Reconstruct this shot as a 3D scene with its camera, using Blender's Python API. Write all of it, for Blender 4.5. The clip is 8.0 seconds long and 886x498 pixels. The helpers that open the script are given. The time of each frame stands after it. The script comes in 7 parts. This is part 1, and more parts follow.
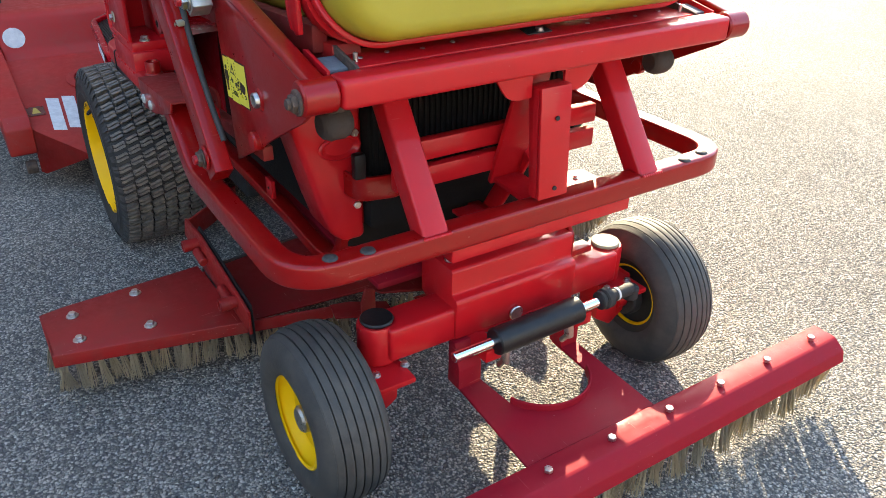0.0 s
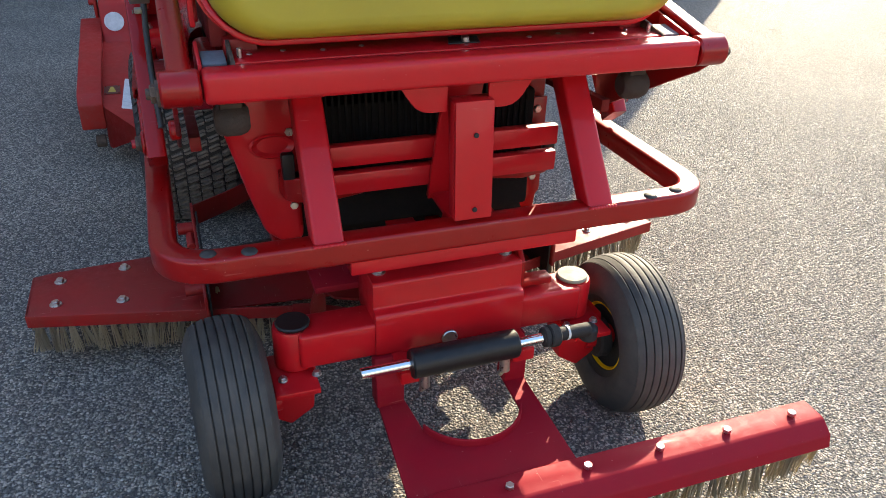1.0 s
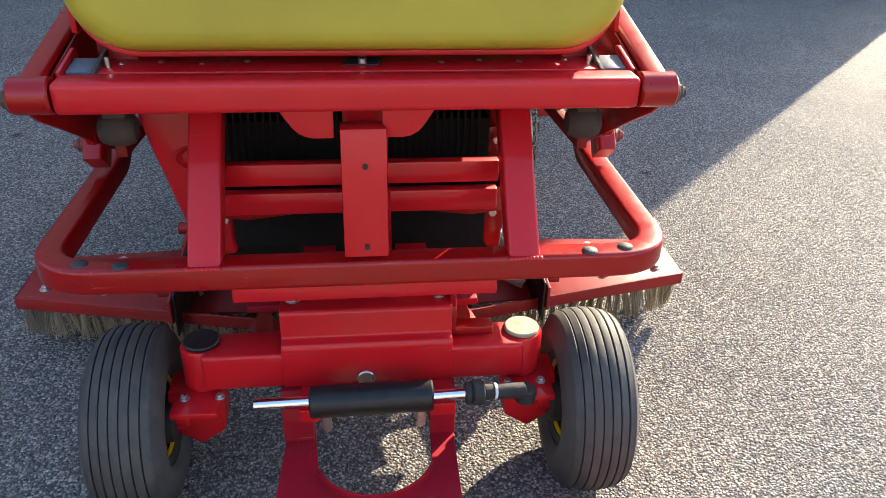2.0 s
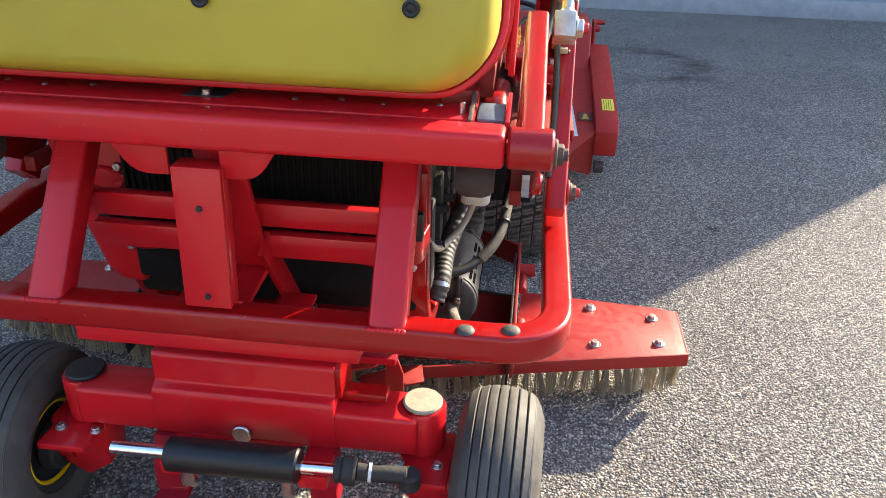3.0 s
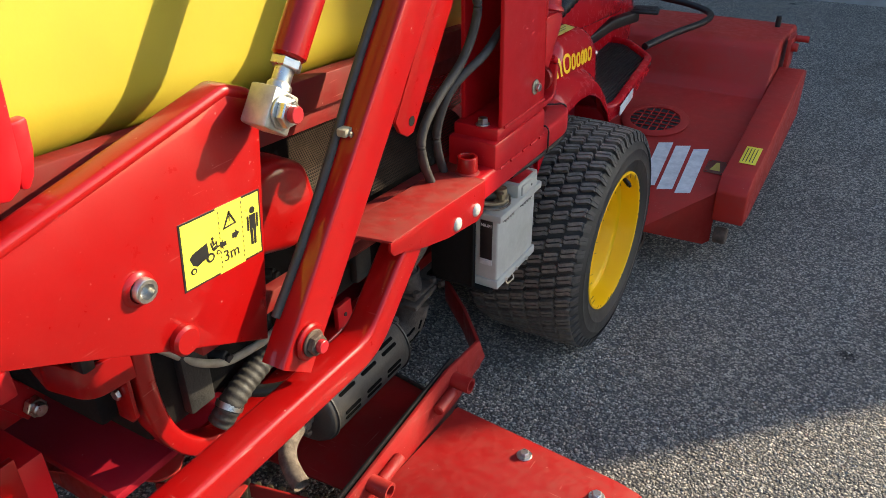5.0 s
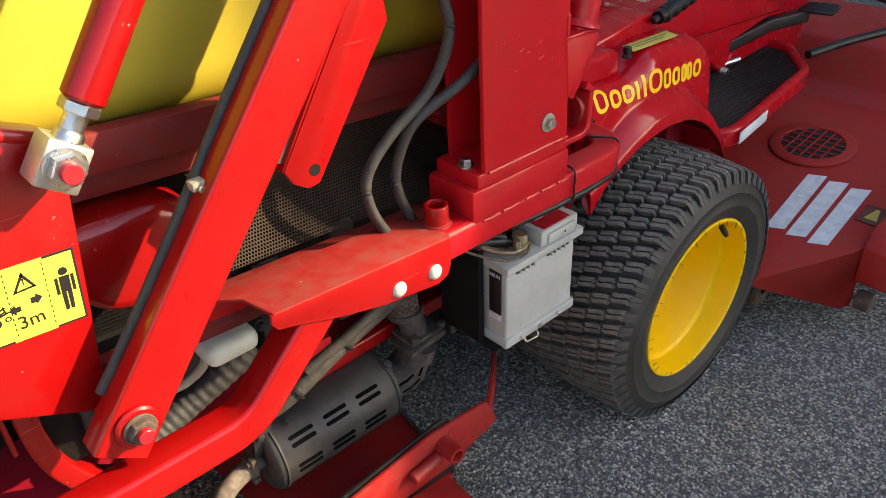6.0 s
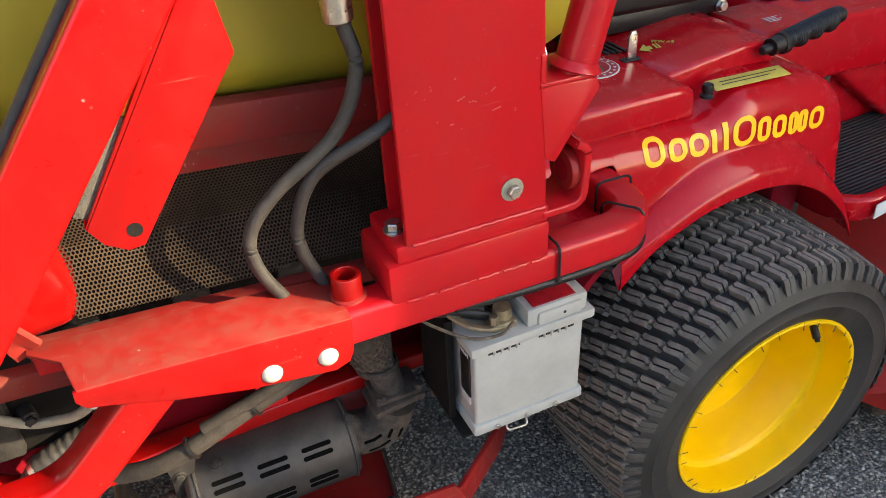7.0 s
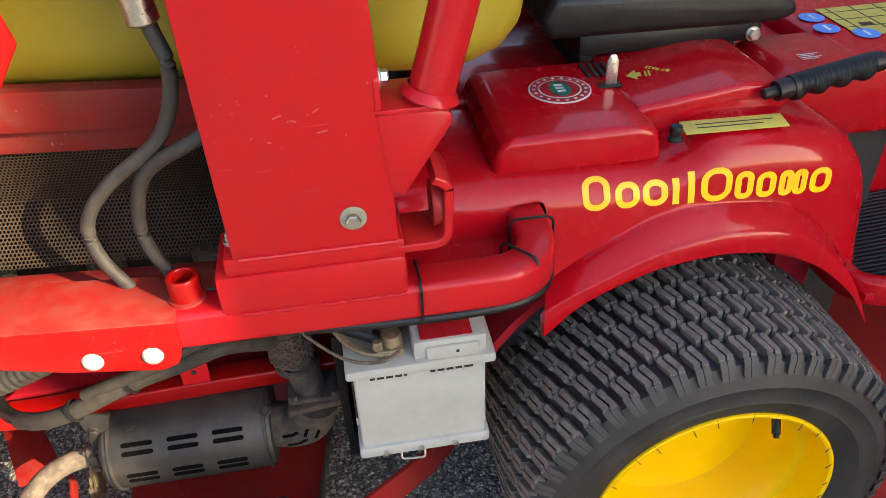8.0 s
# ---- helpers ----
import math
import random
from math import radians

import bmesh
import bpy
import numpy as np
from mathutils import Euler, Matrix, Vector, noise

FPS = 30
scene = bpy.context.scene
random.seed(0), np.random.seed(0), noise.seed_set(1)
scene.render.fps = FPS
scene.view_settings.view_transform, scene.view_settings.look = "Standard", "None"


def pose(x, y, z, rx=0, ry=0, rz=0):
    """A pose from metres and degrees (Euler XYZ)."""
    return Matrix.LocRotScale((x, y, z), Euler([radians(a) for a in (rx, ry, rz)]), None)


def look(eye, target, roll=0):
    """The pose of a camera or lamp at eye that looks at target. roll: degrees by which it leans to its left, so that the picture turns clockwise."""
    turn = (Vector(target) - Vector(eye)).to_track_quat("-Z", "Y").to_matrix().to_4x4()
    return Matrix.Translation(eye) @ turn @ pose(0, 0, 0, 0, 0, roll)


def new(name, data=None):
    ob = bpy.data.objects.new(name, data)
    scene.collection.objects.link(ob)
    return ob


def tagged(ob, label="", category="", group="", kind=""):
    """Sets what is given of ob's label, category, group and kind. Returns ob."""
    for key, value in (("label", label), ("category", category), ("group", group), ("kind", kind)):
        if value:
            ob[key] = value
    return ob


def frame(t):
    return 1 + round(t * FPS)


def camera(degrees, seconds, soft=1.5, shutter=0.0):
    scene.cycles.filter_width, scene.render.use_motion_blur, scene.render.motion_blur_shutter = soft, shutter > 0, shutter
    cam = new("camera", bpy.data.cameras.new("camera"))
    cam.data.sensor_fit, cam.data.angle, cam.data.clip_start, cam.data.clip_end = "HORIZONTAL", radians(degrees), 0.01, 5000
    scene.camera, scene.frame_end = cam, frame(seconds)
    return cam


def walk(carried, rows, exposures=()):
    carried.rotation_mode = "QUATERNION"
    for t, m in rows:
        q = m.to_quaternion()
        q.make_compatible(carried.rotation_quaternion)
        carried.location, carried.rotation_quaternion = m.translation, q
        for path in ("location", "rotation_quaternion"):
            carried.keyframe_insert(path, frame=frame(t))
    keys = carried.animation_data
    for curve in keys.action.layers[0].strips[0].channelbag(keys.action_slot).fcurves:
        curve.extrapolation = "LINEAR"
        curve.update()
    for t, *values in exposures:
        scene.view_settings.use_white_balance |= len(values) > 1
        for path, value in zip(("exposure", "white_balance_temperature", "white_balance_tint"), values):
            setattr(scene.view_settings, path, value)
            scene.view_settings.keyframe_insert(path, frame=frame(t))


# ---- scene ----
cam = camera(60.1, 8.0, soft=0.55)
PATH = [
    (0, (-1.078, 0.032, 1.494), (-0.128, 1.49, 0.508), 1.0),
    (0.3, (-0.944, -0.095, 1.481), (-0.080, 1.421, 0.503), 1.5),
    (0.5, (-0.843, -0.138, 1.502), (-0.052, 1.419, 0.527), 1.5),
    (0.8, (-0.695, -0.147, 1.485), (-0.014, 1.464, 0.516), 1.6),
    (1, (-0.57, -0.127, 1.476), (0.043, 1.51, 0.504), 1.8),
    (1.2, (-0.445, -0.118, 1.476), (0.094, 1.545, 0.506), 1.9),
    (2.3, (0.159, -0.031, 1.478), (0.243, 1.72, 0.515), 1.4),
    (2.5, (0.267, 0.043, 1.472), (0.271, 1.8, 0.516), 1.5),
    (2.7, (0.381, 0.104, 1.473), (0.306, 1.861, 0.521), 1.6),
    (3, (0.54, 0.141, 1.468), (0.355, 1.898, 0.53), 1.6),
    (3.3, (0.720, 0.175, 1.456), (0.429, 1.918, 0.519), 1.8),
    (3.5, (0.825, 0.21, 1.483), (0.466, 1.943, 0.551), 1.7),
    (3.7, (0.921, 0.286, 1.502), (0.498, 2.003, 0.569), 1.7),
    (4, (1.097, 0.453, 1.502), (0.572, 2.138, 0.561), 1.4),
    (4.2, (1.184, 0.580, 1.534), (0.605, 2.232, 0.567), 1.2),
    (4.5, (1.271, 0.712, 1.525), (0.575, 2.317, 0.556), 0.6),
    (4.8, (1.291, 0.902, 1.492), (0.478, 2.430, 0.490), 0.1),
    (5, (1.29, 1.029, 1.489), (0.402, 2.51, 0.479), -0.6),
    (5.2, (1.308, 1.146, 1.502), (0.34, 2.564, 0.476), -1.0),
    (6.3, (1.453, 1.718, 1.47), (0.097, 2.697, 0.374), -2.7),
    (6.5, (1.447, 1.844, 1.453), (0.042, 2.733, 0.342), -2.7),
    (6.8, (1.419, 1.994, 1.469), (-0.053, 2.739, 0.339), -3.0),
    (7, (1.406, 2.056, 1.471), (-0.105, 2.707, 0.334), -3.1),
    (7.2, (1.410, 2.132, 1.467), (-0.133, 2.687, 0.322), -3.1),
    (7.5, (1.445, 2.273, 1.472), (-0.131, 2.696, 0.314), -3.1),
    (7.7, (1.467, 2.365, 1.472), (-0.123, 2.707, 0.308), -3.0),
    (8, (1.434, 2.484, 1.474), (-0.169, 2.705, 0.299), -2.6),
]
EXPOSURES = [(0.0, 2.8, 6700, 8), (0.5, 2.3, 6500, 9), (1.0, 2.2, 6400, 10), (2.5, 2.38, 6200, 12), (3.5, 2.2, 6200, 11), (4.5, 1.6, 6300, 8), (5.2, 1.65, 6500, 8), (6.5, 2.1, 7000, 10), (8.0, 2.3, 7000, 10)]
walk(cam, [(t, look(eye, target, roll)) for t, eye, target, roll in PATH], EXPOSURES)

# ---- light ----
SUN_AZ, SUN_EL = 40.0, 25.0      # degrees from +y towards +x, and above the ground
world = bpy.data.worlds.new("sky")
scene.world = world
world.use_nodes = True
wn = world.node_tree.nodes
sky = wn.new("ShaderNodeTexSky")
sky.sky_type, sky.sun_disc = "NISHITA", False
sky.sun_elevation, sky.sun_rotation = radians(SUN_EL), radians(SUN_AZ)
wn["Background"].inputs["Strength"].default_value = 0.135
world.node_tree.links.new(sky.outputs[0], wn["Background"].inputs["Color"])
sun_data = bpy.data.lights.new("sun", "SUN")
sun_data.energy, sun_data.angle, sun_data.color = 3.9, radians(0.5), (1.0, 0.85, 0.60)
sun = new("sun", sun_data)
sd = Vector((math.sin(radians(SUN_AZ)) * math.cos(radians(SUN_EL)), math.cos(radians(SUN_AZ)) * math.cos(radians(SUN_EL)), math.sin(radians(SUN_EL))))
sun.matrix_world = look(sd * 30, (0, 0, 0))


# ---- materials ----
def nodes_of(name):
    m = bpy.data.materials.new(name)
    m.use_nodes = True
    t = m.node_tree
    return m, t.nodes, t.links, t.nodes["Principled BSDF"]


def noise_node(n, l, scale, detail=4.0, rough=0.6, vec=None):
    x = n.new("ShaderNodeTexNoise")
    x.inputs["Scale"].default_value, x.inputs["Detail"].default_value, x.inputs["Roughness"].default_value = scale, detail, rough
    if vec is None:
        vec = n.new("ShaderNodeTexCoord").outputs["Object"]
    l.new(vec, x.inputs["Vector"])
    return x.outputs["Fac"]


def ramp(n, l, src, a, b, va=0.0, vb=1.0):
    r = n.new("ShaderNodeMapRange")
    r.inputs[1].default_value, r.inputs[2].default_value, r.inputs[3].default_value, r.inputs[4].default_value = a, b, va, vb
    l.new(src, r.inputs[0])
    return r.outputs[0]


def blend(n, l, fac, a, b):
    x = n.new("ShaderNodeMix")
    x.data_type = "RGBA"
    for sock, v in ((x.inputs[0], fac), (x.inputs[6], a), (x.inputs[7], b)):
        if isinstance(v, (int, float)):
            sock.default_value = v
        elif isinstance(v, tuple):
            sock.default_value = (*v, 1)
        else:
            l.new(v, sock)
    return x.outputs[2]


def bump_of(n, l, src, strength, dist, bsdf, prev=None):
    b = n.new("ShaderNodeBump")
    b.inputs["Strength"].default_value, b.inputs["Distance"].default_value = strength, dist
    l.new(src, b.inputs["Height"])
    if prev is not None:
        l.new(prev, b.inputs["Normal"])
    l.new(b.outputs[0], bsdf.inputs["Normal"])
    return b.outputs[0]


def paint(name, col, worn, dirt, dirt_amount=0.25, rough=0.32, coat=0.35, scratch=0.1, spec=0.25):
    """Sprayed paint: faded clouds, dust film, small chips and an orange-peel relief."""
    m, n, l, b = nodes_of(name)
    vec = n.new("ShaderNodeTexCoord").outputs["Object"]
    big = noise_node(n, l, 5.0, 5, 0.65, vec)
    mid = noise_node(n, l, 32.0, 6, 0.7, vec)
    fine = noise_node(n, l, 240.0, 3, 0.6, vec)
    c = blend(n, l, ramp(n, l, big, 0.35, 0.7), col, worn)
    mul = n.new("ShaderNodeMath")
    mul.operation = "MULTIPLY"
    l.new(ramp(n, l, mid, 0.42, 0.72), mul.inputs[0])
    l.new(ramp(n, l, big, 0.3, 0.75, 0.25, 1.0), mul.inputs[1])
    am = n.new("ShaderNodeMath")
    am.operation, am.inputs[1].default_value = "MULTIPLY", dirt_amount
    l.new(mul.outputs[0], am.inputs[0])
    c = blend(n, l, am.outputs[0], c, dirt)
    chip = n.new("ShaderNodeTexVoronoi")
    chip.inputs["Scale"].default_value = 38.0
    l.new(vec, chip.inputs["Vector"])
    spot = n.new("ShaderNodeMath")
    spot.operation = "MULTIPLY"
    l.new(ramp(n, l, chip.outputs["Distance"], 0.07, 0.04, 0.0, scratch * 4), spot.inputs[0])
    l.new(ramp(n, l, mid, 0.5, 0.6), spot.inputs[1])
    c = blend(n, l, spot.outputs[0], c, (0.55, 0.3, 0.26))
    # fine rubbed streaks in two directions, only where the paint has been knocked
    for turn_, size in (((0.3, 0.5, 0.2), (9, 150, 150)), ((1.1, -0.4, 0.9), (170, 12, 170))):
        mp = n.new("ShaderNodeMapping")
        mp.inputs["Rotation"].default_value, mp.inputs["Scale"].default_value = turn_, size
        l.new(vec, mp.inputs["Vector"])
        streak = noise_node(n, l, 1.0, 2, 0.5, mp.outputs[0])
        rub = n.new("ShaderNodeMath")
        rub.operation = "MULTIPLY"
        l.new(ramp(n, l, streak, 0.70, 0.76, 0.0, min(0.6, scratch * 2.5)), rub.inputs[0])
        l.new(ramp(n, l, big, 0.48, 0.62), rub.inputs[1])
        c = blend(n, l, rub.outputs[0], c, (0.58, 0.24, 0.20))
    l.new(c, b.inputs["Base Color"])
    l.new(ramp(n, l, mid, 0.3, 0.75, rough * 0.85, rough * 1.45 + 0.25 * dirt_amount), b.inputs["Roughness"])
    b.inputs["Coat Weight"].default_value, b.inputs["Coat Roughness"].default_value = coat, 0.07
    b.inputs["Specular IOR Level"].default_value = spec
    first = bump_of(n, l, fine, 0.05, 0.002, b)
    bump_of(n, l, mid, 0.06, 0.004, b, first)
    return m


def plain(name, col, rough=0.5, metal=0.0, col2=None, scale=40.0, bump=0.1, dist=0.003, spec=0.5):
    m, n, l, b = nodes_of(name)
    vec = n.new("ShaderNodeTexCoord").outputs["Object"]
    a = noise_node(n, l, scale, 6, 0.65, vec)
    g = noise_node(n, l, scale * 7, 3, 0.6, vec)
    col2 = col2 or tuple(c * 0.65 for c in col)
    c = blend(n, l, ramp(n, l, a, 0.35, 0.68), col, col2)
    l.new(c, b.inputs["Base Color"])
    l.new(ramp(n, l, a, 0.3, 0.7, max(0.04, rough - 0.1), min(1.0, rough + 0.12)), b.inputs["Roughness"])
    b.inputs["Metallic"].default_value = metal
    b.inputs["Specular IOR Level"].default_value = spec
    first = bump_of(n, l, g, bump, dist, b)
    bump_of(n, l, a, bump, dist * 3, b, first)
    return m


# one red paint split by light: RED lifted for shade, ARM darkened for sun
RED = paint("red_paint_shade_toned", (0.49, 0.006, 0.011), (0.44, 0.007, 0.012), (0.36, 0.060, 0.05), 0.10, 0.36, 0.32, 0.09, 0.2)
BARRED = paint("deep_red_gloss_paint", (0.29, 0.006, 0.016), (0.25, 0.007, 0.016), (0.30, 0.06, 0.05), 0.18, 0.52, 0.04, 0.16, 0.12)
# same paint as RED, its colour lowered to offset direct sun
ARM = paint("red_paint_sun_toned", (0.275, 0.0022, 0.0025), (0.245, 0.003, 0.003), (0.38, 0.06, 0.045), 0.05, 0.30, 0.45, 0.12, 0.18)
HOOD = paint("crimson_hood_paint", (0.45, 0.003, 0.009), (0.40, 0.003, 0.009), (0.34, 0.07, 0.06), 0.05, 0.22, 0.42, 0.03, 0.10)
DUSTY = paint("dusty_red_paint", (0.30, 0.009, 0.009), (0.235, 0.012, 0.010), (0.21, 0.058, 0.040), 0.50, 0.42, 0.14, 0.18)
LEDGEM = paint("scuffed_ledge_paint", (0.27, 0.012, 0.010), (0.20, 0.018, 0.013), (0.165, 0.052, 0.034), 0.85, 0.52, 0.0, 0.22)
# grime, plus a darker red that paints in the shade below the hopper
RAILM = paint("grimy_shaded_rail_paint", (0.20, 0.010, 0.009), (0.15, 0.014, 0.011), (0.14, 0.060, 0.042), 0.75, 0.5, 0.0, 0.18)
DECK = paint("faded_deck_paint", (0.37, 0.016, 0.012), (0.31, 0.022, 0.016), (0.25, 0.075, 0.06), 0.5, 0.5, 0.08, 0.1)
YELLOW_RIM = paint("yellow_rim_paint", (0.84, 0.50, 0.002), (0.80, 0.46, 0.002), (0.62, 0.36, 0.02), 0.10, 0.38, 0.12, 0.0, 0.18)
RUBBER = plain("tyre_rubber", (0.014, 0.0135, 0.013), 0.58, 0, (0.032, 0.029, 0.026), 13, 0.3, 0.002)
# flat near-black that paints the shade inside the exhaust slots
HOLE_SHADE = plain("painted_hole_shade", (0.004, 0.004, 0.004), 1.0, 0, None, 25, 0.0, 0.001, 0.05)
TREAD = plain("dusty_tread_rubber", (0.090, 0.077, 0.065), 0.6, 0, (0.195, 0.162, 0.131), 60, 0.35, 0.002)
LUG = plain("lug_rubber", (0.034, 0.032, 0.030), 0.6, 0, (0.066, 0.060, 0.053), 40, 0.3, 0.002)
RIBBED = plain("worn_rib_rubber", (0.036, 0.034, 0.031), 0.7, 0, (0.074, 0.067, 0.057), 22, 0.3, 0.002)
BLACK = plain("black_plastic", (0.008, 0.0078, 0.008), 0.40, 0, (0.015, 0.014, 0.0135), 30, 0.12, 0.003, 0.35)
HOSE = plain("dusty_hose_rubber", (0.023, 0.0215, 0.0195), 0.6, 0, (0.048, 0.042, 0.036), 45, 0.2)
LOOM = plain("dusty_loom_tape", (0.042, 0.034, 0.027), 0.75, 0, (0.020, 0.017, 0.014), 40, 0.35)
STEEL = plain("zinc_plated_steel", (0.62, 0.60, 0.56), 0.32, 1.0, (0.46, 0.44, 0.40), 60, 0.1)
CHROME = plain("chromed_rod", (0.82, 0.83, 0.85), 0.09, 1.0, (0.74, 0.75, 0.77), 20, 0.01)
RUST = plain("rusty_steel", (0.13, 0.085, 0.06), 0.75, 0.3, (0.06, 0.046, 0.038), 50, 0.35)
TANRUST = plain("sandy_rust", (0.165, 0.128, 0.096), 0.8, 0.1, (0.068, 0.050, 0.038), 45, 0.45)
SHIELD = plain("sooty_shield_steel", (0.030, 0.0275, 0.0265), 0.55, 0.2, (0.058, 0.050, 0.043), 22, 0.2)
DUSTMETAL = plain("dusty_exhaust_steel", (0.088, 0.068, 0.054), 0.8, 0.15, (0.043, 0.033, 0.027), 45, 0.5)
BRASS = plain("dull_brass", (0.34, 0.28, 0.18), 0.45, 0.6, (0.22, 0.17, 0.11), 60, 0.2)
SOOT = plain("sooty_muffler_steel", (0.026, 0.025, 0.025), 0.5, 0.35, (0.055, 0.050, 0.045), 22, 0.2)
BLUEGREY = plain("blue_grey_plastic", (0.125, 0.148, 0.175), 0.55, 0, (0.09, 0.105, 0.12), 30, 0.1)
GREYBAT = plain("grey_battery_plastic", (0.40, 0.405, 0.375), 0.45, 0, (0.34, 0.34, 0.31), 14, 0.1)
WHITEPL = plain("milky_plastic", (0.62, 0.66, 0.60), 0.4, 0, (0.50, 0.53, 0.46), 18, 0.05)
WHITE = plain("white_tape", (0.66, 0.66, 0.64), 0.5, 0, (0.48, 0.48, 0.47), 35, 0.1)
DECALY = plain("yellow_decal", (0.80, 0.70, 0.06), 0.35, 0, (0.74, 0.63, 0.06), 25, 0.02)
DECALO = plain("golden_decal", (0.93, 0.53, 0.003), 0.4, 0, (0.90, 0.49, 0.003), 25, 0.02)
DECALP = plain("aged_yellow_plate", (0.52, 0.41, 0.07), 0.5, 0, (0.44, 0.33, 0.06), 30, 0.05)
BROWNPL = plain("grimy_brown_plate", (0.085, 0.022, 0.014), 0.5, 0, (0.15, 0.035, 0.02), 60, 0.2)
DECALK = plain("black_print", (0.014, 0.013, 0.013), 0.4, 0, None, 25, 0.0)
DECALB = plain("blue_decal", (0.05, 0.20, 0.62), 0.35, 0, (0.08, 0.26, 0.66), 60, 0.02)
DECALG = plain("green_decal", (0.012, 0.16, 0.10), 0.35, 0, None, 60, 0.02)
DECALR = plain("red_label", (0.42, 0.012, 0.02), 0.4, 0, None, 30, 0.02)
FINS = plain("sooty_core_and_hole_shade", (0.009, 0.0085, 0.008), 0.9, 0, (0.015, 0.013, 0.012), 60, 0.2, 0.003, 0.1)
GREYFOAM = plain("grey_foam_strip", (0.09, 0.086, 0.074), 0.9, 0, (0.07, 0.068, 0.06), 80, 0.4)
MESHM = plain("galvanised_mesh", (0.058, 0.040, 0.027), 0.8, 0.0, (0.022, 0.0145, 0.010), 7, 0.1, 0.003, 0.1)
# dark engine metal; also the painted shade of holes and gaps
DARKIN = plain("dark_metal_and_opening_shade", (0.013, 0.0127, 0.0124), 0.75, 0.1, (0.027, 0.024, 0.021), 25, 0.3)
BUSHM = plain("grimy_bush_rubber", (0.030, 0.021, 0.017), 0.8, 0, (0.052, 0.034, 0.026), 30, 0.3)
BRUSHY = plain("straw_bristle", (0.47, 0.395, 0.27), 0.6, 0, (0.33, 0.27, 0.18), 90, 0.05)
BRUSHG = plain("grey_bristle", (0.34, 0.30, 0.235), 0.6, 0, (0.22, 0.19, 0.145), 90, 0.05)


def strawlike(m):
    """Lets light through thin bristles as well as scattering it back."""
    n, l = m.node_tree.nodes, m.node_tree.links
    out = next(k for k in n if k.type == "OUTPUT_MATERIAL")
    b = next(k for k in n if k.type == "BSDF_PRINCIPLED")
    tr, mix = n.new("ShaderNodeBsdfTranslucent"), n.new("ShaderNodeMixShader")
    tr.inputs["Color"].default_value = (0.62, 0.52, 0.32, 1.0)
    mix.inputs[0].default_value = 0.45
    l.new(b.outputs[0], mix.inputs[1]), l.new(tr.outputs[0], mix.inputs[2])
    l.new(mix.outputs[0], out.inputs["Surface"])


strawlike(BRUSHY), strawlike(BRUSHG)
TANCAP = plain("dusty_cap_plastic", (0.34, 0.31, 0.22), 0.7, 0, (0.24, 0.21, 0.15), 50, 0.1)
SCRATCH = plain("scuffed_primer", (0.47, 0.045, 0.040), 0.65, 0, (0.49, 0.075, 0.062), 200, 0.1)
ALU = plain("machined_alloy", (0.56, 0.54, 0.48), 0.52, 1.0, (0.42, 0.40, 0.35), 35, 0.08)


def tank_material():
    """Translucent yellow moulded plastic, slightly mottled where the contents show through."""
    m, n, l, b = nodes_of("yellow_tank_plastic")
    vec = n.new("ShaderNodeTexCoord").outputs["Object"]
    big = noise_node(n, l, 3.2, 3, 0.5, vec)
    fine = noise_node(n, l, 160, 3, 0.6, vec)
    c = blend(n, l, ramp(n, l, big, 0.35, 0.68), (0.40, 0.320, 0.026), (0.335, 0.260, 0.021))
    l.new(c, b.inputs["Base Color"])
    b.inputs["Roughness"].default_value = 0.42
    b.inputs["Subsurface Weight"].default_value = 0.15
    b.inputs["Subsurface Radius"].default_value = (0.05, 0.04, 0.008)
    b.inputs["Subsurface Scale"].default_value = 0.4
    bump_of(n, l, fine, 0.05, 0.002, b)
    return m


TANKM = tank_material()


def swirl(n, l, vec, colour):
    """Old brown skid marks: a broken double ring on the yard."""
    off = n.new("ShaderNodeVectorMath")
    off.operation, off.inputs[1].default_value = "SUBTRACT", (SKID_X, SKID_Y, 0)
    l.new(vec, off.inputs[0])
    ln = n.new("ShaderNodeVectorMath")
    ln.operation = "LENGTH"
    l.new(off.outputs[0], ln.inputs[0])
    add = n.new("ShaderNodeMath")
    add.operation = "ADD"
    l.new(ln.outputs["Value"], add.inputs[0])
    l.new(ramp(n, l, noise_node(n, l, 2.4, 4, 0.6, vec), 0.2, 0.8, -0.16, 0.16), add.inputs[1])
    rise, fall = ramp(n, l, add.outputs[0], 0.22, 0.40), ramp(n, l, add.outputs[0], 0.62, 0.46)
    m = n.new("ShaderNodeMath")
    m.operation = "MULTIPLY"
    l.new(rise, m.inputs[0]), l.new(fall, m.inputs[1])
    m2 = n.new("ShaderNodeMath")
    m2.operation = "MULTIPLY"
    l.new(m.outputs[0], m2.inputs[0])
    l.new(ramp(n, l, noise_node(n, l, 7, 4, 0.6, vec), 0.36, 0.62, 0.05, 0.9), m2.inputs[1])
    # the mark is worn away on one side, so that a crescent is left
    xyz = n.new("ShaderNodeSeparateXYZ")
    l.new(off.outputs[0], xyz.inputs[0])
    m3 = n.new("ShaderNodeMath")
    m3.operation = "MULTIPLY"
    l.new(m2.outputs[0], m3.inputs[0])
    l.new(ramp(n, l, xyz.outputs[0], -0.35, 0.25, 0.40, 1.0), m3.inputs[1])
    return blend(n, l, m3.outputs[0], colour, (0.060, 0.046, 0.038))


SKID_X, SKID_Y = 1.42, 6.15


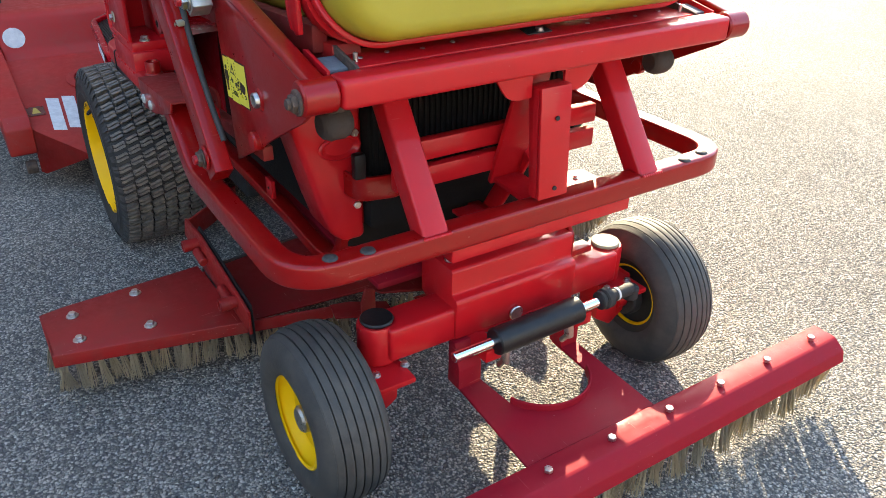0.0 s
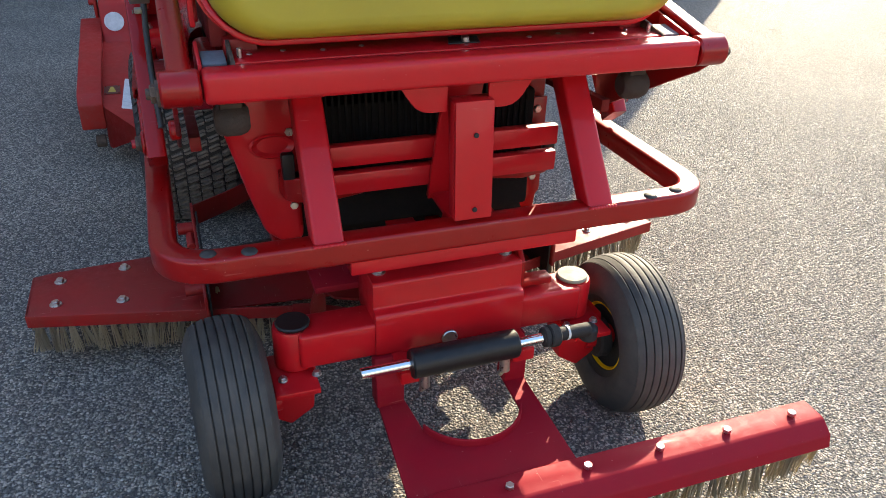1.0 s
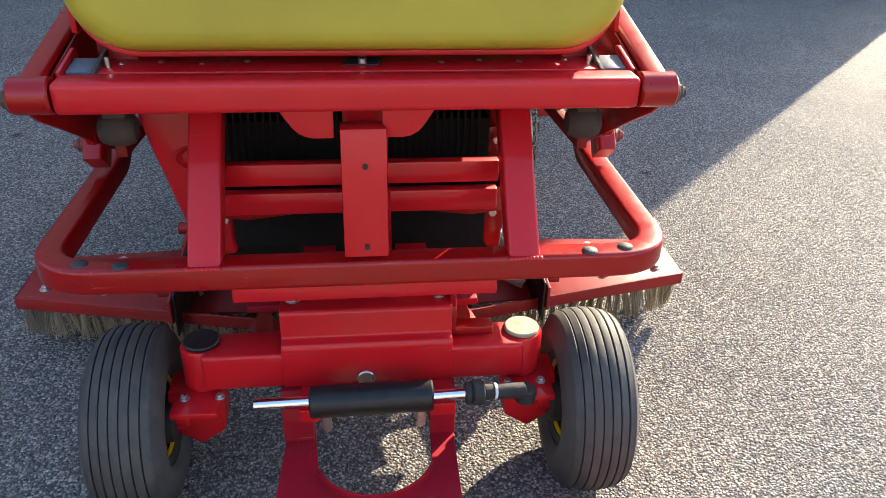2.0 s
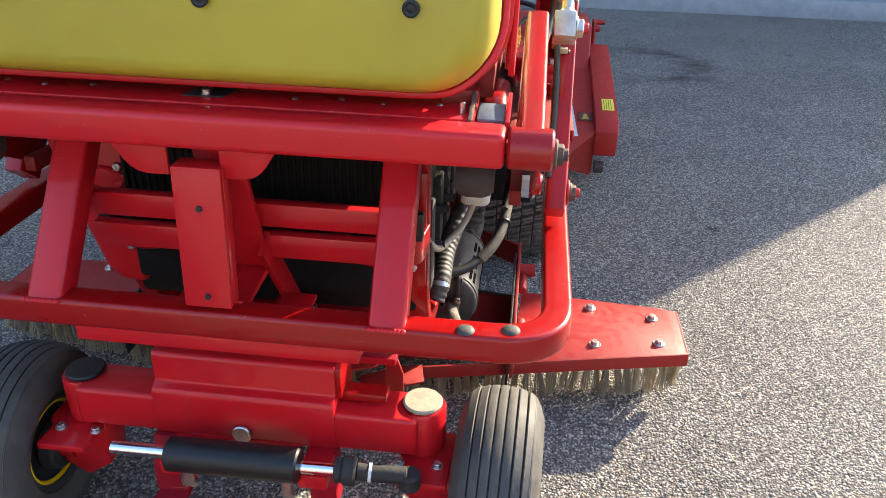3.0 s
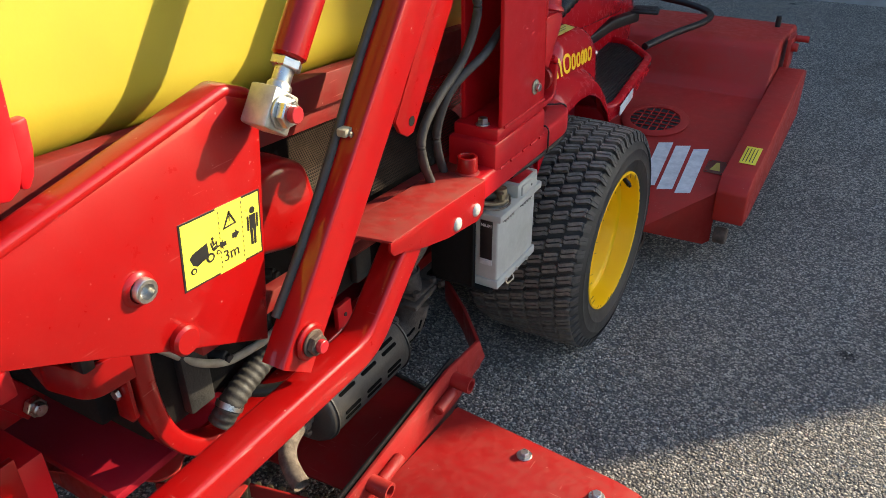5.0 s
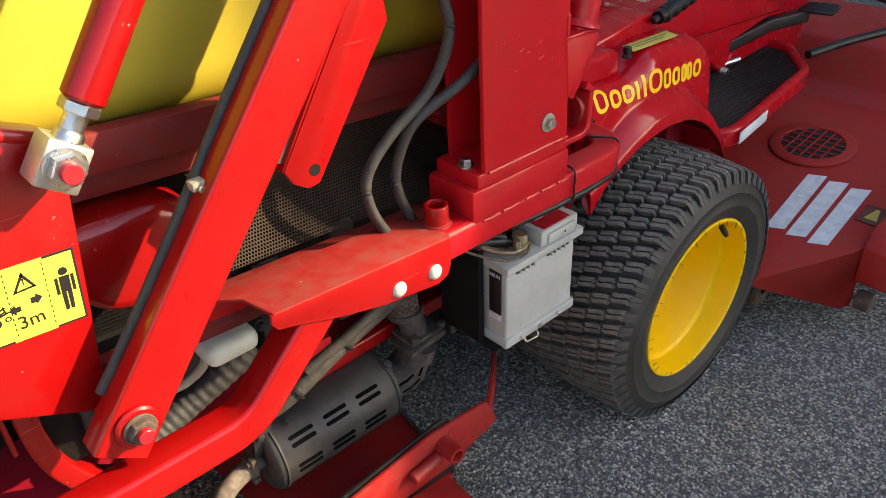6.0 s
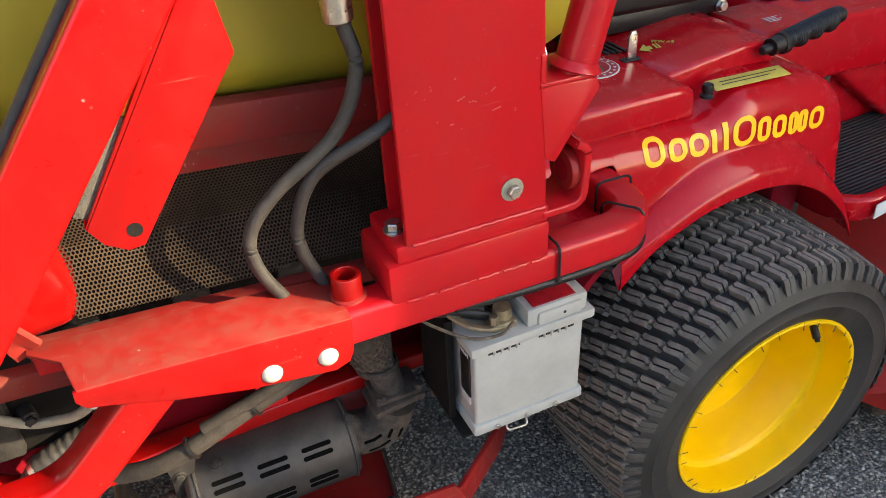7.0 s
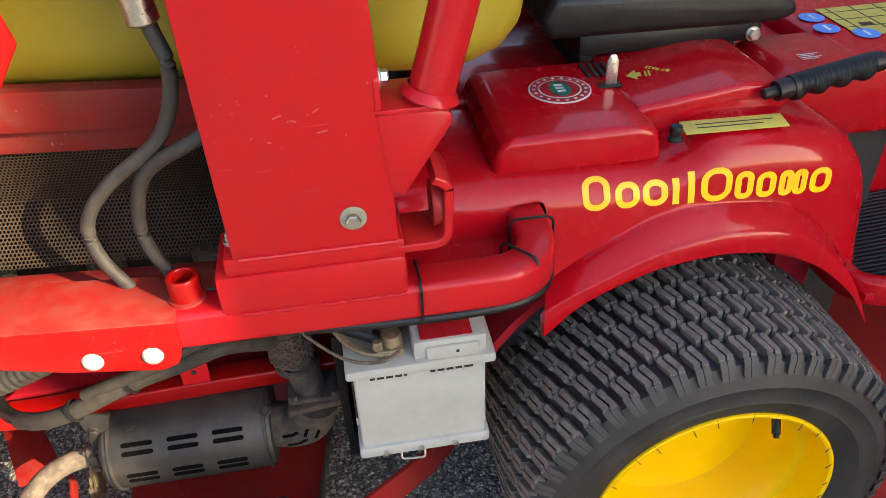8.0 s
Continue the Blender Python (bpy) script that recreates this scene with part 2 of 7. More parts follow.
def asphalt_material():
    """Open-textured asphalt: pale and dark chippings in black binder, with oil spots and a brown skid swirl."""
    m, n, l, b = nodes_of("chipped_asphalt")
    vec = n.new("ShaderNodeTexCoord").outputs["Object"]
    wob = n.new("ShaderNodeMixRGB")
    wob.blend_type, wob.inputs[0].default_value = "ADD", 0.012
    nz = n.new("ShaderNodeTexNoise")
    nz.inputs["Scale"].default_value = 60
    l.new(vec, nz.inputs["Vector"])
    l.new(vec, wob.inputs[1]), l.new(nz.outputs["Color"], wob.inputs[2])
    v = n.new("ShaderNodeTexVoronoi")
    v.inputs["Scale"].default_value, v.inputs["Randomness"].default_value = 120.0, 1.0
    l.new(wob.outputs[0], v.inputs["Vector"])
    v2 = n.new("ShaderNodeTexVoronoi")
    v2.inputs["Scale"].default_value = 170.0
    l.new(wob.outputs[0], v2.inputs["Vector"])
    sep = n.new("ShaderNodeSeparateColor")
    l.new(v.outputs["Color"], sep.inputs[0])
    stone = blend(n, l, ramp(n, l, sep.outputs[0], 0.30, 1.0), (0.208, 0.190, 0.166), (0.72, 0.640, 0.525))
    pale = ramp(n, l, sep.outputs[1], 0.86, 0.93)
    stone = blend(n, l, pale, stone, (0.46, 0.43, 0.38))
    gap = ramp(n, l, v.outputs["Distance"], 0.40, 0.72)
    c = blend(n, l, gap, stone, (0.120, 0.114, 0.106))
    big = noise_node(n, l, 1.3, 5, 0.6, vec)
    c2 = n.new("ShaderNodeMixRGB")
    c2.blend_type, c2.inputs[0].default_value = "MULTIPLY", 1.0
    l.new(c, c2.inputs[1])
    l.new(blend(n, l, ramp(n, l, big, 0.3, 0.7), (1.0, 1.0, 1.0), (0.74, 0.74, 0.76)), c2.inputs[2])
    spots = n.new("ShaderNodeTexVoronoi")
    spots.inputs["Scale"].default_value = 1.9
    l.new(vec, spots.inputs["Vector"])
    sm = n.new("ShaderNodeMath")
    sm.operation = "ADD"
    l.new(spots.outputs["Distance"], sm.inputs[0])
    l.new(ramp(n, l, noise_node(n, l, 45, 4, 0.7, vec), 0.2, 0.8, -0.045, 0.045), sm.inputs[1])
    c3 = blend(n, l, ramp(n, l, sm.outputs[0], 0.075, 0.035, 0.0, 0.75), c2.outputs[0], (0.016, 0.016, 0.016))
    c3 = swirl(n, l, vec, c3)
    l.new(c3, b.inputs["Base Color"])
    b.inputs["Diffuse Roughness"].default_value = 0.5
    l.new(ramp(n, l, sep.outputs[2], 0.0, 1.0, 0.60, 0.88), b.inputs["Roughness"])
    b.inputs["Specular IOR Level"].default_value = 0.15
    h1 = ramp(n, l, v.outputs["Distance"], 0.15, 0.75, 1.0, 0.0)
    h2 = ramp(n, l, v2.outputs["Distance"], 0.1, 0.8, 1.0, 0.0)
    one = bump_of(n, l, h1, 1.0, 0.008, b)
    two = bump_of(n, l, h2, 0.5, 0.003, b, one)
    bump_of(n, l, noise_node(n, l, 34, 5, 0.6, vec), 0.4, 0.012, b, two)
    return m


ASPHALT = asphalt_material()


def chipping_material():
    """Loose-bedded stone chippings, each of its own grey."""
    m, n, l, b = nodes_of("stone_chippings")
    isl = n.new("ShaderNodeNewGeometry").outputs["Random Per Island"]
    vec = n.new("ShaderNodeTexCoord").outputs["Object"]
    c = blend(n, l, ramp(n, l, isl, 0.38, 0.95), (0.192, 0.175, 0.148), (0.68, 0.600, 0.475))
    c = blend(n, l, ramp(n, l, isl, 0.93, 0.97), c, (0.76, 0.71, 0.60))
    c = blend(n, l, ramp(n, l, noise_node(n, l, 420, 3, 0.6, vec), 0.4, 0.7, 0.0, 0.45), c, (0.07, 0.068, 0.066))
    c = blend(n, l, ramp(n, l, noise_node(n, l, 1.3, 5, 0.6, vec), 0.35, 0.7, 0.0, 0.30), c, (0.08, 0.08, 0.084))
    c = swirl(n, l, vec, c)
    l.new(c, b.inputs["Base Color"])
    b.inputs["Diffuse Roughness"].default_value = 0.5
    l.new(ramp(n, l, isl, 0.0, 1.0, 0.80, 0.55), b.inputs["Roughness"])
    b.inputs["Specular IOR Level"].default_value = 0.18
    return m


CHIPS = chipping_material()
PLASTER = plain("pink_plaster", (0.42, 0.24, 0.20), 0.85, 0, (0.36, 0.21, 0.175), 6, 0.2)
PLINTH = plain("grey_concrete_plinth", (0.30, 0.31, 0.32), 0.8, 0, (0.24, 0.245, 0.25), 9, 0.3)
SHUTTER = plain("olive_grey_door", (0.13, 0.13, 0.105), 0.45, 0, (0.10, 0.10, 0.085), 12, 0.1)


# ---- mesh helpers ----
def join(*bms):
    out = bmesh.new()
    for q in bms:
        me = bpy.data.meshes.new("tmp")
        q.to_mesh(me)
        q.free()
        out.from_mesh(me)
        bpy.data.meshes.remove(me)
    return out


def box(lo, hi, bev=0.004, seg=2):
    q = bmesh.new()
    bmesh.ops.create_cube(q, size=1)
    for v in q.verts:
        v.co = Vector([lo[i] + (v.co[i] + 0.5) * (hi[i] - lo[i]) for i in range(3)])
    if bev:
        bmesh.ops.bevel(q, geom=q.edges[:], offset=bev, segments=seg, profile=0.5, affect="EDGES", clamp_overlap=True)
    return q


def prism(pts, axis, a, b, bev=0.003, seg=2):
    """A polygon in the plane across the axis ((y, z), (x, z) or (x, y)), drawn out from a to b."""
    q = bmesh.new()
    i = "xyz".index(axis)

    def at(p, d):
        r = list(p)
        r.insert(i, d)
        return Vector(r)
    low = [q.verts.new(at(p, a)) for p in pts]
    top = [q.verts.new(at(p, b)) for p in pts]
    k = len(pts)
    q.faces.new(low), q.faces.new(top)
    for j in range(k):
        q.faces.new((low[j], low[(j + 1) % k], top[(j + 1) % k], top[j]))
    bmesh.ops.recalc_face_normals(q, faces=q.faces[:])
    if bev:
        bmesh.ops.bevel(q, geom=q.edges[:], offset=bev, segments=seg, profile=0.5, affect="EDGES", clamp_overlap=True)
    return q


def fillet(pts, r, n=6):
    """A path with its corners rounded to the radius r."""
    pts = [Vector(p) for p in pts]
    out = [pts[0]]
    for a, p, c in zip(pts, pts[1:], pts[2:]):
        u, v = (a - p).normalized(), (c - p).normalized()
        ang = u.angle(v)
        d = min(r / math.tan(ang / 2), (a - p).length * 0.49, (c - p).length * 0.49)
        p0, p1 = p + u * d, p + v * d
        for j in range(n + 1):
            s = j / n
            out.append((1 - s) ** 2 * p0 + 2 * s * (1 - s) * p + s * s * p1)
    out.append(pts[-1])
    return out


def smooth_path(pts, n=8):
    """A Catmull-Rom curve through the points."""
    p = [Vector(x) for x in pts]
    p = [p[0] * 2 - p[1], *p, p[-1] * 2 - p[-2]]
    out = []
    for i in range(1, len(p) - 2):
        for j in range(n):
            s = j / n
            out.append(0.5 * (2 * p[i] + (p[i + 1] - p[i - 1]) * s + (2 * p[i - 1] - 5 * p[i] + 4 * p[i + 1] - p[i + 2]) * s * s + (3 * p[i] - p[i - 1] - 3 * p[i + 1] + p[i + 2]) * s ** 3))
    out.append(p[-2])
    return out


def sweep(path, profile, up=(0, 0, 1), caps=True, scale=None):
    """The closed profile (side, up) carried along the path; up stays as near as it can to the given direction."""
    q = bmesh.new()
    path = [Vector(p) for p in path]
    rings = []
    ref = Vector(up)
    for i, p in enumerate(path):
        t = (path[min(i + 1, len(path) - 1)] - path[max(i - 1, 0)]).normalized()
        side = t.cross(ref)
        side.normalize()
        u = side.cross(t)
        k = scale(i / (len(path) - 1)) if scale else 1.0
        rings.append([q.verts.new(p + side * (a * k) + u * (b * k)) for a, b in profile])
    m = len(profile)
    for r0, r1 in zip(rings, rings[1:]):
        for j in range(m):
            q.faces.new((r0[j], r0[(j + 1) % m], r1[(j + 1) % m], r1[j]))
    if caps:
        q.faces.new(rings[0][::-1]), q.faces.new(rings[-1])
    bmesh.ops.recalc_face_normals(q, faces=q.faces[:])
    return q


def circle(r, n=14):
    return [(r * math.cos(2 * math.pi * j / n), r * math.sin(2 * math.pi * j / n)) for j in range(n)]


def rrect(w, h, r, n=3):
    out = []
    for cx, cy, a0 in ((w / 2 - r, h / 2 - r, 0), (-w / 2 + r, h / 2 - r, 90), (-w / 2 + r, -h / 2 + r, 180), (w / 2 - r, -h / 2 + r, 270)):
        for j in range(n + 1):
            a = radians(a0 + 90 * j / n)
            out.append((cx + r * math.cos(a), cy + r * math.sin(a)))
    return out


def tube(path, r, n=14, up=(0, 0, 1)):
    return sweep(path, circle(r, n), up)


def rod(a, b, r, n=16, bev=0.0):
    """A round bar from a to b, with chamfered ends."""
    a, b = Vector(a), Vector(b)
    t = (b - a).normalized()
    ref = Vector((0, 0, 1)) if abs(t.z) < 0.9 else Vector((0, 1, 0))
    if not bev:
        return sweep([a, b], circle(r, n), ref)
    pts = [a, a + t * bev, b - t * bev, b]
    ks = [(r - bev) / r, 1, 1, (r - bev) / r]
    q = bmesh.new()
    side = t.cross(ref).normalized()
    u = side.cross(t)
    rings = [[q.verts.new(p + side * (x * k) + u * (y * k)) for x, y in circle(r, n)] for p, k in zip(pts, ks)]
    for r0, r1 in zip(rings, rings[1:]):
        for j in range(n):
            q.faces.new((r0[j], r0[(j + 1) % n], r1[(j + 1) % n], r1[j]))
    q.faces.new(rings[0][::-1]), q.faces.new(rings[-1])
    bmesh.ops.recalc_face_normals(q, faces=q.faces[:])
    return q


def lathe(profile, centre, axis="x", n=48, closed=False):
    """The profile (distance along the axis, radius) turned about the axis through centre."""
    q = bmesh.new()
    c = Vector(centre)
    i = "xyz".index(axis)
    e = [Vector((1, 0, 0)), Vector((0, 1, 0)), Vector((0, 0, 1))]
    d, u, v = e[i], e[(i + 1) % 3], e[(i + 2) % 3]
    rings = []
    for a, r in profile:
        rings.append([q.verts.new(c + d * a + (u * math.cos(2 * math.pi * j / n) + v * math.sin(2 * math.pi * j / n)) * r) for j in range(n)] if r > 1e-6 else [q.verts.new(c + d * a)])
    pairs = list(zip(rings, rings[1:]))
    if closed:
        pairs.append((rings[-1], rings[0]))
    for r0, r1 in pairs:
        for j in range(n):
            k = (j + 1) % n
            if len(r0) == 1:
                q.faces.new((r0[0], r1[j], r1[k]))
            elif len(r1) == 1:
                q.faces.new((r0[j], r0[k], r1[0]))
            else:
                q.faces.new((r0[j], r0[k], r1[k], r1[j]))
    bmesh.ops.recalc_face_normals(q, faces=q.faces[:])
    return q


def moved(q, m):
    bmesh.ops.transform(q, matrix=m, verts=q.verts[:])
    return q


def mirrored(q):
    for v in q.verts:
        v.co.x = -v.co.x
    bmesh.ops.reverse_faces(q, faces=q.faces[:])
    return q


def mesh_of(name, q, material, angle=38):
    me = bpy.data.meshes.new(name)
    for f in q.faces:
        f.smooth = True
    q.to_mesh(me)
    q.free()
    me.set_sharp_from_angle(angle=radians(angle))
    me.materials.append(material)
    return me


def thing(name, base, label, category, group="", kind=""):
    ob = new(name)
    ob.location = base
    ob.empty_display_size = 0.1
    return tagged(ob, label, category, group, kind)


def part(name, q, material, parent, label=""):
    ob = new(name, mesh_of(name, q, material))
    if parent is not None:
        ob.parent = parent
        top = parent
        while top.parent:
            top = top.parent
        if top.type == "EMPTY" and parent is top:
            ob.matrix_parent_inverse = Matrix.Translation(-Vector(top.location))
    return tagged(ob, label)


def structure(name, q, material, label, category):
    return tagged(new(name, mesh_of(name, q, material)), label, category, "", "structure")


def hexbolt(at, axis, r=0.011, h=0.009, washer=0.0):
    """A hexagon head standing out along the axis, on a washer."""
    at, d = Vector(at), Vector(axis).normalized()
    bits = [rod(at + d * 0.002, at + d * (0.002 + h), r, 6, r * 0.14)]
    if washer:
        bits.append(rod(at - d * 0.001, at + d * 0.003, washer, 18, 0.0008))
    return join(*bits)


def dome(at, axis, r, h, n=18):
    """A round rivet head."""
    q = lathe([(0, r), (h * 0.45, r * 0.9), (h * 0.8, r * 0.6), (h, 0)], (0, 0, 0), "z", n)
    rot = Vector((0, 0, 1)).rotation_difference(Vector(axis)).to_matrix().to_4x4()
    return moved(q, Matrix.Translation(Vector(at)) @ rot)


def letters(name, text, size, m, material, parent, depth=0.0006):
    cu = bpy.data.curves.new(name, "FONT")
    cu.body, cu.size, cu.extrude, cu.align_x, cu.align_y = text, size, depth, "CENTER", "CENTER"
    ob = new(name, cu)
    bpy.context.view_layer.update()
    me = bpy.data.meshes.new_from_object(ob.evaluated_get(bpy.context.evaluated_depsgraph_get()))
    bpy.data.objects.remove(ob)
    q = bmesh.new()
    q.from_mesh(me)
    return part(name, moved(q, m), material, parent)


# ---- ground and building ----
g = bmesh.new()
bmesh.ops.create_grid(g, x_segments=2, y_segments=2, size=400)
structure("ground", g, ASPHALT, "worn grey asphalt with pale stone chippings", "asphalt")



def chippings(x0, x1, y0, y1, per_m2):
    """Angular stone chips bedded in the asphalt, thinning out towards the edges of the worn yard."""
    rng = np.random.default_rng(3)
    k = int((x1 - x0) * (y1 - y0) * per_m2)
    cx, cy = rng.uniform(x0, x1, k), rng.uniform(y0, y1, k)
    edge = np.minimum.reduce([cx - x0, x1 - cx, cy - y0, y1 - cy])
    keep = rng.random(k) < np.clip(edge / 1.2, 0.0, 1.0)
    cx, cy = cx[keep], cy[keep]
    k = len(cx)
    r = 0.0019 + 0.0042 * rng.random(k) ** 2.0
    a0 = rng.uniform(0, 6.28, k)
    top = r * rng.uniform(0.17, 0.46, k)
    sx, sy = rng.normal(0, 0.24, k), rng.normal(0, 0.24, k)
    co = np.zeros((k, 8, 3))
    for j in range(4):
        a = a0 + j * 1.5708 + rng.uniform(-0.35, 0.35, k)
        rr = r * rng.uniform(0.65, 1.35, k)
        co[:, j, 0], co[:, j, 1], co[:, j, 2] = cx + rr * np.cos(a), cy + rr * np.sin(a), -0.001
        q = rng.uniform(0.50, 0.80, k)
        dx, dy = rr * q * np.cos(a), rr * q * np.sin(a)
        co[:, 4 + j, 0], co[:, 4 + j, 1] = cx + dx, cy + dy
        co[:, 4 + j, 2] = np.maximum(top + dx * sx + dy * sy, 0.0004)
    quads = np.array([(4, 5, 6, 7), (0, 1, 5, 4), (1, 2, 6, 5), (2, 3, 7, 6), (3, 0, 4, 7)])
    idx = (np.arange(k)[:, None, None] * 8 + quads[None]).reshape(-1)
    me = bpy.data.meshes.new("gravel_chippings")
    me.vertices.add(k * 8), me.loops.add(len(idx)), me.polygons.add(k * 5)
    me.vertices.foreach_set("co", co.reshape(-1))
    me.loops.foreach_set("vertex_index", idx.astype(np.int32))
    me.polygons.foreach_set("loop_start", (np.arange(k * 5) * 4).astype(np.int32))
    me.update(calc_edges=True)
    me.materials.append(CHIPS)
    return tagged(new("gravel_chippings", me), "pale angular stone chippings bedded in asphalt", "gravel", "", "stuff")


# added plain walls out of view, at sides and behind, cutting low sky light
for nm, lo, hi in (("sky_block_east", (12.0, -10.0, 0.0), (12.4, 6.0, 2.6)), ("sky_block_south", (-11.0, -10.4, 0.0), (12.4, -10.0, 5.0)), ("sky_block_west", (-11.4, -10.4, 0.0), (-11.0, 9.0, 5.0))):
    structure(nm, box(lo, hi, 0.02), PLINTH, "added unseen grey wall that blocks low sky light", "wall")

chippings(-2.4, 3.7, -0.1, 5.2, 9000)

WALL_Y = 8.42
CORNER_X = 6.766                 # at the ground; the unseen end leans to shape the yard's shadow edge
SHADOW_LEAN = 0.2315


def end_x(z):
    return CORNER_X - SHADOW_LEAN * min(z, 4.13)


for nm, a, b in (("wall_north", -16.0, -6.0), ("wall_north_middle", 2.05, 3.42)):
    structure(nm, box((a, WALL_Y, 0.18), (b, WALL_Y + 0.35, 9.0), 0.01), PLASTER, "pink plastered building wall above a concrete plinth", "wall")
# invented sloping end, out of view, that steers where the building's shadow falls
structure("wall_north_shadow_edge", prism([(6.0, 0.18), (end_x(0.18), 0.18), (end_x(3.2), 3.2), (6.0, 3.2)], "y", WALL_Y, WALL_Y + 0.35, 0.004), PLASTER, "pink plastered building wall above a concrete plinth", "wall")
structure("wall_lintel", box((-6.0, WALL_Y + 0.004, 3.2), (2.05, WALL_Y + 0.35, 9.0), 0.01), PLASTER, "pink plastered wall over the doors", "wall")
structure("wall_lintel_end", prism([(3.42, 3.2), (end_x(3.2), 3.2), (end_x(4.13), 4.13), (end_x(9.0), 9.0), (3.42, 9.0)], "y", WALL_Y + 0.004, WALL_Y + 0.35, 0.004), PLASTER, "pink plastered wall over the end door", "wall")
structure("wall_side", prism([(end_x(9.0) - 0.35, 0.0), (end_x(0), 0.0), (end_x(4.13), 4.13), (end_x(9.0), 9.0), (end_x(9.0) - 0.35, 9.0)], "y", WALL_Y + 0.35, WALL_Y + 14, 0.004), PLASTER, "unseen pink plastered side wall, leaning to shape the building's shadow", "wall")
structure("roof", box((-16.1, WALL_Y - 0.02, 9.0), (end_x(9.0), WALL_Y + 14, 9.25), 0.02), PLINTH, "flat grey roof edge of the building", "roof")
structure("plinth", box((-16.0, WALL_Y - 0.04, -0.02), (CORNER_X, WALL_Y + 0.34, 0.18), 0.012), PLINTH, "grey concrete plinth along the building", "plinth")


def sectional_door(name, a, b):
    d = thing(name, ((a + b) / 2, WALL_Y + 0.15, 0.18), "olive grey sectional garage door, closed", "door", "", "structure")
    h = 3.02 / 6
    for i in range(6):
        part("panel", box((a + 0.05, WALL_Y + 0.14, 0.18 + i * h + 0.004), (b - 0.05, WALL_Y + 0.19, 0.18 + (i + 1) * h - 0.004), 0.008), SHUTTER, d)
    for x in (a, b - 0.05):
        part("door_frame", box((x, WALL_Y + 0.10, 0.18), (x + 0.05, WALL_Y + 0.20, 3.2), 0.004), PLINTH, d)


sectional_door("door_1", -6.0, -2.0)
sectional_door("door_2", -2.0, 2.05)
sectional_door("door_3", 3.42, 6.0)

# ---- tractor: wheels ----
def turf_tyre(cx, cy, cz, R=0.347, half=0.160, rim=0.212):
    """A wide turf tyre: flat crown with rows of cut S-shaped blocks, long lugs down the shoulders, smooth side walls."""
    def crown(v):
        return R - 0.008 * (abs(v) / half) ** 3
    prof = [(-0.145, rim - 0.004), (-0.163, rim + 0.003), (-0.173, rim + 0.020), (-0.1780, rim + 0.040), (-0.1792, rim + 0.042), (-0.1780, rim + 0.045), (-0.1780, rim + 0.058), (-0.1766, 0.284), (-0.1778, 0.286), (-0.1762, 0.2885), (-0.1745, 0.295), (-0.1655, 0.312)]
    prof += [(v, crown(v) - 0.015) for v in (-half, -half * 0.8, -half * 0.5, 0, half * 0.5, half * 0.8, half)]
    prof += [(-a_, r_) for a_, r_ in prof[11::-1]]
    body = lathe(prof, (cx, cy, cz), "x", 120)
    verts, faces, lug_v, lug_f = [], [], [], []
    rows, around = 7, 56
    w = 2 * half / rows
    pitch = 2 * math.pi / around

    def put(v, a, rr, into=verts):
        into.append((cx + v, cy + rr * math.cos(a), cz + rr * math.sin(a)))

    ls = (-0.455, -0.33, -0.12, 0.12, 0.33, 0.455)
    off = (0.08, 0.13, 0.05, -0.05, -0.13, -0.08)
    cut = (0.08, 0.15, 0.05, -0.05, -0.15, -0.08)
    rnd = random.Random(5)
    for r in range(rows):
        v0 = -half + (r + 0.5) * w
        s = -1 if r == 0 else 1 if r == rows - 1 else 0
        hu = (0.30 if s < 0 else 0.245, 0.30, 0.315, 0.315, 0.30, 0.30 if s > 0 else 0.245)
        for i in range(around):
            th = (i + 0.5 * (r % 2)) * pitch + rnd.uniform(-0.004, 0.004)
            wear = rnd.uniform(-0.0007, 0.0005)
            # two halves with the fine wavy cut between them
            for s0, s1 in ((0.05, 1.0), (-1.0, -0.05)):
                s_out = s1 if s1 == 1.0 else s0
                outline = [(q, o + h * s_out) for q, o, h in zip(ls, off, hu)]
                outline += [(q, c + 0.036 * s_out) for q, c in reversed(list(zip(ls, cut)))]
                mid_u = 0.18 * s_out
                start = len(verts)
                for inset, lift in ((1.0, -0.016), (0.975, -0.0018), (0.92, 0.0)):
                    for q, u in outline:
                        v = v0 + q * w * inset
                        if s and q * s > 0.4 and lift < -0.01:
                            v = s * half
                        put(v, th + (mid_u + (u - mid_u) * inset) * pitch, crown(v) + lift + wear)
                k = len(outline)
                for lay in (0, 1):
                    for j in range(k):
                        p0, p1 = start + lay * k + j, start + lay * k + (j + 1) % k
                        faces.append((p0, p1, p1 + k, p0 + k))
                t = start + 2 * k
                for j in range(k // 2 - 1):
                    faces.append((t + j, t + j + 1, t + k - 2 - j, t + k - 1 - j))
                if not s:
                    continue
                # the lug's long face running down the shoulder
                e = 5 if s > 0 else 0
                um, hm = off[e], hu[e]
                start = len(lug_v)
                for lat, rad, depth in ((0.50 * w + abs(v0), crown(half) - 0.0008, 0.014), (half + 0.006, 0.3300, 0.013), (0.1690, 0.3195, 0.008), (0.1735, 0.3085, 0.001)):
                    for d in (0.0, depth):
                        for side_u in (s0, s1):
                            put(s * (lat - d * 0.55), th + (um + hm * side_u) * pitch, rad - d * 0.8, lug_v)
                for j in range(3):
                    b = start + 4 * j
                    lug_f.append((b, b + 1, b + 5, b + 4))
                    lug_f.append((b, b + 4, b + 6, b + 2))
                    lug_f.append((b + 1, b + 3, b + 7, b + 5))
                lug_f.append((start, start + 2, start + 3, start + 1))
    out = [body]
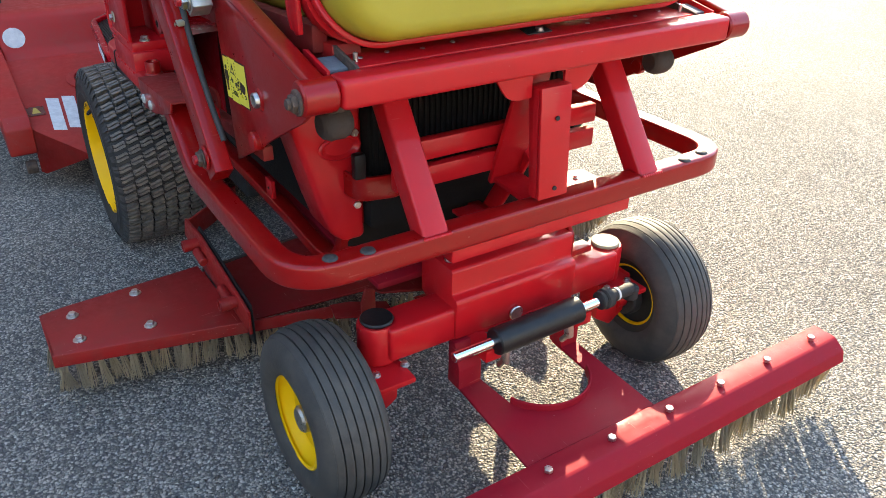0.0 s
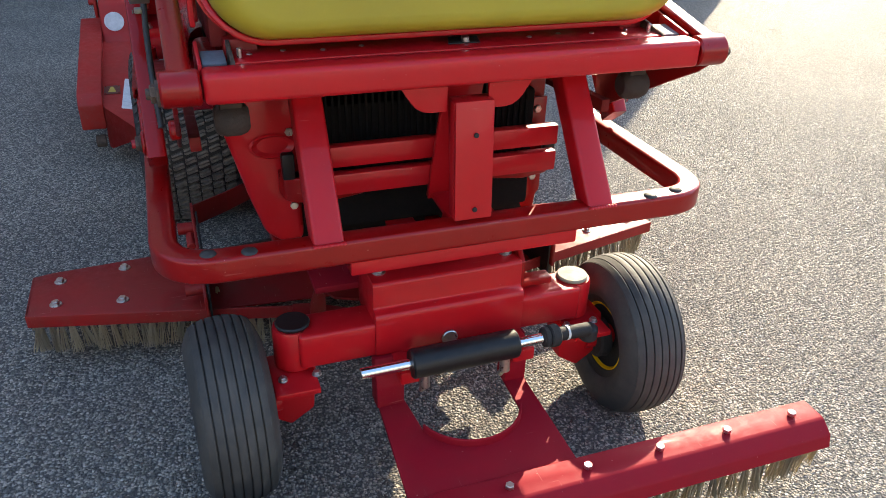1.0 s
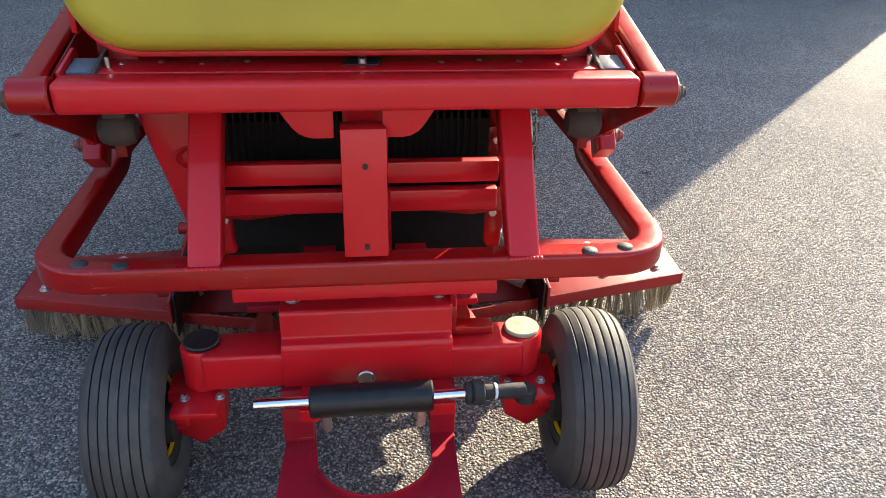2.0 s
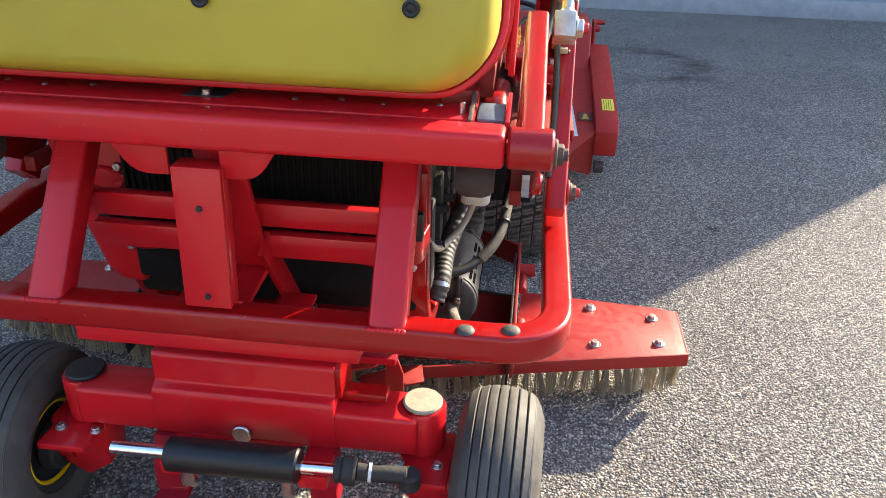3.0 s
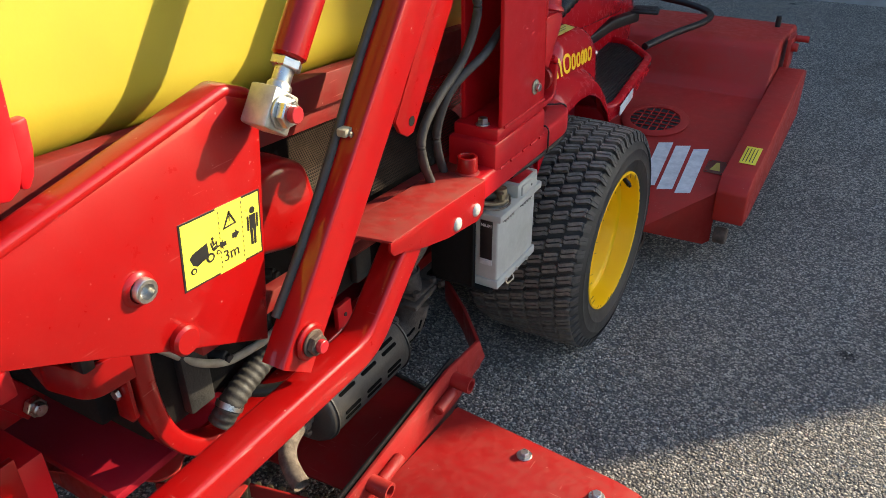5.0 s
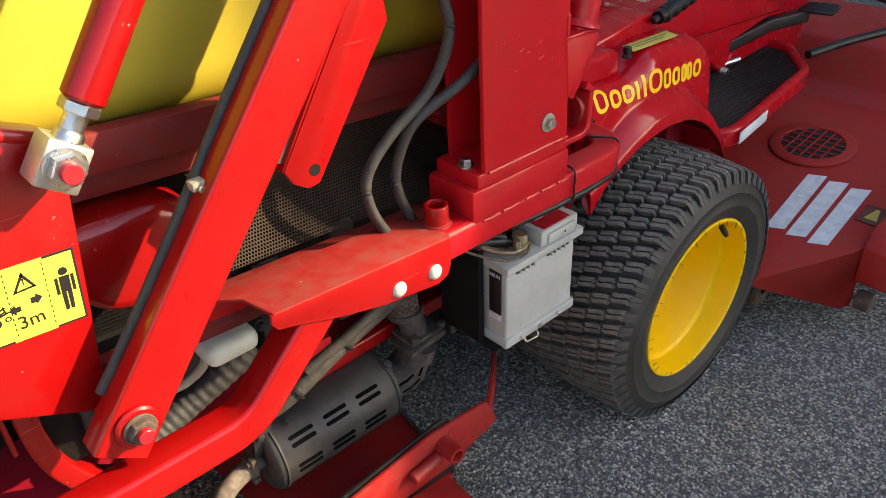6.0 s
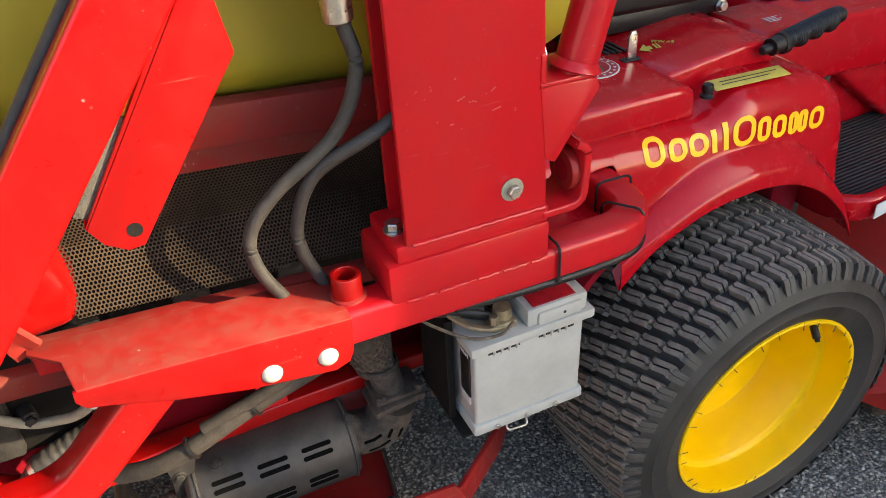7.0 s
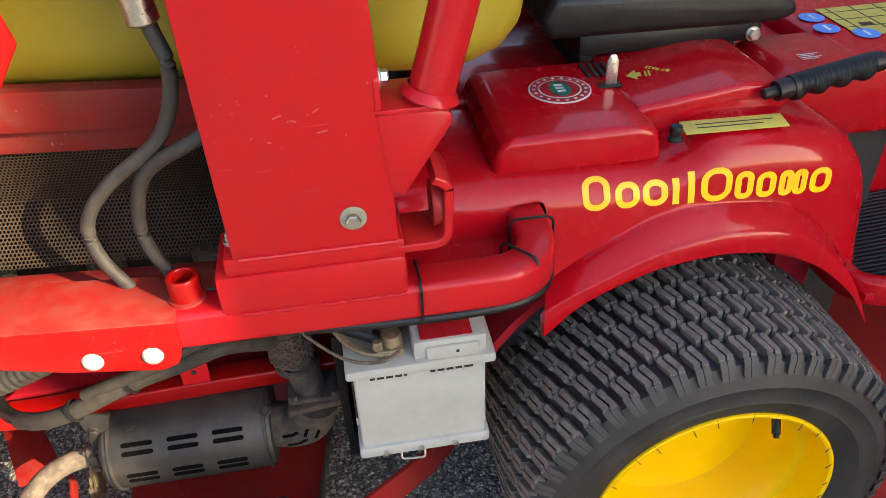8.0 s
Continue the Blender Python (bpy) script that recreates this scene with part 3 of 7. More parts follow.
    for vs_, fs_ in ((verts, faces), (lug_v, lug_f)):
        me = bpy.data.meshes.new("tmp")
        me.from_pydata(vs_, [], fs_)
        q = bmesh.new()
        q.from_mesh(me)
        bpy.data.meshes.remove(me)
        bmesh.ops.recalc_face_normals(q, faces=q.faces[:])
        out.append(q)
    return out


def drive_wheel(side, parent):
    cx, cy, cz, rim = 0.566 * side, 3.036, 0.326, 0.212
    body, blocks, lugs = turf_tyre(cx - 0.033 * side, cy, cz)
    w = part("wheel", body, RUBBER, parent, "black turf tyre carcass")
    tagged(part("tread", blocks, TREAD, w, "dusty wavy tread blocks"), kind="stuff")
    tagged(part("shoulder_tread", lugs, LUG, w), kind="stuff")
    prof = [(0.118, rim - 0.002), (0.130, rim + 0.005), (0.1345, rim + 0.004), (0.136, rim), (0.134, rim - 0.004), (0.122, rim - 0.008), (0.092, rim - 0.011), (0.080, rim - 0.015), (0.076, rim - 0.024), (0.070, rim - 0.029), (0.045, rim - 0.036), (0.034, rim - 0.042), (0.004, rim - 0.050), (-0.016, rim - 0.060), (-0.022, rim - 0.085), (-0.018, rim - 0.120), (-0.014, 0.06), (-0.014, 0.0)]
    q = lathe(prof if side > 0 else [(-a, r) for a, r in prof], (cx, cy, cz), "x", 72)
    part("rim", q, YELLOW_RIM, w, "glossy yellow dished steel rim")
    va = radians(62)
    p = Vector((cx + 0.112 * side, cy + 0.190 * math.cos(va), cz + 0.190 * math.sin(va)))
    e = p + Vector((0.020 * side, -0.016 * math.cos(va), -0.016 * math.sin(va)))
    part("valve", join(rod(p, e, 0.0075, 12, 0.001), rod(e, e + (e - p) * 0.25, 0.005, 10, 0.001)), BLACK, w)
    # moulded lettering ring and short radial vent hairs on the side wall
    for i in range(26):
        a = radians(i * 360 / 26 + 5 * math.sin(i * 3.1))
        u = Vector((0, math.cos(a), math.sin(a)))
        b0 = Vector((cx + 0.134 * side, cy, cz)) + u * (rim + 0.004)
        part("vent_hair", rod(b0, b0 - u * (0.016 + 0.003 * math.sin(i * 1.7)) + Vector((0.004 * side, 0.002 * math.sin(i), 0)), 0.0009, 4), RUBBER, w)


tractor = thing("utility_tractor", (0, 2.9, 0), "red ride-on utility tractor with yellow wheel rims and turf tyres", "tractor")
for sd_ in (1, -1):
    drive_wheel(sd_, tractor)


# ---- tractor: bodywork ----
def curve(pts, y):
    """A smooth curve through (y, value) points."""
    if y <= pts[0][0]:
        return pts[0][1]
    for i in range(len(pts) - 1):
        (a, za), (b, zb) = pts[i], pts[i + 1]
        if y <= b:
            sa = (zb - pts[i - 1][1]) / (b - pts[i - 1][0]) if i else (zb - za) / (b - a)
            sb = (pts[i + 2][1] - za) / (pts[i + 2][0] - a) if i + 2 < len(pts) else (zb - za) / (b - a)
            s, d = (y - a) / (b - a), b - a
            return (2 * s ** 3 - 3 * s * s + 1) * za + (s ** 3 - 2 * s * s + s) * d * sa + (-2 * s ** 3 + 3 * s * s) * zb + (s ** 3 - s * s) * d * sb
    return pts[-1][1]


CREST = [(2.56, 0.888), (2.70, 0.880), (2.85, 0.873), (2.955, 0.871), (3.00, 0.884), (3.045, 0.908), (3.10, 0.912), (3.20, 0.906), (3.26, 0.888), (3.305, 0.845), (3.335, 0.765), (3.352, 0.64)]
SHELL = [(0.20, 0.0), (0.40, 0.0), (0.448, 0.003), (0.468, 0.010), (0.482, 0.022), (0.4915, 0.040), (0.496, 0.060)]
FLARE = [(2.774, 0.699), (2.843, 0.747), (2.93, 0.791), (2.985, 0.807), (3.03, 0.811), (3.078, 0.810), (3.167, 0.795), (3.235, 0.748), (3.290, 0.682), (3.330, 0.61), (3.354, 0.558)]


def shell_x(y, z):
    """How far out the fender's side stands at that place."""
    top = curve(CREST, y) + 0.004
    d = max(0.0, top - z)
    for (xa, da), (xb, db) in zip(SHELL[1:], SHELL[2:]):
        if d <= db:
            return xa + (xb - xa) * (d - da) / (db - da)
    return 0.496 + 0.006 * (d - 0.060) / max(0.02, top - 0.060 - curve(FLARE, y))


def skin(rows, q):
    vs = [[q.verts.new(p) for p in r] for r in rows]
    for r0, r1 in zip(vs, vs[1:]):
        for a in range(len(r0) - 1):
            q.faces.new((r0[a], r0[a + 1], r1[a + 1], r1[a]))


def fender(side):
    """Moulded rear fender: rounded shoulder, body side with a slot for the rail, flared band and skirt over the wheel."""
    q = bmesh.new()
    # the part behind the wheel arch, ending above the rail
    rows = []
    for y in (2.46, 2.52, 2.58, 2.64, 2.69, 2.712, 2.716, 2.724, 2.734, 2.75, 2.764, 2.770, 2.7725, 2.774, 2.780):
        zc = curve(CREST, y) + 0.004
        if y < 2.715:
            zl = 0.782
        else:
            zl = 0.846 - 0.016 * max(0.0, 1 - (y - 2.714) / 0.016) ** 2 - 0.012 * max(0.0, 1 - (2.774 - y) / 0.008) ** 2
        row = [(x - (0.0015 if y > 2.775 else 0), y, zc - d - (0.001 if y > 2.775 else 0)) for x, d in SHELL if zc - d > zl]
        xl = shell_x(y, zl)
        while len(row) < 7:
            row.append((xl, y, zl + 0.001 * (7 - len(row))))
        row += [(shell_x(y, 0.5 * (row[-1][2] + zl)), y, 0.5 * (row[-1][2] + zl)), (xl, y, zl), (xl - 0.012, y, zl + 0.002)]
        rows.append(row)
    skin(rows, q)
    # the arch itself
    n = 8
    crest = smooth_path([(0, y, curve(CREST, y)) for y in (2.774, 2.85, 2.955, 3.00, 3.045, 3.10, 3.20)] + [(0, 3.26, 0.888), (0, 3.305, 0.845), (0, 3.335, 0.765), (0, 3.352, 0.64)], n)
    flare = smooth_path([(0, *p) for p in FLARE], n)
    lip = smooth_path([(0, *p) for p in ((2.766, 0.672), (2.83, 0.709), (2.918, 0.750), (2.97, 0.766), (3.018, 0.775), (3.065, 0.778), (3.161, 0.766), (3.228, 0.727), (3.290, 0.665), (3.330, 0.60), (3.353, 0.553))], n)
    low = smooth_path([(0, *p) for p in ((2.764, 0.618), (2.83, 0.680), (2.918, 0.721), (2.97, 0.734), (3.02, 0.740), (3.069, 0.741), (3.150, 0.727), (3.227, 0.688), (3.295, 0.628), (3.330, 0.580), (3.351, 0.546))], n)
    rows = []
    for c, f, l, b in zip(crest, flare, lip, low):
        zc = c.z + 0.004
        depth = max(zc - f.z, 0.03)
        k = min(1.0, depth / 0.085)
        tuck = max(0.0, (c.y - 3.28) / 0.07) ** 2 * 0.03
        row = []
        for x, d in SHELL:
            s = d * k / depth
            row.append((x - (tuck if x > 0.42 else 0), c.y + (f.y - c.y) * s, zc - d * k))
        zs = row[-1][2]
        ys = row[-1][1]
        for s in (0.33, 0.66, 0.92):
            row.append((0.496 - tuck * (1 - s) + 0.006 * s, ys + (f.y - ys) * s, zs + (f.z - zs) * s))
        for s, out in ((0.0, 0.0), (0.10, 0.007), (0.35, 0.018), (0.65, 0.028), (0.86, 0.034), (0.95, 0.0365), (1.0, 0.0385)):
            p = f.lerp(l, s)
            row.append((0.503 + out, p.y, p.z))
        for s, x in ((0.10, 0.5435), (0.35, 0.5455), (0.75, 0.547), (0.93, 0.5465), (1.0, 0.544)):
            p = l.lerp(b, s)
            row.append((x, p.y, p.z))
        row += [(0.539, b.y, b.z + 0.003), (0.520, b.y, b.z + 0.03)]
        rows.append(row)
    skin(rows, q)
    # thickness of the sheet along the rear edge
    edge_ = [p for p in rows[0] if p[2] < 0.836]
    skin([edge_, [(p[0] - 0.008, p[1] + 0.004, p[2]) for p in edge_]], q)
    bmesh.ops.remove_doubles(q, verts=q.verts[:], dist=0.0004)
    bmesh.ops.recalc_face_normals(q, faces=q.faces[:])
    if sum((f.normal.x for f in q.faces if f.calc_center_median().x > 0.49)) < 0:
        bmesh.ops.reverse_faces(q, faces=q.faces[:])
    return q if side > 0 else mirrored(q)


def wheel_well(side):
    arc = [(3.04 + 0.425 * math.cos(radians(a)), 0.335 + 0.425 * math.sin(radians(a))) for a in range(30, 153, 6)]
    arc += [(3.04 + 0.41 * math.cos(radians(a)), 0.335 + 0.41 * math.sin(radians(a))) for a in range(150, 28, -6)]
    q = join(prism(arc, "x", 0.30, 0.50, 0.0), prism([(2.66, 0.50), (2.66, 0.86), (3.36, 0.86), (3.40, 0.45), (3.0, 0.45)], "x", 0.29, 0.303, 0.0))
    return q if side > 0 else mirrored(q)


for sd_ in (1, -1):
    fe = part("fender", fender(sd_), HOOD, tractor, "glossy crimson moulded rear fender")
    floor_ = box((0.44, 2.50, 0.786), (0.605, 2.735, 0.794), 0.002)
    part("ledge_floor", floor_ if sd_ > 0 else mirrored(floor_), HOOD, fe)
    # dark block standing for the shade inside the rail's slot
    inner = box((0.40, 2.70, 0.50), (0.43, 2.80, 0.87), 0.002)
    part("slot_shade", inner if sd_ > 0 else mirrored(inner), DARKIN, fe)
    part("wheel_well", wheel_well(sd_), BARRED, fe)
    # cover over the transmission beside the seat
    lid = prism([(2.70, 0.868), (2.705, 0.915), (2.725, 0.934), (2.93, 0.934), (2.962, 0.926), (2.972, 0.868)], "x", 0.18, 0.452, 0.014, 4)
    step = prism([(2.90, 0.88), (2.95, 0.934), (3.12, 0.956), (3.19, 0.952), (3.205, 0.90), (3.205, 0.88)], "x", 0.16, 0.392, 0.014, 4)
    cover = join(lid, step)
    part("side_cover", cover if sd_ > 0 else mirrored(cover), HOOD, tractor)
    wing = prism([(3.20, 0.80), (3.20, 0.90), (3.24, 0.935), (4.02, 0.93), (4.02, 0.77), (3.50, 0.800)], "x", 0.15, 0.330, 0.012, 3)
    part("side_panel", wing if sd_ > 0 else mirrored(wing), HOOD, tractor, "crimson body side panel")
    lower = prism([(3.20, 0.56), (3.20, 0.80), (3.50, 0.798), (4.02, 0.768), (4.02, 0.55), (3.5, 0.55)], "x", 0.15, 0.262, 0.008, 2)
    part("lower_panel", lower if sd_ > 0 else mirrored(lower), HOOD, tractor)
    front_ = box((0.255, 3.22, 0.55), (0.44, 3.30, 0.87), 0.01)
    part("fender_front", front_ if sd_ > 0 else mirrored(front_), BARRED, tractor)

part("centre_cover", prism([(2.62, 0.80), (2.62, 0.88), (2.68, 0.898), (3.9, 0.90), (3.9, 0.70)], "x", -0.21, 0.21, 0.012, 3), HOOD, tractor)
# louvres beside the seat: thin dark plates stand for their shaded gaps
for i in range(4):
    part("louvre", box((0.205, 2.908 + i * 0.013, 0.9345), (0.262, 2.915 + i * 0.013, 0.9372), 0.0008), DARKIN, tractor)
part("bypass_lever", prism([(2.925, 0.93), (2.945, 0.93), (2.945, 0.978), (2.940, 0.988), (2.930, 0.988), (2.925, 0.978)], "x", 0.296, 0.301, 0.0015), STEEL, tractor, "bare flat steel lever")
part("slot", box((0.290, 2.914, 0.933), (0.307, 2.952, 0.9362), 0.001), DARKIN, tractor)
part("knob", join(lathe([(0, 0.012), (0.004, 0.012), (0.008, 0.008), (0.016, 0.011), (0.024, 0.009), (0.027, 0)], (0.452, 2.986, 0.905), "z", 16)), BLACK, tractor)

# round badge, yellow plates and small prints, all plain shapes
badge = part("badge", rod((0.296, 2.848, 0.9335), (0.296, 2.848, 0.9355), 0.052, 40), WHITE, tractor, "round maker's badge in white, maroon and green")
part("badge_ring", rod((0.296, 2.848, 0.9352), (0.296, 2.848, 0.9360), 0.0495, 40), DECALR, badge)
part("badge_disc", rod((0.296, 2.848, 0.9358), (0.296, 2.848, 0.9364), 0.036, 40), WHITE, badge)
part("badge_field", rod((0.296, 2.848, 0.9362), (0.296, 2.848, 0.9368), 0.0335, 40), DECALR, badge)
for i in range(18):
    an = radians(20 * i)
    part("badge_tick", rod((0.296 + 0.043 * math.cos(an), 2.848 + 0.043 * math.sin(an), 0.9358), (0.296 + 0.043 * math.cos(an), 2.848 + 0.043 * math.sin(an), 0.9364), 0.0032, 6), WHITE, badge)
q = rod((0, 0, 0.9366), (0, 0, 0.9374), 0.024, 32)
part("badge_centre", moved(moved(q, Matrix.Diagonal((1.2, 0.72, 1, 1))), Matrix.Translation((0.296, 2.848, 0))), DECALG, badge)
for i in range(3):
    part("badge_bar", box((0.281 + 0.0115 * i, 2.841, 0.9373), (0.287 + 0.0115 * i, 2.855, 0.9379), 0), WHITE, badge)
part("yellow_plate", moved(box((-0.017, -0.082, 0), (0.017, 0.082, 0.002), 0.0006), Matrix.Translation((0.446, 3.083, 0.9168)) @ Matrix.Rotation(radians(-3), 4, "Z") @ Matrix.Rotation(radians(8), 4, "Y")), DECALP, tractor, "yellow instruction plate with small print")
for i in range(2):
    part("print_bar", moved(box((-0.006 + 0.009 * i, -0.06, 0.002), (-0.004 + 0.009 * i, 0.065 - 0.02 * i, 0.0025), 0), Matrix.Translation((0.446, 3.083, 0.9168)) @ Matrix.Rotation(radians(-3), 4, "Z") @ Matrix.Rotation(radians(8), 4, "Y")), DECALK, tractor)
arrow = [(0, -0.028), (0.030, 0), (0.012, 0), (0.012, 0.012), (-0.012, 0.012), (-0.012, 0), (-0.030, 0)]
q = prism(arrow, "z", 0, 0.0008, 0)
part("arrow", moved(q, Matrix.Translation((0.282, 2.985, 0.9405)) @ Matrix.Rotation(radians(7.4), 4, "X") @ Matrix.Rotation(radians(-12), 4, "Z") @ Matrix.Scale(0.62, 4)), DECALP, tractor, "yellow printed arrow")
for i in range(2):
    part("arrow_bar", moved(box((-0.010, 0.0, 0), (0.010, 0.0035, 0.0008), 0), Matrix.Translation((0.282, 2.985, 0.9405)) @ Matrix.Rotation(radians(7.4), 4, "X") @ Matrix.Rotation(radians(-12), 4, "Z") @ Matrix.Translation((0, 0.0135 + 0.006 * i, 0))), DECALP, tractor)
letters("bypass_print", "BY PASS", 0.0125, Matrix.Translation((0.276, 3.024, 0.9452)) @ Matrix.Rotation(radians(7.4), 4, "X") @ Matrix.Rotation(radians(222), 4, "Z"), DECALP, tractor)

# plain yellow bars where the product name stands on the fender
def on_fender(y, z):
    """The place on the fender's skin that is met when one looks in and down at the height z of its side."""
    hit, place, normal, _ = FENDER.ray_cast((1.0, y, z + 0.275), (-1, 0, -0.55))
    if normal.x < 0:
        normal = -normal
    return place + normal * 0.0014


bpy.context.view_layer.update()
FENDER = bpy.data.objects["fender"].evaluated_get(bpy.context.evaluated_depsgraph_get())


def name_shape(rings):
    """A thin yellow strip between rows of (y, z) points, laid on the fender's skin."""
    q = bmesh.new()
    skin([[on_fender(y, z) for y, z in r] for r in rings], q)
    bmesh.ops.remove_doubles(q, verts=q.verts[:], dist=0.00005)
    bmesh.ops.recalc_face_normals(q, faces=q.faces[:])
    part("name_shape", q, DECALO, tractor)


def name_bar(y, z0, z1, w=0.0105, lean=0.0):
    zs = [z0 + (z1 - z0) * i / 8 for i in range(9)]
    name_shape([[(y + lean * (z - z0), z) for z in zs], [(y + w / 2 + lean * (z - z0), z) for z in zs], [(y + w + lean * (z - z0), z) for z in zs]])


def base_z(y):
    return 0.825 - 0.045 * (y - 2.84)


def name_link(y0, y1, lo, hi, w=0.0105):
    """A rounded closed link of plain yellow, as wide as one character."""
    cy, zb = (y0 + y1) / 2, base_z((y0 + y1) / 2)
    rows = []
    for k in (0.0, w / 2, w):
        r = rrect(y1 - y0 - 2 * k, hi - lo - 2 * k, max(0.003, min(y1 - y0, hi - lo) * 0.46 - k), 6)
        r = [(cy + a, zb + (lo + hi) / 2 + b) for a, b in r]
        rows.append(r + r[:1])
    name_shape(rows)


for y0, y1, hi in ((2.832, 2.876, 0.060), (2.884, 2.923, 0.046), (2.928, 2.968, 0.046), (3.019, 3.069, 0.060), (3.074, 3.105, 0.050), (3.110, 3.143, 0.046), (3.148, 3.172, 0.046), (3.172, 3.196, 0.046), (3.201, 3.238, 0.046)):
    name_link(y0, y1, 0.0, hi)
for y, lo, hi in ((2.975, 0.0, 0.046), (2.999, 0.0, 0.056)):
    name_bar(y, base_z(y) + lo, base_z(y) + hi)

# seat
seat = part("seat", moved(join(prism([(2.85, 0.985), (2.835, 1.02), (2.86, 1.06), (3.22, 1.045), (3.295, 1.02), (3.31, 0.992), (3.27, 0.978)], "x", -0.235, 0.215, 0.02, 4), box((-0.20, 2.91, 0.940), (0.195, 3.255, 0.99), 0.014)), Matrix.Identity(4)), BLACK, tractor, "black moulded seat pan")
part("seat_bolt", hexbolt((0.195, 3.235, 0.957), (1, 0, 0), 0.011, 0.010, 0.014), STEEL, seat)
part("seat_back", prism([(2.80, 1.05), (2.70, 1.50), (2.76, 1.52), (2.90, 1.06)], "x", -0.22, 0.20, 0.02, 4), BLACK, seat)
part("seat_base", box((-0.17, 2.92, 0.895), (0.17, 3.22, 0.942), 0.006), DARKIN, seat)

# hand grip with finger ridges, on a bent bar
ga, gb = Vector((0.405, 3.168, 0.945)), Vector((0.388, 3.352, 0.970))
gd = (gb - ga)
prof = []
for i in range(141):
    s = i / 140
    r_ = 0.0185 if 0.13 < s < 0.95 else 0.0165
    prof.append((s * gd.length, r_ + (0.0009 * math.sin(s * 30 * 2 * math.pi) if 0.18 < s < 0.90 else 0.0)))
q = lathe([(0, 0)] + prof + [(gd.length, 0)], (0, 0, 0), "z", 24)
moved(q, Matrix.Translation(ga) @ Vector((0, 0, 1)).rotation_difference(gd).to_matrix().to_4x4())
for v in q.verts:
    s = (v.co - ga).dot(gd) / gd.length_squared
    off = v.co - ga - gd * s
    if off.z < 0 and off.length > 0.001 and 0.13 < s < 0.95:
        v.co += off.normalized() * (min(1.0, -off.z / 0.012) * (0.0035 * math.cos((s - 0.17) * 4.6 * 2 * math.pi) + 0.0015))
grip = part("hand_grip", q, BLACK, tractor, "black rubber hand grip with finger waves")
part("grip_bar", rod(ga - gd * 0.12, gb + gd * 0.07, 0.009, 12, 0.002), BLACK, grip)

# decals on the front cowl
cowl_stickers = [(0.16, 3.405, 0.024), (0.10, 3.41, 0.024), (0.20, 3.46, 0.024)]
for x, y, r in cowl_stickers:
    s = part("round_sticker", moved(rod((0, 0, 0), (0, 0, 0.001), r, 28), Matrix.Translation((x, y, 0.9375))), DECALB, tractor, "round blue notice sticker")
    part("sticker_print", box((x - 0.012, y - 0.003, 0.9386), (x + 0.012, y + 0.003, 0.9392), 0), WHITE, s)
part("yellow_sticker", box((0.06, 3.44, 0.9372), (0.21, 3.66, 0.9380), 0), DECALP, tractor, "yellow notice sticker with printed boxes")
for i in range(4):
    part("sticker_line", box((0.06, 3.46 + 0.05 * i, 0.9382), (0.21, 3.4625 + 0.05 * i, 0.9386), 0), DECALK, tractor)
for i in range(3):
    part("sticker_line", box((0.085 + 0.04 * i, 3.44, 0.9382), (0.087 + 0.04 * i, 3.66, 0.9386), 0), DECALK, tractor)
part("sticker_bar", box((0.15, 3.475, 0.9382), (0.165, 3.50, 0.9387), 0), DECALK, tractor)
for i in range(4):
    part("print_line", box((0.262 + 0.007 * i, 3.285, 0.9375), (0.264 + 0.007 * i, 3.325 - 0.01 * (i % 2), 0.9380), 0), WHITE, tractor)
part("cowl", prism([(3.36, 0.89), (3.38, 0.935), (4.0, 0.935), (4.08, 1.05), (4.25, 1.10), (4.25, 0.5), (3.9, 0.5)], "x", -0.30, 0.30, 0.012, 3), HOOD, tractor, "crimson front cowl")

# foot rests with black ribbed mats
for sd_ in (1, -1):
    fp = sweep(fillet([(0.25, 3.33, 0.600), (0.545, 3.33, 0.600), (0.500, 3.86, 0.635), (0.36, 4.02, 0.64), (0.25, 4.02, 0.64)], 0.09, 8), rrect(0.030, 0.055, 0.010), (0, 0, 1))
    plate = prism([(0.25, 3.34), (0.54, 3.34), (0.50, 3.82), (0.44, 3.95), (0.36, 4.01), (0.25, 4.01)], "z", 0, 0.016, 0.003)
    for v in plate.verts:
        v.co.z += 0.592 + 0.065 * (v.co.y - 3.37)
    o = join(fp, plate)
    rest = part("foot_rest", o if sd_ > 0 else mirrored(o), HOOD, tractor)
    sheet = prism([(0.262, 3.345), (0.528, 3.345), (0.49, 3.82), (0.43, 3.94), (0.36, 3.99), (0.262, 3.99)], "z", 0, 0.004, 0.001)
    for v in sheet.verts:
        v.co.z += 0.607 + 0.065 * (v.co.y - 3.37)
    mat_ = part("ribbed_mat", sheet if sd_ > 0 else mirrored(sheet), BLACK, rest, "black ribbed rubber mat")
    for i in range(24):
        x0 = 0.266 + i * 0.0108
        y1 = 3.985 - max(0, (x0 - 0.35)) * 0.95
        r_ = box((x0, 3.350, 0), (x0 + 0.0065, y1, 0.008), 0.0015, 1)
        for v in r_.verts:
            v.co.z += 0.608 + 0.065 * (v.co.y - 3.37)
        part("mat_rib", r_ if sd_ > 0 else mirrored(r_), BLACK, mat_)
    t = moved(box((-0.001, -0.085, -0.017), (0.0015, 0.085, 0.017), 0.0005), Matrix.Translation((0.553, 3.468, 0.610)) @ Matrix.Rotation(radians(5), 4, "Z") @ Matrix.Rotation(radians(3.5), 4, "X"))
    part("reflector_strip", t if sd_ > 0 else mirrored(t), WHITE, rest, "white reflective strip")
pedal = part("pedal_arm", sweep(fillet([(0.275, 3.715, 0.665), (0.280, 3.745, 0.705), (0.310, 3.95, 0.735), (0.350, 4.12, 0.735)], 0.04), rrect(0.038, 0.040, 0.006)), BLACK, tractor, "black pedal lever")
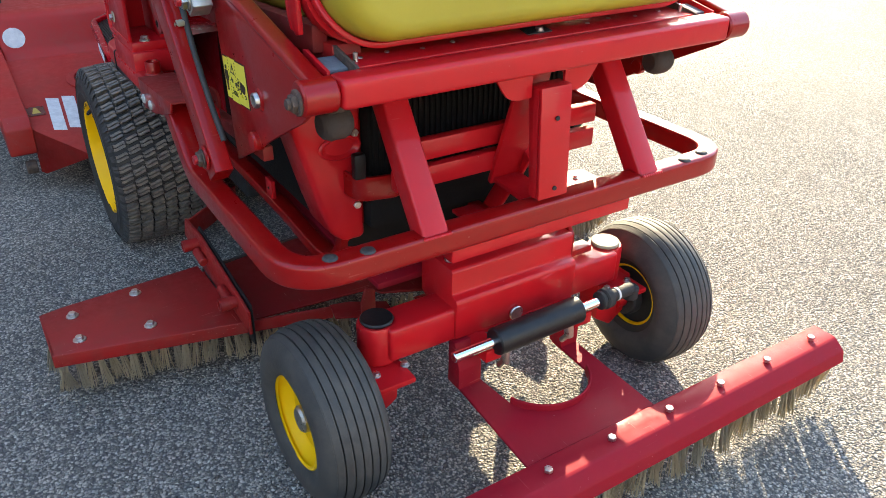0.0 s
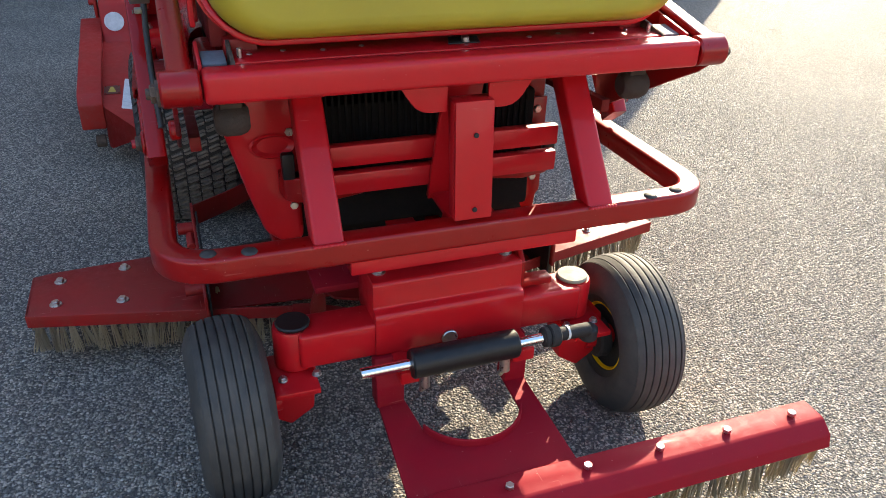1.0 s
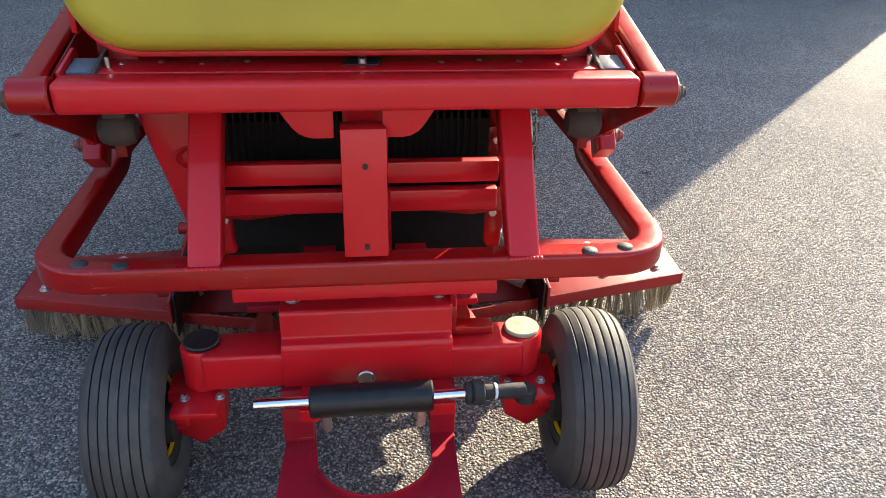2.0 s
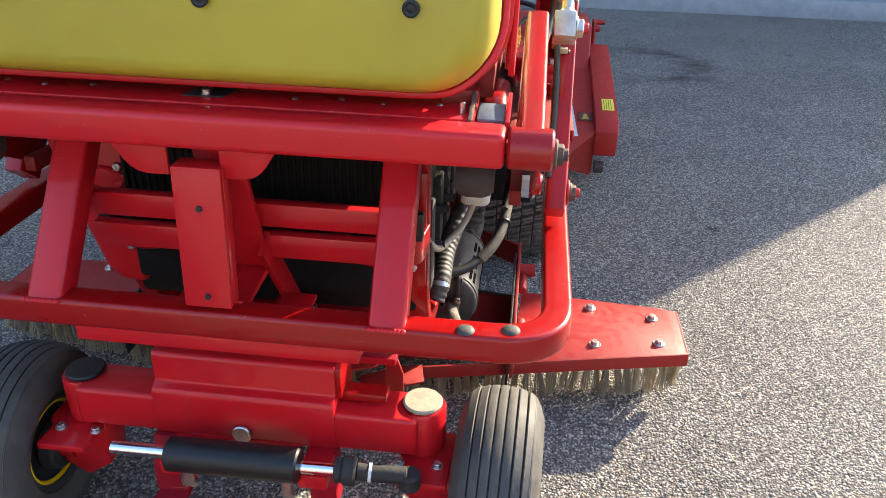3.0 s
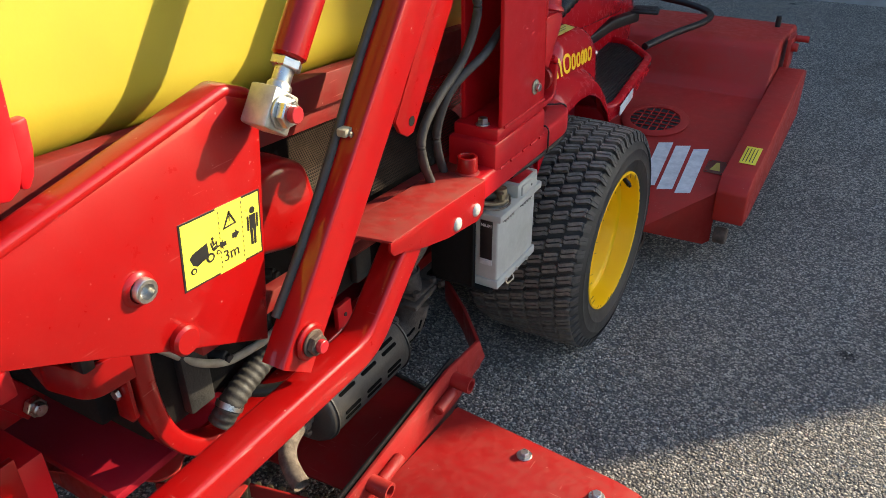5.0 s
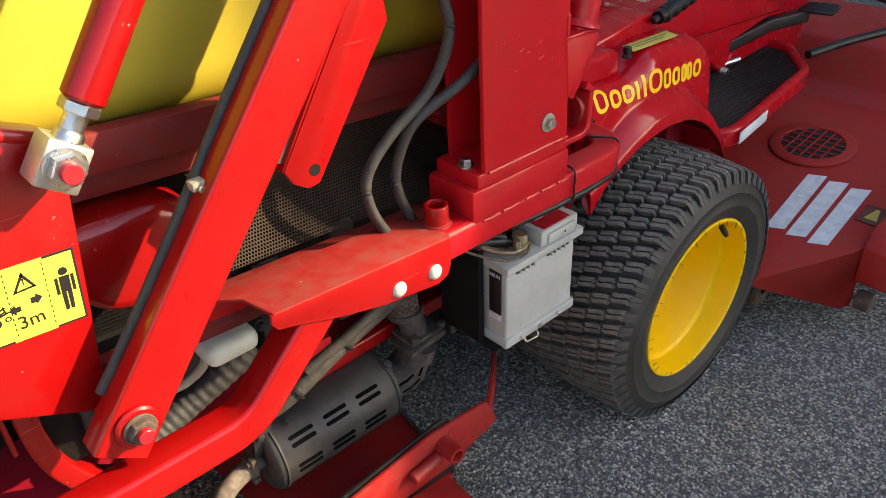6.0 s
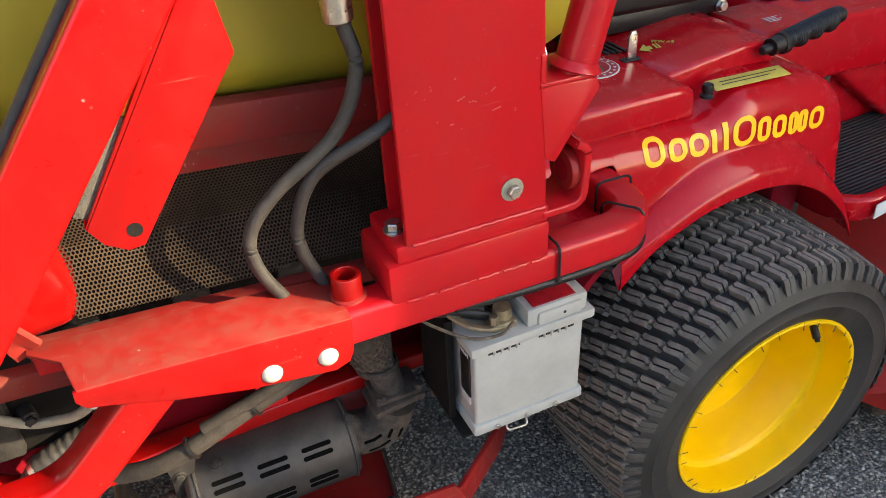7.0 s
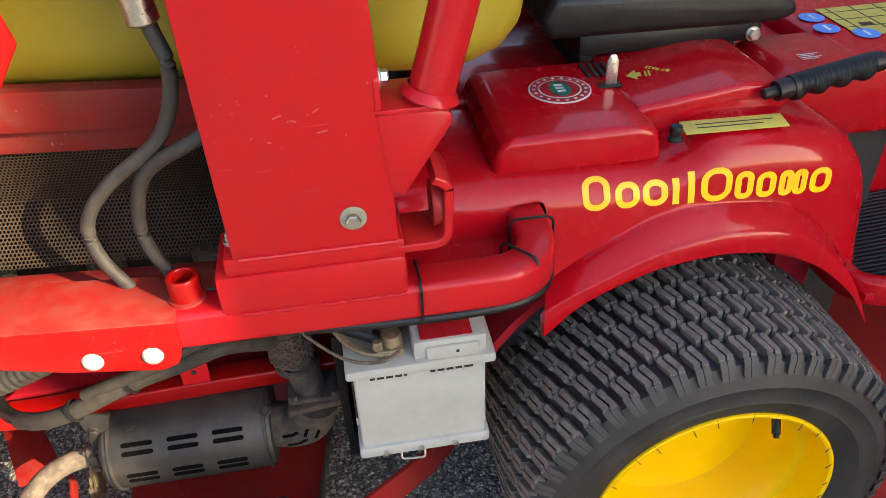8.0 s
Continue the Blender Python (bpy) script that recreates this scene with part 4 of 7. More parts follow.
part("pedal_pad", moved(join(box((-0.055, -0.075, 0), (0.055, 0.075, 0.014), 0.006), *[box((-0.045, -0.06 + 0.024 * i, 0.012), (0.045, -0.05 + 0.024 * i, 0.018), 0.002) for i in range(6)]), Matrix.Translation((0.375, 4.17, 0.742)) @ Matrix.Rotation(radians(14), 4, "Z") @ Matrix.Rotation(radians(-6), 4, "X")), BLACK, pedal)
part("pedal_hinge", rod((0.285, 3.725, 0.650), (0.315, 3.80, 0.662), 0.009, 14, 0.002), STEEL, pedal)
part("pedal_spring", lathe([(0.004 * i, 0.012 - 0.002 * (i % 2)) for i in range(10)], (0.285, 3.725, 0.640), "x", 14), STEEL, pedal)

# ---- tractor: uprights, rails and roll bar ----
for sd_ in (1, -1):
    f_ = (lambda q: q) if sd_ > 0 else mirrored
    col = part("column", f_(prism([(2.332, 0.92), (2.318, 1.95), (2.50, 1.95), (2.538, 0.92)], "x", 0.640, 0.650, 0.003)), RED, tractor, "red folded steel column")
    part("column_web", f_(box((0.559, 2.512, 0.92), (0.6395, 2.522, 1.95), 0.002)), RED, col)
    part("inner_cheek", f_(prism([(2.345, 0.92), (2.335, 1.95), (2.50, 1.95), (2.52, 0.92)], "x", 0.548, 0.558, 0.002)), RED, col)
    for y, z, ln, an in ((2.415, 1.105, 0.016, 20), (2.432, 1.098, 0.010, -15), (2.462, 1.082, 0.018, 12), (2.458, 1.108, 0.012, 35), (2.402, 1.075, 0.007, 0), (2.488, 1.075, 0.006, 80)):
        part("scratch", f_(moved(box((-0.0004, -ln / 3, -0.0009), (0.0004, ln / 3, 0.0009), 0), Matrix.Translation((0.6503, y, z)) @ Matrix.Rotation(radians(an), 4, "X"))), SCRATCH, col)
    wb = part("washer_bolt", f_(hexbolt((0.6525, 2.484, 0.963), (1, 0, 0), 0.0095, 0.008)), STEEL, col, "zinc bolt on a washer")
    part("washer", f_(rod((0.650, 2.484, 0.963), (0.6526, 2.484, 0.963), 0.0165, 28, 0.0008)), TANCAP, wb, "tarnished yellow washer")
    part("base_plate_bolt", f_(join(hexbolt((0.606, 2.332, 0.922), (0, 0, 1), 0.0115, 0.012, 0.015))), STEEL, col)
    part("weld", f_(tube([(0.6502, 2.340 + 0.0065 * k, 0.921 + 0.0006 * math.sin(k * 2.1)) for k in range(31)], 0.0034, 8)), RED, col)
    part("column_foot", f_(join(box((0.545, 2.318, 0.893), (0.648, 2.545, 0.922), 0.006), box((0.540, 2.303, 0.832), (0.652, 2.545, 0.897), 0.007))), RED, tractor)
    for ya, yb in ((2.325, 2.365), (2.372, 2.412), (2.430, 2.462), (2.470, 2.505), (2.515, 2.540)):
        part("foot_weld", f_(tube([(0.6515, ya + (yb - ya) * k / 6, 0.8365 + 0.0008 * math.sin(k * 1.7)) for k in range(7)], 0.0036, 8)), RED, tractor)
    rail_path = fillet([(0.624, 2.20, 0.818), (0.624, 2.50, 0.815), (0.623, 2.741, 0.814), (0.44, 2.742, 0.813)], 0.085, 10)
    part("rail", f_(sweep(rail_path, rrect(0.056, 0.056, 0.010))), RED, tractor)
    part("cable", f_(tube(smooth_path([(0.640, 2.40, 0.788), (0.645, 2.52, 0.784), (0.645, 2.64, 0.783), (0.632, 2.715, 0.784), (0.585, 2.755, 0.786), (0.50, 2.76, 0.79)]), 0.0075, 10)), BLACK, tractor)
    for c in ((0.623, 2.560, 0.815, 0.0), (0.604, 2.705, 0.814, -38.0), (0.530, 2.742, 0.8135, -88.0)):
        loop_ = sweep([(p[0], 0, p[1]) for p in rrect(0.066, 0.068, 0.012)] + [(rrect(0.066, 0.068, 0.012)[0][0], 0, rrect(0.066, 0.068, 0.012)[0][1])], circle(0.0022, 6), (0, 1, 0))
        part("cable_tie", f_(moved(loop_, Matrix.Translation(c[:3]) @ Matrix.Rotation(radians(-c[3]), 4, "Z"))), BLACK, tractor)
    # lug in front of the column and the roll-bar bracket
    lug = sweep(fillet([(0.61, 2.535, 0.905), (0.61, 2.600, 0.905), (0.61, 2.604, 0.990), (0.61, 2.585, 1.000)], 0.022), rrect(0.078, 0.012, 0.003), (0, -0.3, 1))
    part("lug", f_(lug), RED, tractor)
    ring_ = lathe([(0, 0.017), (0, 0.030), (0.0015, 0.031), (0.013, 0.031), (0.0145, 0.030), (0.0145, 0.017), (0, 0.017)], (0.612, 2.5835, 0.948), "y", 28)
    part("lug_eye", f_(ring_), DUSTY, tractor, "worn ring round the lug hole")
    # deep red disc painting the shaded fender seen through the eye
    part("eye_hole", f_(rod((0.612, 2.5845, 0.948), (0.612, 2.5870, 0.948), 0.0172, 24)), BARRED, tractor)
    part("roll_bar_bracket", f_(join(prism([(2.522, 1.100), (2.606, 1.092), (2.612, 1.078), (2.548, 0.985), (2.532, 0.995)], "x", 0.565, 0.652, 0.004), box((0.566, 2.522, 1.092), (0.652, 2.606, 1.100), 0.002))), RED, tractor)
    fb_ = part("bracket_flange", f_(prism([(0.572, 1.100), (0.652, 1.100), (0.652, 1.135), (0.640, 1.152), (0.590, 1.158), (0.572, 1.145)], "y", 2.5225, 2.5305, 0.002)), RED, tractor)
    part("flange_bolt", f_(hexbolt((0.625, 2.5305, 1.128), (0, 1, 0), 0.0095, 0.010, 0.013)), STEEL, fb_)
    part("roll_bar", f_(tube(fillet([(0.624, 2.586, 1.090), (0.618, 2.655, 1.32), (0.600, 2.72, 1.55), (0.585, 2.72, 1.95)], 0.2), 0.0275, 20, (0, 1, 0))), RED, tractor)
    part("weld_ring", f_(moved(lathe([(0, 0.029), (0.003, 0.036), (0.008, 0.034), (0.014, 0.028)], (0, 0, 0), "z", 20), Matrix.Translation((0.624, 2.587, 1.098)) @ Matrix.Rotation(radians(-16), 4, "X"))), RED, tractor)
    # ledge channel with its side flange and the socket on it
    led = prism([(0.570, 1.868), (0.600, 1.905), (0.648, 1.915), (0.660, 1.918), (0.660, 2.246), (0.560, 2.246), (0.552, 1.868)], "z", -0.006, 0.0, 0.002)
    for v in led.verts:
        v.co.z += 0.868 - 0.066 * (v.co.y - 1.92)
    part("ledge", f_(led), LEDGEM, tractor, "dusty scuffed red step ledge")
    fl = prism([(1.914, 0.866), (1.913, 0.850), (1.922, 0.838), (1.945, 0.832), (2.02, 0.806), (2.10, 0.785), (2.215, 0.768), (2.236, 0.776), (2.243, 0.795), (2.246, 0.845), (2.0, 0.862)], "x", 0.6535, 0.6605, 0.002)
    part("ledge_flange", f_(fl), ARM, tractor)
    part("ledge_back", f_(prism([(1.87, 0.862), (2.246, 0.838), (2.246, 0.80), (1.87, 0.825)], "x", 0.552, 0.558, 0.001)), RED, tractor)
    part("ledge_lip", f_(sweep(fillet([(0.556, 1.870, 0.862), (0.556, 1.862, 0.882), (0.566, 1.880, 0.893)], 0.01), rrect(0.034, 0.008, 0.002), (1, 0, 0))), LEDGEM, tractor)
    for y, z in ((2.207, 0.796), (2.133, 0.799)):
        part("rivet", f_(dome((0.6605, y, z), (1, 0, 0), 0.0138, 0.007)), GREYBAT, tractor, "bright round rivet head")
    so = lathe([(0, 0.0212), (0.034, 0.0206), (0.036, 0.0195), (0.036, 0.0155), (0.034, 0.0145), (0.004, 0.0145), (0.004, 0)], (0.612, 2.257, 0.846), "z", 26)
    part("socket", f_(so), ARM, tractor, "open red tube socket welded on the ledge")
    part("socket_weld", f_(lathe([(0, 0.0255), (0.003, 0.0245), (0.005, 0.021)], (0.612, 2.257, 0.846), "z", 22)), DUSTY, tractor)
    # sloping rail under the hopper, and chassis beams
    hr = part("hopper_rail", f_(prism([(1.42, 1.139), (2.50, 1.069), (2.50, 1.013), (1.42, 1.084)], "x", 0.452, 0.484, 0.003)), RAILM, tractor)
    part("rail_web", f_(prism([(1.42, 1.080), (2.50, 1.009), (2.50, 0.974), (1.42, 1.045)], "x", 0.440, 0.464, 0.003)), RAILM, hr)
    part("chassis_tab", f_(box((0.336, 2.130, 0.425), (0.350, 2.182, 0.500), 0.003)), RED, tractor)
    part("tab_bolt", f_(rod((0.350, 2.156, 0.47), (0.352, 2.156, 0.47), 0.005, 10)), DARKIN, tractor)


# perforated engine screen: each hole a real hexagonal opening
def screen(y0, y1, rows_z, pitch=0.0052, hole=0.0020):
    verts, faces = [], []
    dz = pitch * 0.866
    prof = rows_z            # (distance down, x, z)
    total = prof[-1][0]

    def place(y, d):
        for (a, xa, za), (b, xb, zb) in zip(prof, prof[1:]):
            if d <= b or b == total:
                s = (d - a) / (b - a)
                return (xa + (xb - xa) * s, y, za + (zb - za) * s - 0.055 * (y - 1.95))
    nr, nc = int(total / dz), int((y1 - y0) / pitch)
    for r in range(nr):
        for c in range(nc):
            cy_, cd = y0 + (c + 0.5 * (r % 2) + 0.5) * pitch, (r + 0.5) * dz
            st = len(verts)
            for rad in (pitch / math.sqrt(3), hole):
                for k in range(6):
                    a = radians(60 * k + 30)
                    verts.append(place(cy_ + rad * math.cos(a), min(max(cd + rad * math.sin(a), 0), total)))
            for k in range(6):
                faces.append((st + k, st + (k + 1) % 6, st + 6 + (k + 1) % 6, st + 6 + k))
    me = bpy.data.meshes.new("tmp")
    me.from_pydata(verts, [], faces)
    q = bmesh.new()
    q.from_mesh(me)
    bpy.data.meshes.remove(me)
    return q


sc = part("engine_screen", screen(1.925, 2.52, [(0, 0.452, 1.012), (0.085, 0.446, 0.928), (0.165, 0.508, 0.852)]), MESHM, tractor, "dusty perforated steel engine screen")
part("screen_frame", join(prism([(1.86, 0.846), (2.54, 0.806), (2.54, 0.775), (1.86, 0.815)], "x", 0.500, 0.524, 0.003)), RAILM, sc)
for sd_ in (1, -1):
    f_ = (lambda q: q) if sd_ > 0 else mirrored
    cas = prism([(1.70, 0.93), (1.655, 0.975), (1.70, 1.008), (1.86, 1.002), (1.915, 0.975), (1.935, 0.90), (1.93, 0.845), (1.86, 0.835), (1.76, 0.865)], "x", 0.400, 0.503, 0.022, 4)
    part("engine_cover", f_(cas), ARM, tractor, "smooth red moulded engine cover")
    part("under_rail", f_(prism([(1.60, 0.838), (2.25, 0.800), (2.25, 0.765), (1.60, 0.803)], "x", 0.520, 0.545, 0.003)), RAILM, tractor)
blow = join(prism([(-0.300, 0.985), (-0.455, 0.975), (-0.490, 0.925), (-0.470, 0.84), (-0.425, 0.67), (-0.395, 0.575), (-0.360, 0.545), (-0.300, 0.545)], "y", 1.590, 1.72, 0.016, 3))
part("blower_housing", blow, RED, tractor, "red moulded housing with a finger recess")
part("recess", moved(lathe([(0, 0.052), (-0.006, 0.056), (-0.010, 0.050), (-0.004, 0.042), (0.004, 0.030), (0.006, 0)], (0, 0, 0), "y", 28), Matrix.Translation((-0.362, 1.590, 0.805)) @ Matrix.Diagonal((1, 1, 0.55, 1))), RED, tractor)
part("latch", join(box((-0.335, 1.560, 0.695), (-0.285, 1.592, 0.735), 0.010, 3), rod((-0.315, 1.57, 0.69), (-0.315, 1.57, 0.67), 0.012, 12, 0.002)), BLACK, tractor, "black rubber latch")
part("engine_block", join(box((-0.34, 1.62, 0.50), (0.33, 2.55, 0.96), 0.02), box((-0.30, 1.56, 0.58), (0.30, 1.66, 0.90), 0.01)), FINS, tractor, "dark dusty engine block")
for i in range(36):
    part("radiator_fin", box((-0.29 + 0.016 * i, 1.554, 0.73), (-0.284 + 0.016 * i, 1.561, 0.985), 0.0008, 1), FINS, tractor)
part("radiator_top", box((-0.32, 1.55, 0.985), (0.32, 1.66, 1.01), 0.004), DARKIN, tractor)
part("belly_plate", box((-0.29, 1.55, 0.40), (0.29, 2.80, 0.42), 0.004), BARRED, tractor)
part("gearbox", box((-0.30, 2.55, 0.25), (0.30, 3.5, 0.86), 0.02), DARKIN, tractor)
part("rear_axle", rod((-0.44, 3.036, 0.326), (0.44, 3.036, 0.326), 0.05, 20, 0.004), DARKIN, tractor)

# exhaust
mq = lathe([(0, 0.02), (0, 0.070), (0.006, 0.080), (0.012, 0.084), (0.300, 0.084), (0.312, 0.078), (0.312, 0.02)], (0.362, 1.968, 0.322), "y", 44)
muffler = part("muffler", mq, SHIELD, tractor, "sooty black silencer with a slotted heat shield")


def slot_at(y, ang):
    q = prism([(a_ * 1.0, b_) for a_, b_ in rrect(0.056, 0.0086, 0.0040, 3)], "x", -0.0015, 0.0012, 0.0)
    a = radians(ang)
    m = Matrix.Translation((0.362 + 0.0845 * math.cos(a), y, 0.322 + 0.0845 * math.sin(a))) @ Matrix.Rotation(-a, 4, "Y")
    return moved(q, m)


# black plates on the shield; each slot's inner shade is only colour
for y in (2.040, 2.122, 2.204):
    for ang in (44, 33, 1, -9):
        part("slot", slot_at(y, ang), HOLE_SHADE, muffler)
for p in ((0.402, 2.276, 0.396), (0.398, 2.030, 0.400)):
    part("shield_bolt", hexbolt(p, (0.45, 0, 0.9), 0.009, 0.006, 0.012), SOOT, muffler)
for y in (1.985, 2.268):
    part("shield_band", lathe([(0, 0.084), (0.001, 0.0875), (0.005, 0.0875), (0.006, 0.084)], (0.362, y, 0.322), "y", 44), SHIELD, muffler)
ELBOW = smooth_path([(0.364, 2.272, 0.320), (0.372, 2.315, 0.318), (0.386, 2.352, 0.342), (0.394, 2.370, 0.400)])
for k, (at_, an) in enumerate(((0.42, 10), (0.42, -22), (0.60, 2), (0.60, -28), (0.78, 14), (0.78, -14))):
    j_ = int(at_ * (len(ELBOW) - 1))
    t_ = (ELBOW[j_ + 1] - ELBOW[j_ - 1]).normalized()
    out_ = Vector((1, 0, 0)) - t_ * t_.x
    out_.normalize()
    side_ = t_.cross(out_)
    d_ = out_ * math.cos(radians(an)) + side_ * math.sin(radians(an))
    m_ = Matrix((d_, t_, d_.cross(t_))).transposed().to_4x4()
    # same black plate, painting the shade of an elbow slot
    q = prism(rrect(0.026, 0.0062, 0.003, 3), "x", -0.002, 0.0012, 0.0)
    part("elbow_slot", moved(q, Matrix.Translation(ELBOW[j_] + d_ * 0.0445) @ m_), HOLE_SHADE, muffler)
tail = smooth_path([(0.370, 1.985, 0.318), (0.376, 1.945, 0.320), (0.384, 1.908, 0.320), (0.396, 1.876, 0.316), (0.418, 1.850, 0.310), (0.448, 1.832, 0.302), (0.474, 1.822, 0.294)])
part("tail_pipe", join(sweep(tail, circle(0.0195, 22), (0, 0, 1), False), sweep(tail, circle(0.0172, 22), (0, 0, 1), False)), TANRUST, tractor, "rusty bent exhaust tail pipe")
part("pipe_clamp", join(lathe([(0, 0.018), (0, 0.0225), (0.004, 0.0245), (0.010, 0.0225), (0.016, 0.024), (0.018, 0.018)], (0.376, 1.934, 0.320), "y", 22), box((0.384, 1.936, 0.334), (0.402, 1.952, 0.356), 0.004), box((0.380, 1.934, 0.292), (0.400, 1.950, 0.304), 0.003), rod((0.392, 1.930, 0.346), (0.392, 1.960, 0.346), 0.006, 10, 0.001)), RUST, tractor)
part("elbow", tube(ELBOW, 0.045, 24), DUSTMETAL, tractor, "rusty exhaust elbow in a slotted shield")
part("flange", join(moved(box((-0.040, -0.052, -0.008), (0.040, 0.052, 0.008), 0.006), Matrix.Translation((0.396, 2.372, 0.416)) @ Matrix.Rotation(radians(8), 4, "X")), moved(box((-0.036, -0.046, -0.006), (0.036, 0.046, 0.006), 0.005), Matrix.Translation((0.396, 2.372, 0.434)))), DUSTMETAL, tractor)
for p, d_ in (((0.430, 2.412, 0.440), (0, 0, 1)), ((0.430, 2.335, 0.440), (0, 0, 1)), ((0.436, 2.430, 0.425), (0.5, 1, 0))):
    part("flange_bolt", hexbolt(p, d_, 0.0095, 0.012), DUSTMETAL, tractor)


hang = join(prism([(1.945, 0.452), (2.002, 0.436), (1.988, 0.385), (1.968, 0.352), (1.950, 0.350), (1.952, 0.400)], "x", 0.390, 0.397, 0.002), hexbolt((0.397, 1.966, 0.402), (1, 0, 0), 0.008, 0.006, 0.011))
part("muffler_hanger", hang, SOOT, tractor, "sooty hanger strap with a bolt")
part("down_pipe", tube(smooth_path([(0.394, 2.366, 0.43), (0.390, 2.358, 0.475), (0.382, 2.348, 0.505)]), 0.030, 18, (0, 1, 0)), DUSTMETAL, tractor)
braid_joint = part("braided_joint", lathe([(0, 0.034), (0.004, 0.038)] + [(0.004 + 0.0055 * i, 0.0385 - 0.0014 * (i % 2)) for i in range(1, 14)] + [(0.082, 0.034), (0.09, 0.030), (0.14, 0.030)], (0.378, 2.342, 0.500), "z", 22), RUST, tractor, "braided steel exhaust joint")
for i in range(16):
    for turn_ in (1, -1):
        wire = tube([(0.378 + 0.0395 * math.cos(i * 0.3927 + turn_ * 1.9 * s / 8), 2.342 + 0.0395 * math.sin(i * 0.3927 + turn_ * 1.9 * s / 8), 0.506 + 0.070 * s / 8) for s in range(9)], 0.0021, 5, (0, 1, 0))
        part("braid_wire", wire, RUST, braid_joint)
part("pipe_collar", lathe([(0, 0.037), (0.003, 0.041), (0.012, 0.041), (0.015, 0.037)], (0.384, 2.350, 0.484), "z", 22), DUSTMETAL, tractor)

# hoses, bottle and small parts in the open engine side
part("coolant_bottle", box((0.396, 1.884, 0.660), (0.470, 1.980, 0.702), 0.018, 4), WHITEPL, tractor, "milky white plastic expansion bottle")


def corrugated(path, r, folds):
    pts = smooth_path(path, 24)
    k = len(pts) - 1
    return sweep(pts, circle(r, 18), (0, 0, 1), True, lambda s: 1.0 + 0.032 * math.sin(s * folds * 2 * math.pi))


part("air_hose", corrugated([(0.353, 1.752, 0.462), (0.364, 1.782, 0.500), (0.364, 1.826, 0.520), (0.366, 1.876, 0.540), (0.378, 1.93, 0.570), (0.395, 1.99, 0.61)], 0.0245, 17), HOSE, tractor, "corrugated black air hose")
part("hose_clamp", moved(lathe([(0, 0.0250), (0, 0.0275), (0.012, 0.0275), (0.012, 0.0250)], (0, 0, 0), "z", 20), Matrix.Translation((0.361, 1.772, 0.488)) @ Matrix.Rotation(radians(-42), 4, "X")), STEEL, tractor)
part("vent_tube", tube(smooth_path([(0.322, 1.63, 0.74), (0.337, 1.69, 0.670), (0.350, 1.738, 0.618), (0.363, 1.786, 0.593), (0.380, 1.828, 0.597), (0.402, 1.860, 0.614), (0.420, 1.886, 0.642), (0.430, 1.898, 0.675)]), 0.0082, 14), plain("cream_tube", (0.34, 0.31, 0.24), 0.55, 0, (0.25, 0.22, 0.17), 40), tractor, "dusty cream breather tube")
part("loom", tube(smooth_path([(0.440, 2.321, 0.598), (0.500, 2.262, 0.656), (0.515, 2.200, 0.648), (0.515, 2.108, 0.619), (0.505, 2.004, 0.566), (0.485, 1.94, 0.535), (0.452, 1.89, 0.51)]), 0.0150, 14), LOOM, tractor, "dusty bundled cable loom")
part("cable", tube(smooth_path([(0.455, 1.895, 0.512), (0.42, 1.855, 0.502), (0.37, 1.82, 0.50), (0.30, 1.80, 0.50)]), 0.0125, 12), BLACK, tractor)
part("loom_branch", tube(smooth_path([(0.505, 2.031, 0.597), (0.530, 2.145, 0.655), (0.530, 2.220, 0.691), (0.480, 2.279, 0.661)]), 0.0105, 12), LOOM, tractor)
for p in ((0.515, 2.108, 0.619), (0.505, 2.004, 0.566)):
    part("loom_tie", moved(lathe([(0, 0.016), (0, 0.0195), (0.005, 0.0195), (0.005, 0.016)], (0, 0, 0), "y", 16), Matrix.Translation(p) @ Matrix.Rotation(radians(25), 4, "X")), BLACK, tractor)
part("hose_a", tube(smooth_path([(0.606, 2.285, 1.40), (0.602, 2.294, 1.225), (0.604, 2.306, 1.15), (0.592, 2.275, 1.07), (0.578, 2.195, 1.005), (0.572, 2.155, 0.953), (0.574, 2.155, 0.90), (0.576, 2.185, 0.835)]), 0.0090, 16), HOSE, tractor, "dusty black hydraulic hose")
part("hose_fitting", rod((0.606, 2.283, 1.36), (0.6025, 2.293, 1.205), 0.0175, 18, 0.003), STEEL, tractor)
part("hose_b", tube(smooth_path([(0.60, 2.44, 1.10), (0.615, 2.37, 1.095), (0.615, 2.315, 1.07), (0.585, 2.245, 1.02), (0.570, 2.217, 0.955), (0.568, 2.217, 0.90), (0.570, 2.245, 0.83)]), 0.0088, 16), HOSE, tractor, "dusty black hydraulic hose")
for i, (y, z) in enumerate(((1.86, 0.66), (1.93, 0.70), (2.02, 0.62), (2.10, 0.70), (1.78, 0.60))):
    part("engine_fitting", join(rod((0.33, y, z), (0.362, y + 0.01, z), 0.012, 12, 0.002), hexbolt((0.362, y + 0.01, z), (1, 0, 0), 0.009, 0.008)), DARKIN, tractor)
for i in range(4):
    part("engine_rib", box((0.325, 1.70 + 0.17 * i, 0.52), (0.350, 1.76 + 0.17 * i, 0.74), 0.006), DARKIN, tractor)
part("shroud", prism([(1.655, 0.70), (1.76, 0.66), (1.755, 0.52), (1.66, 0.53)], "x", 0.285, 0.30, 0.004), GREYFOAM, tractor, "grey fan shroud")


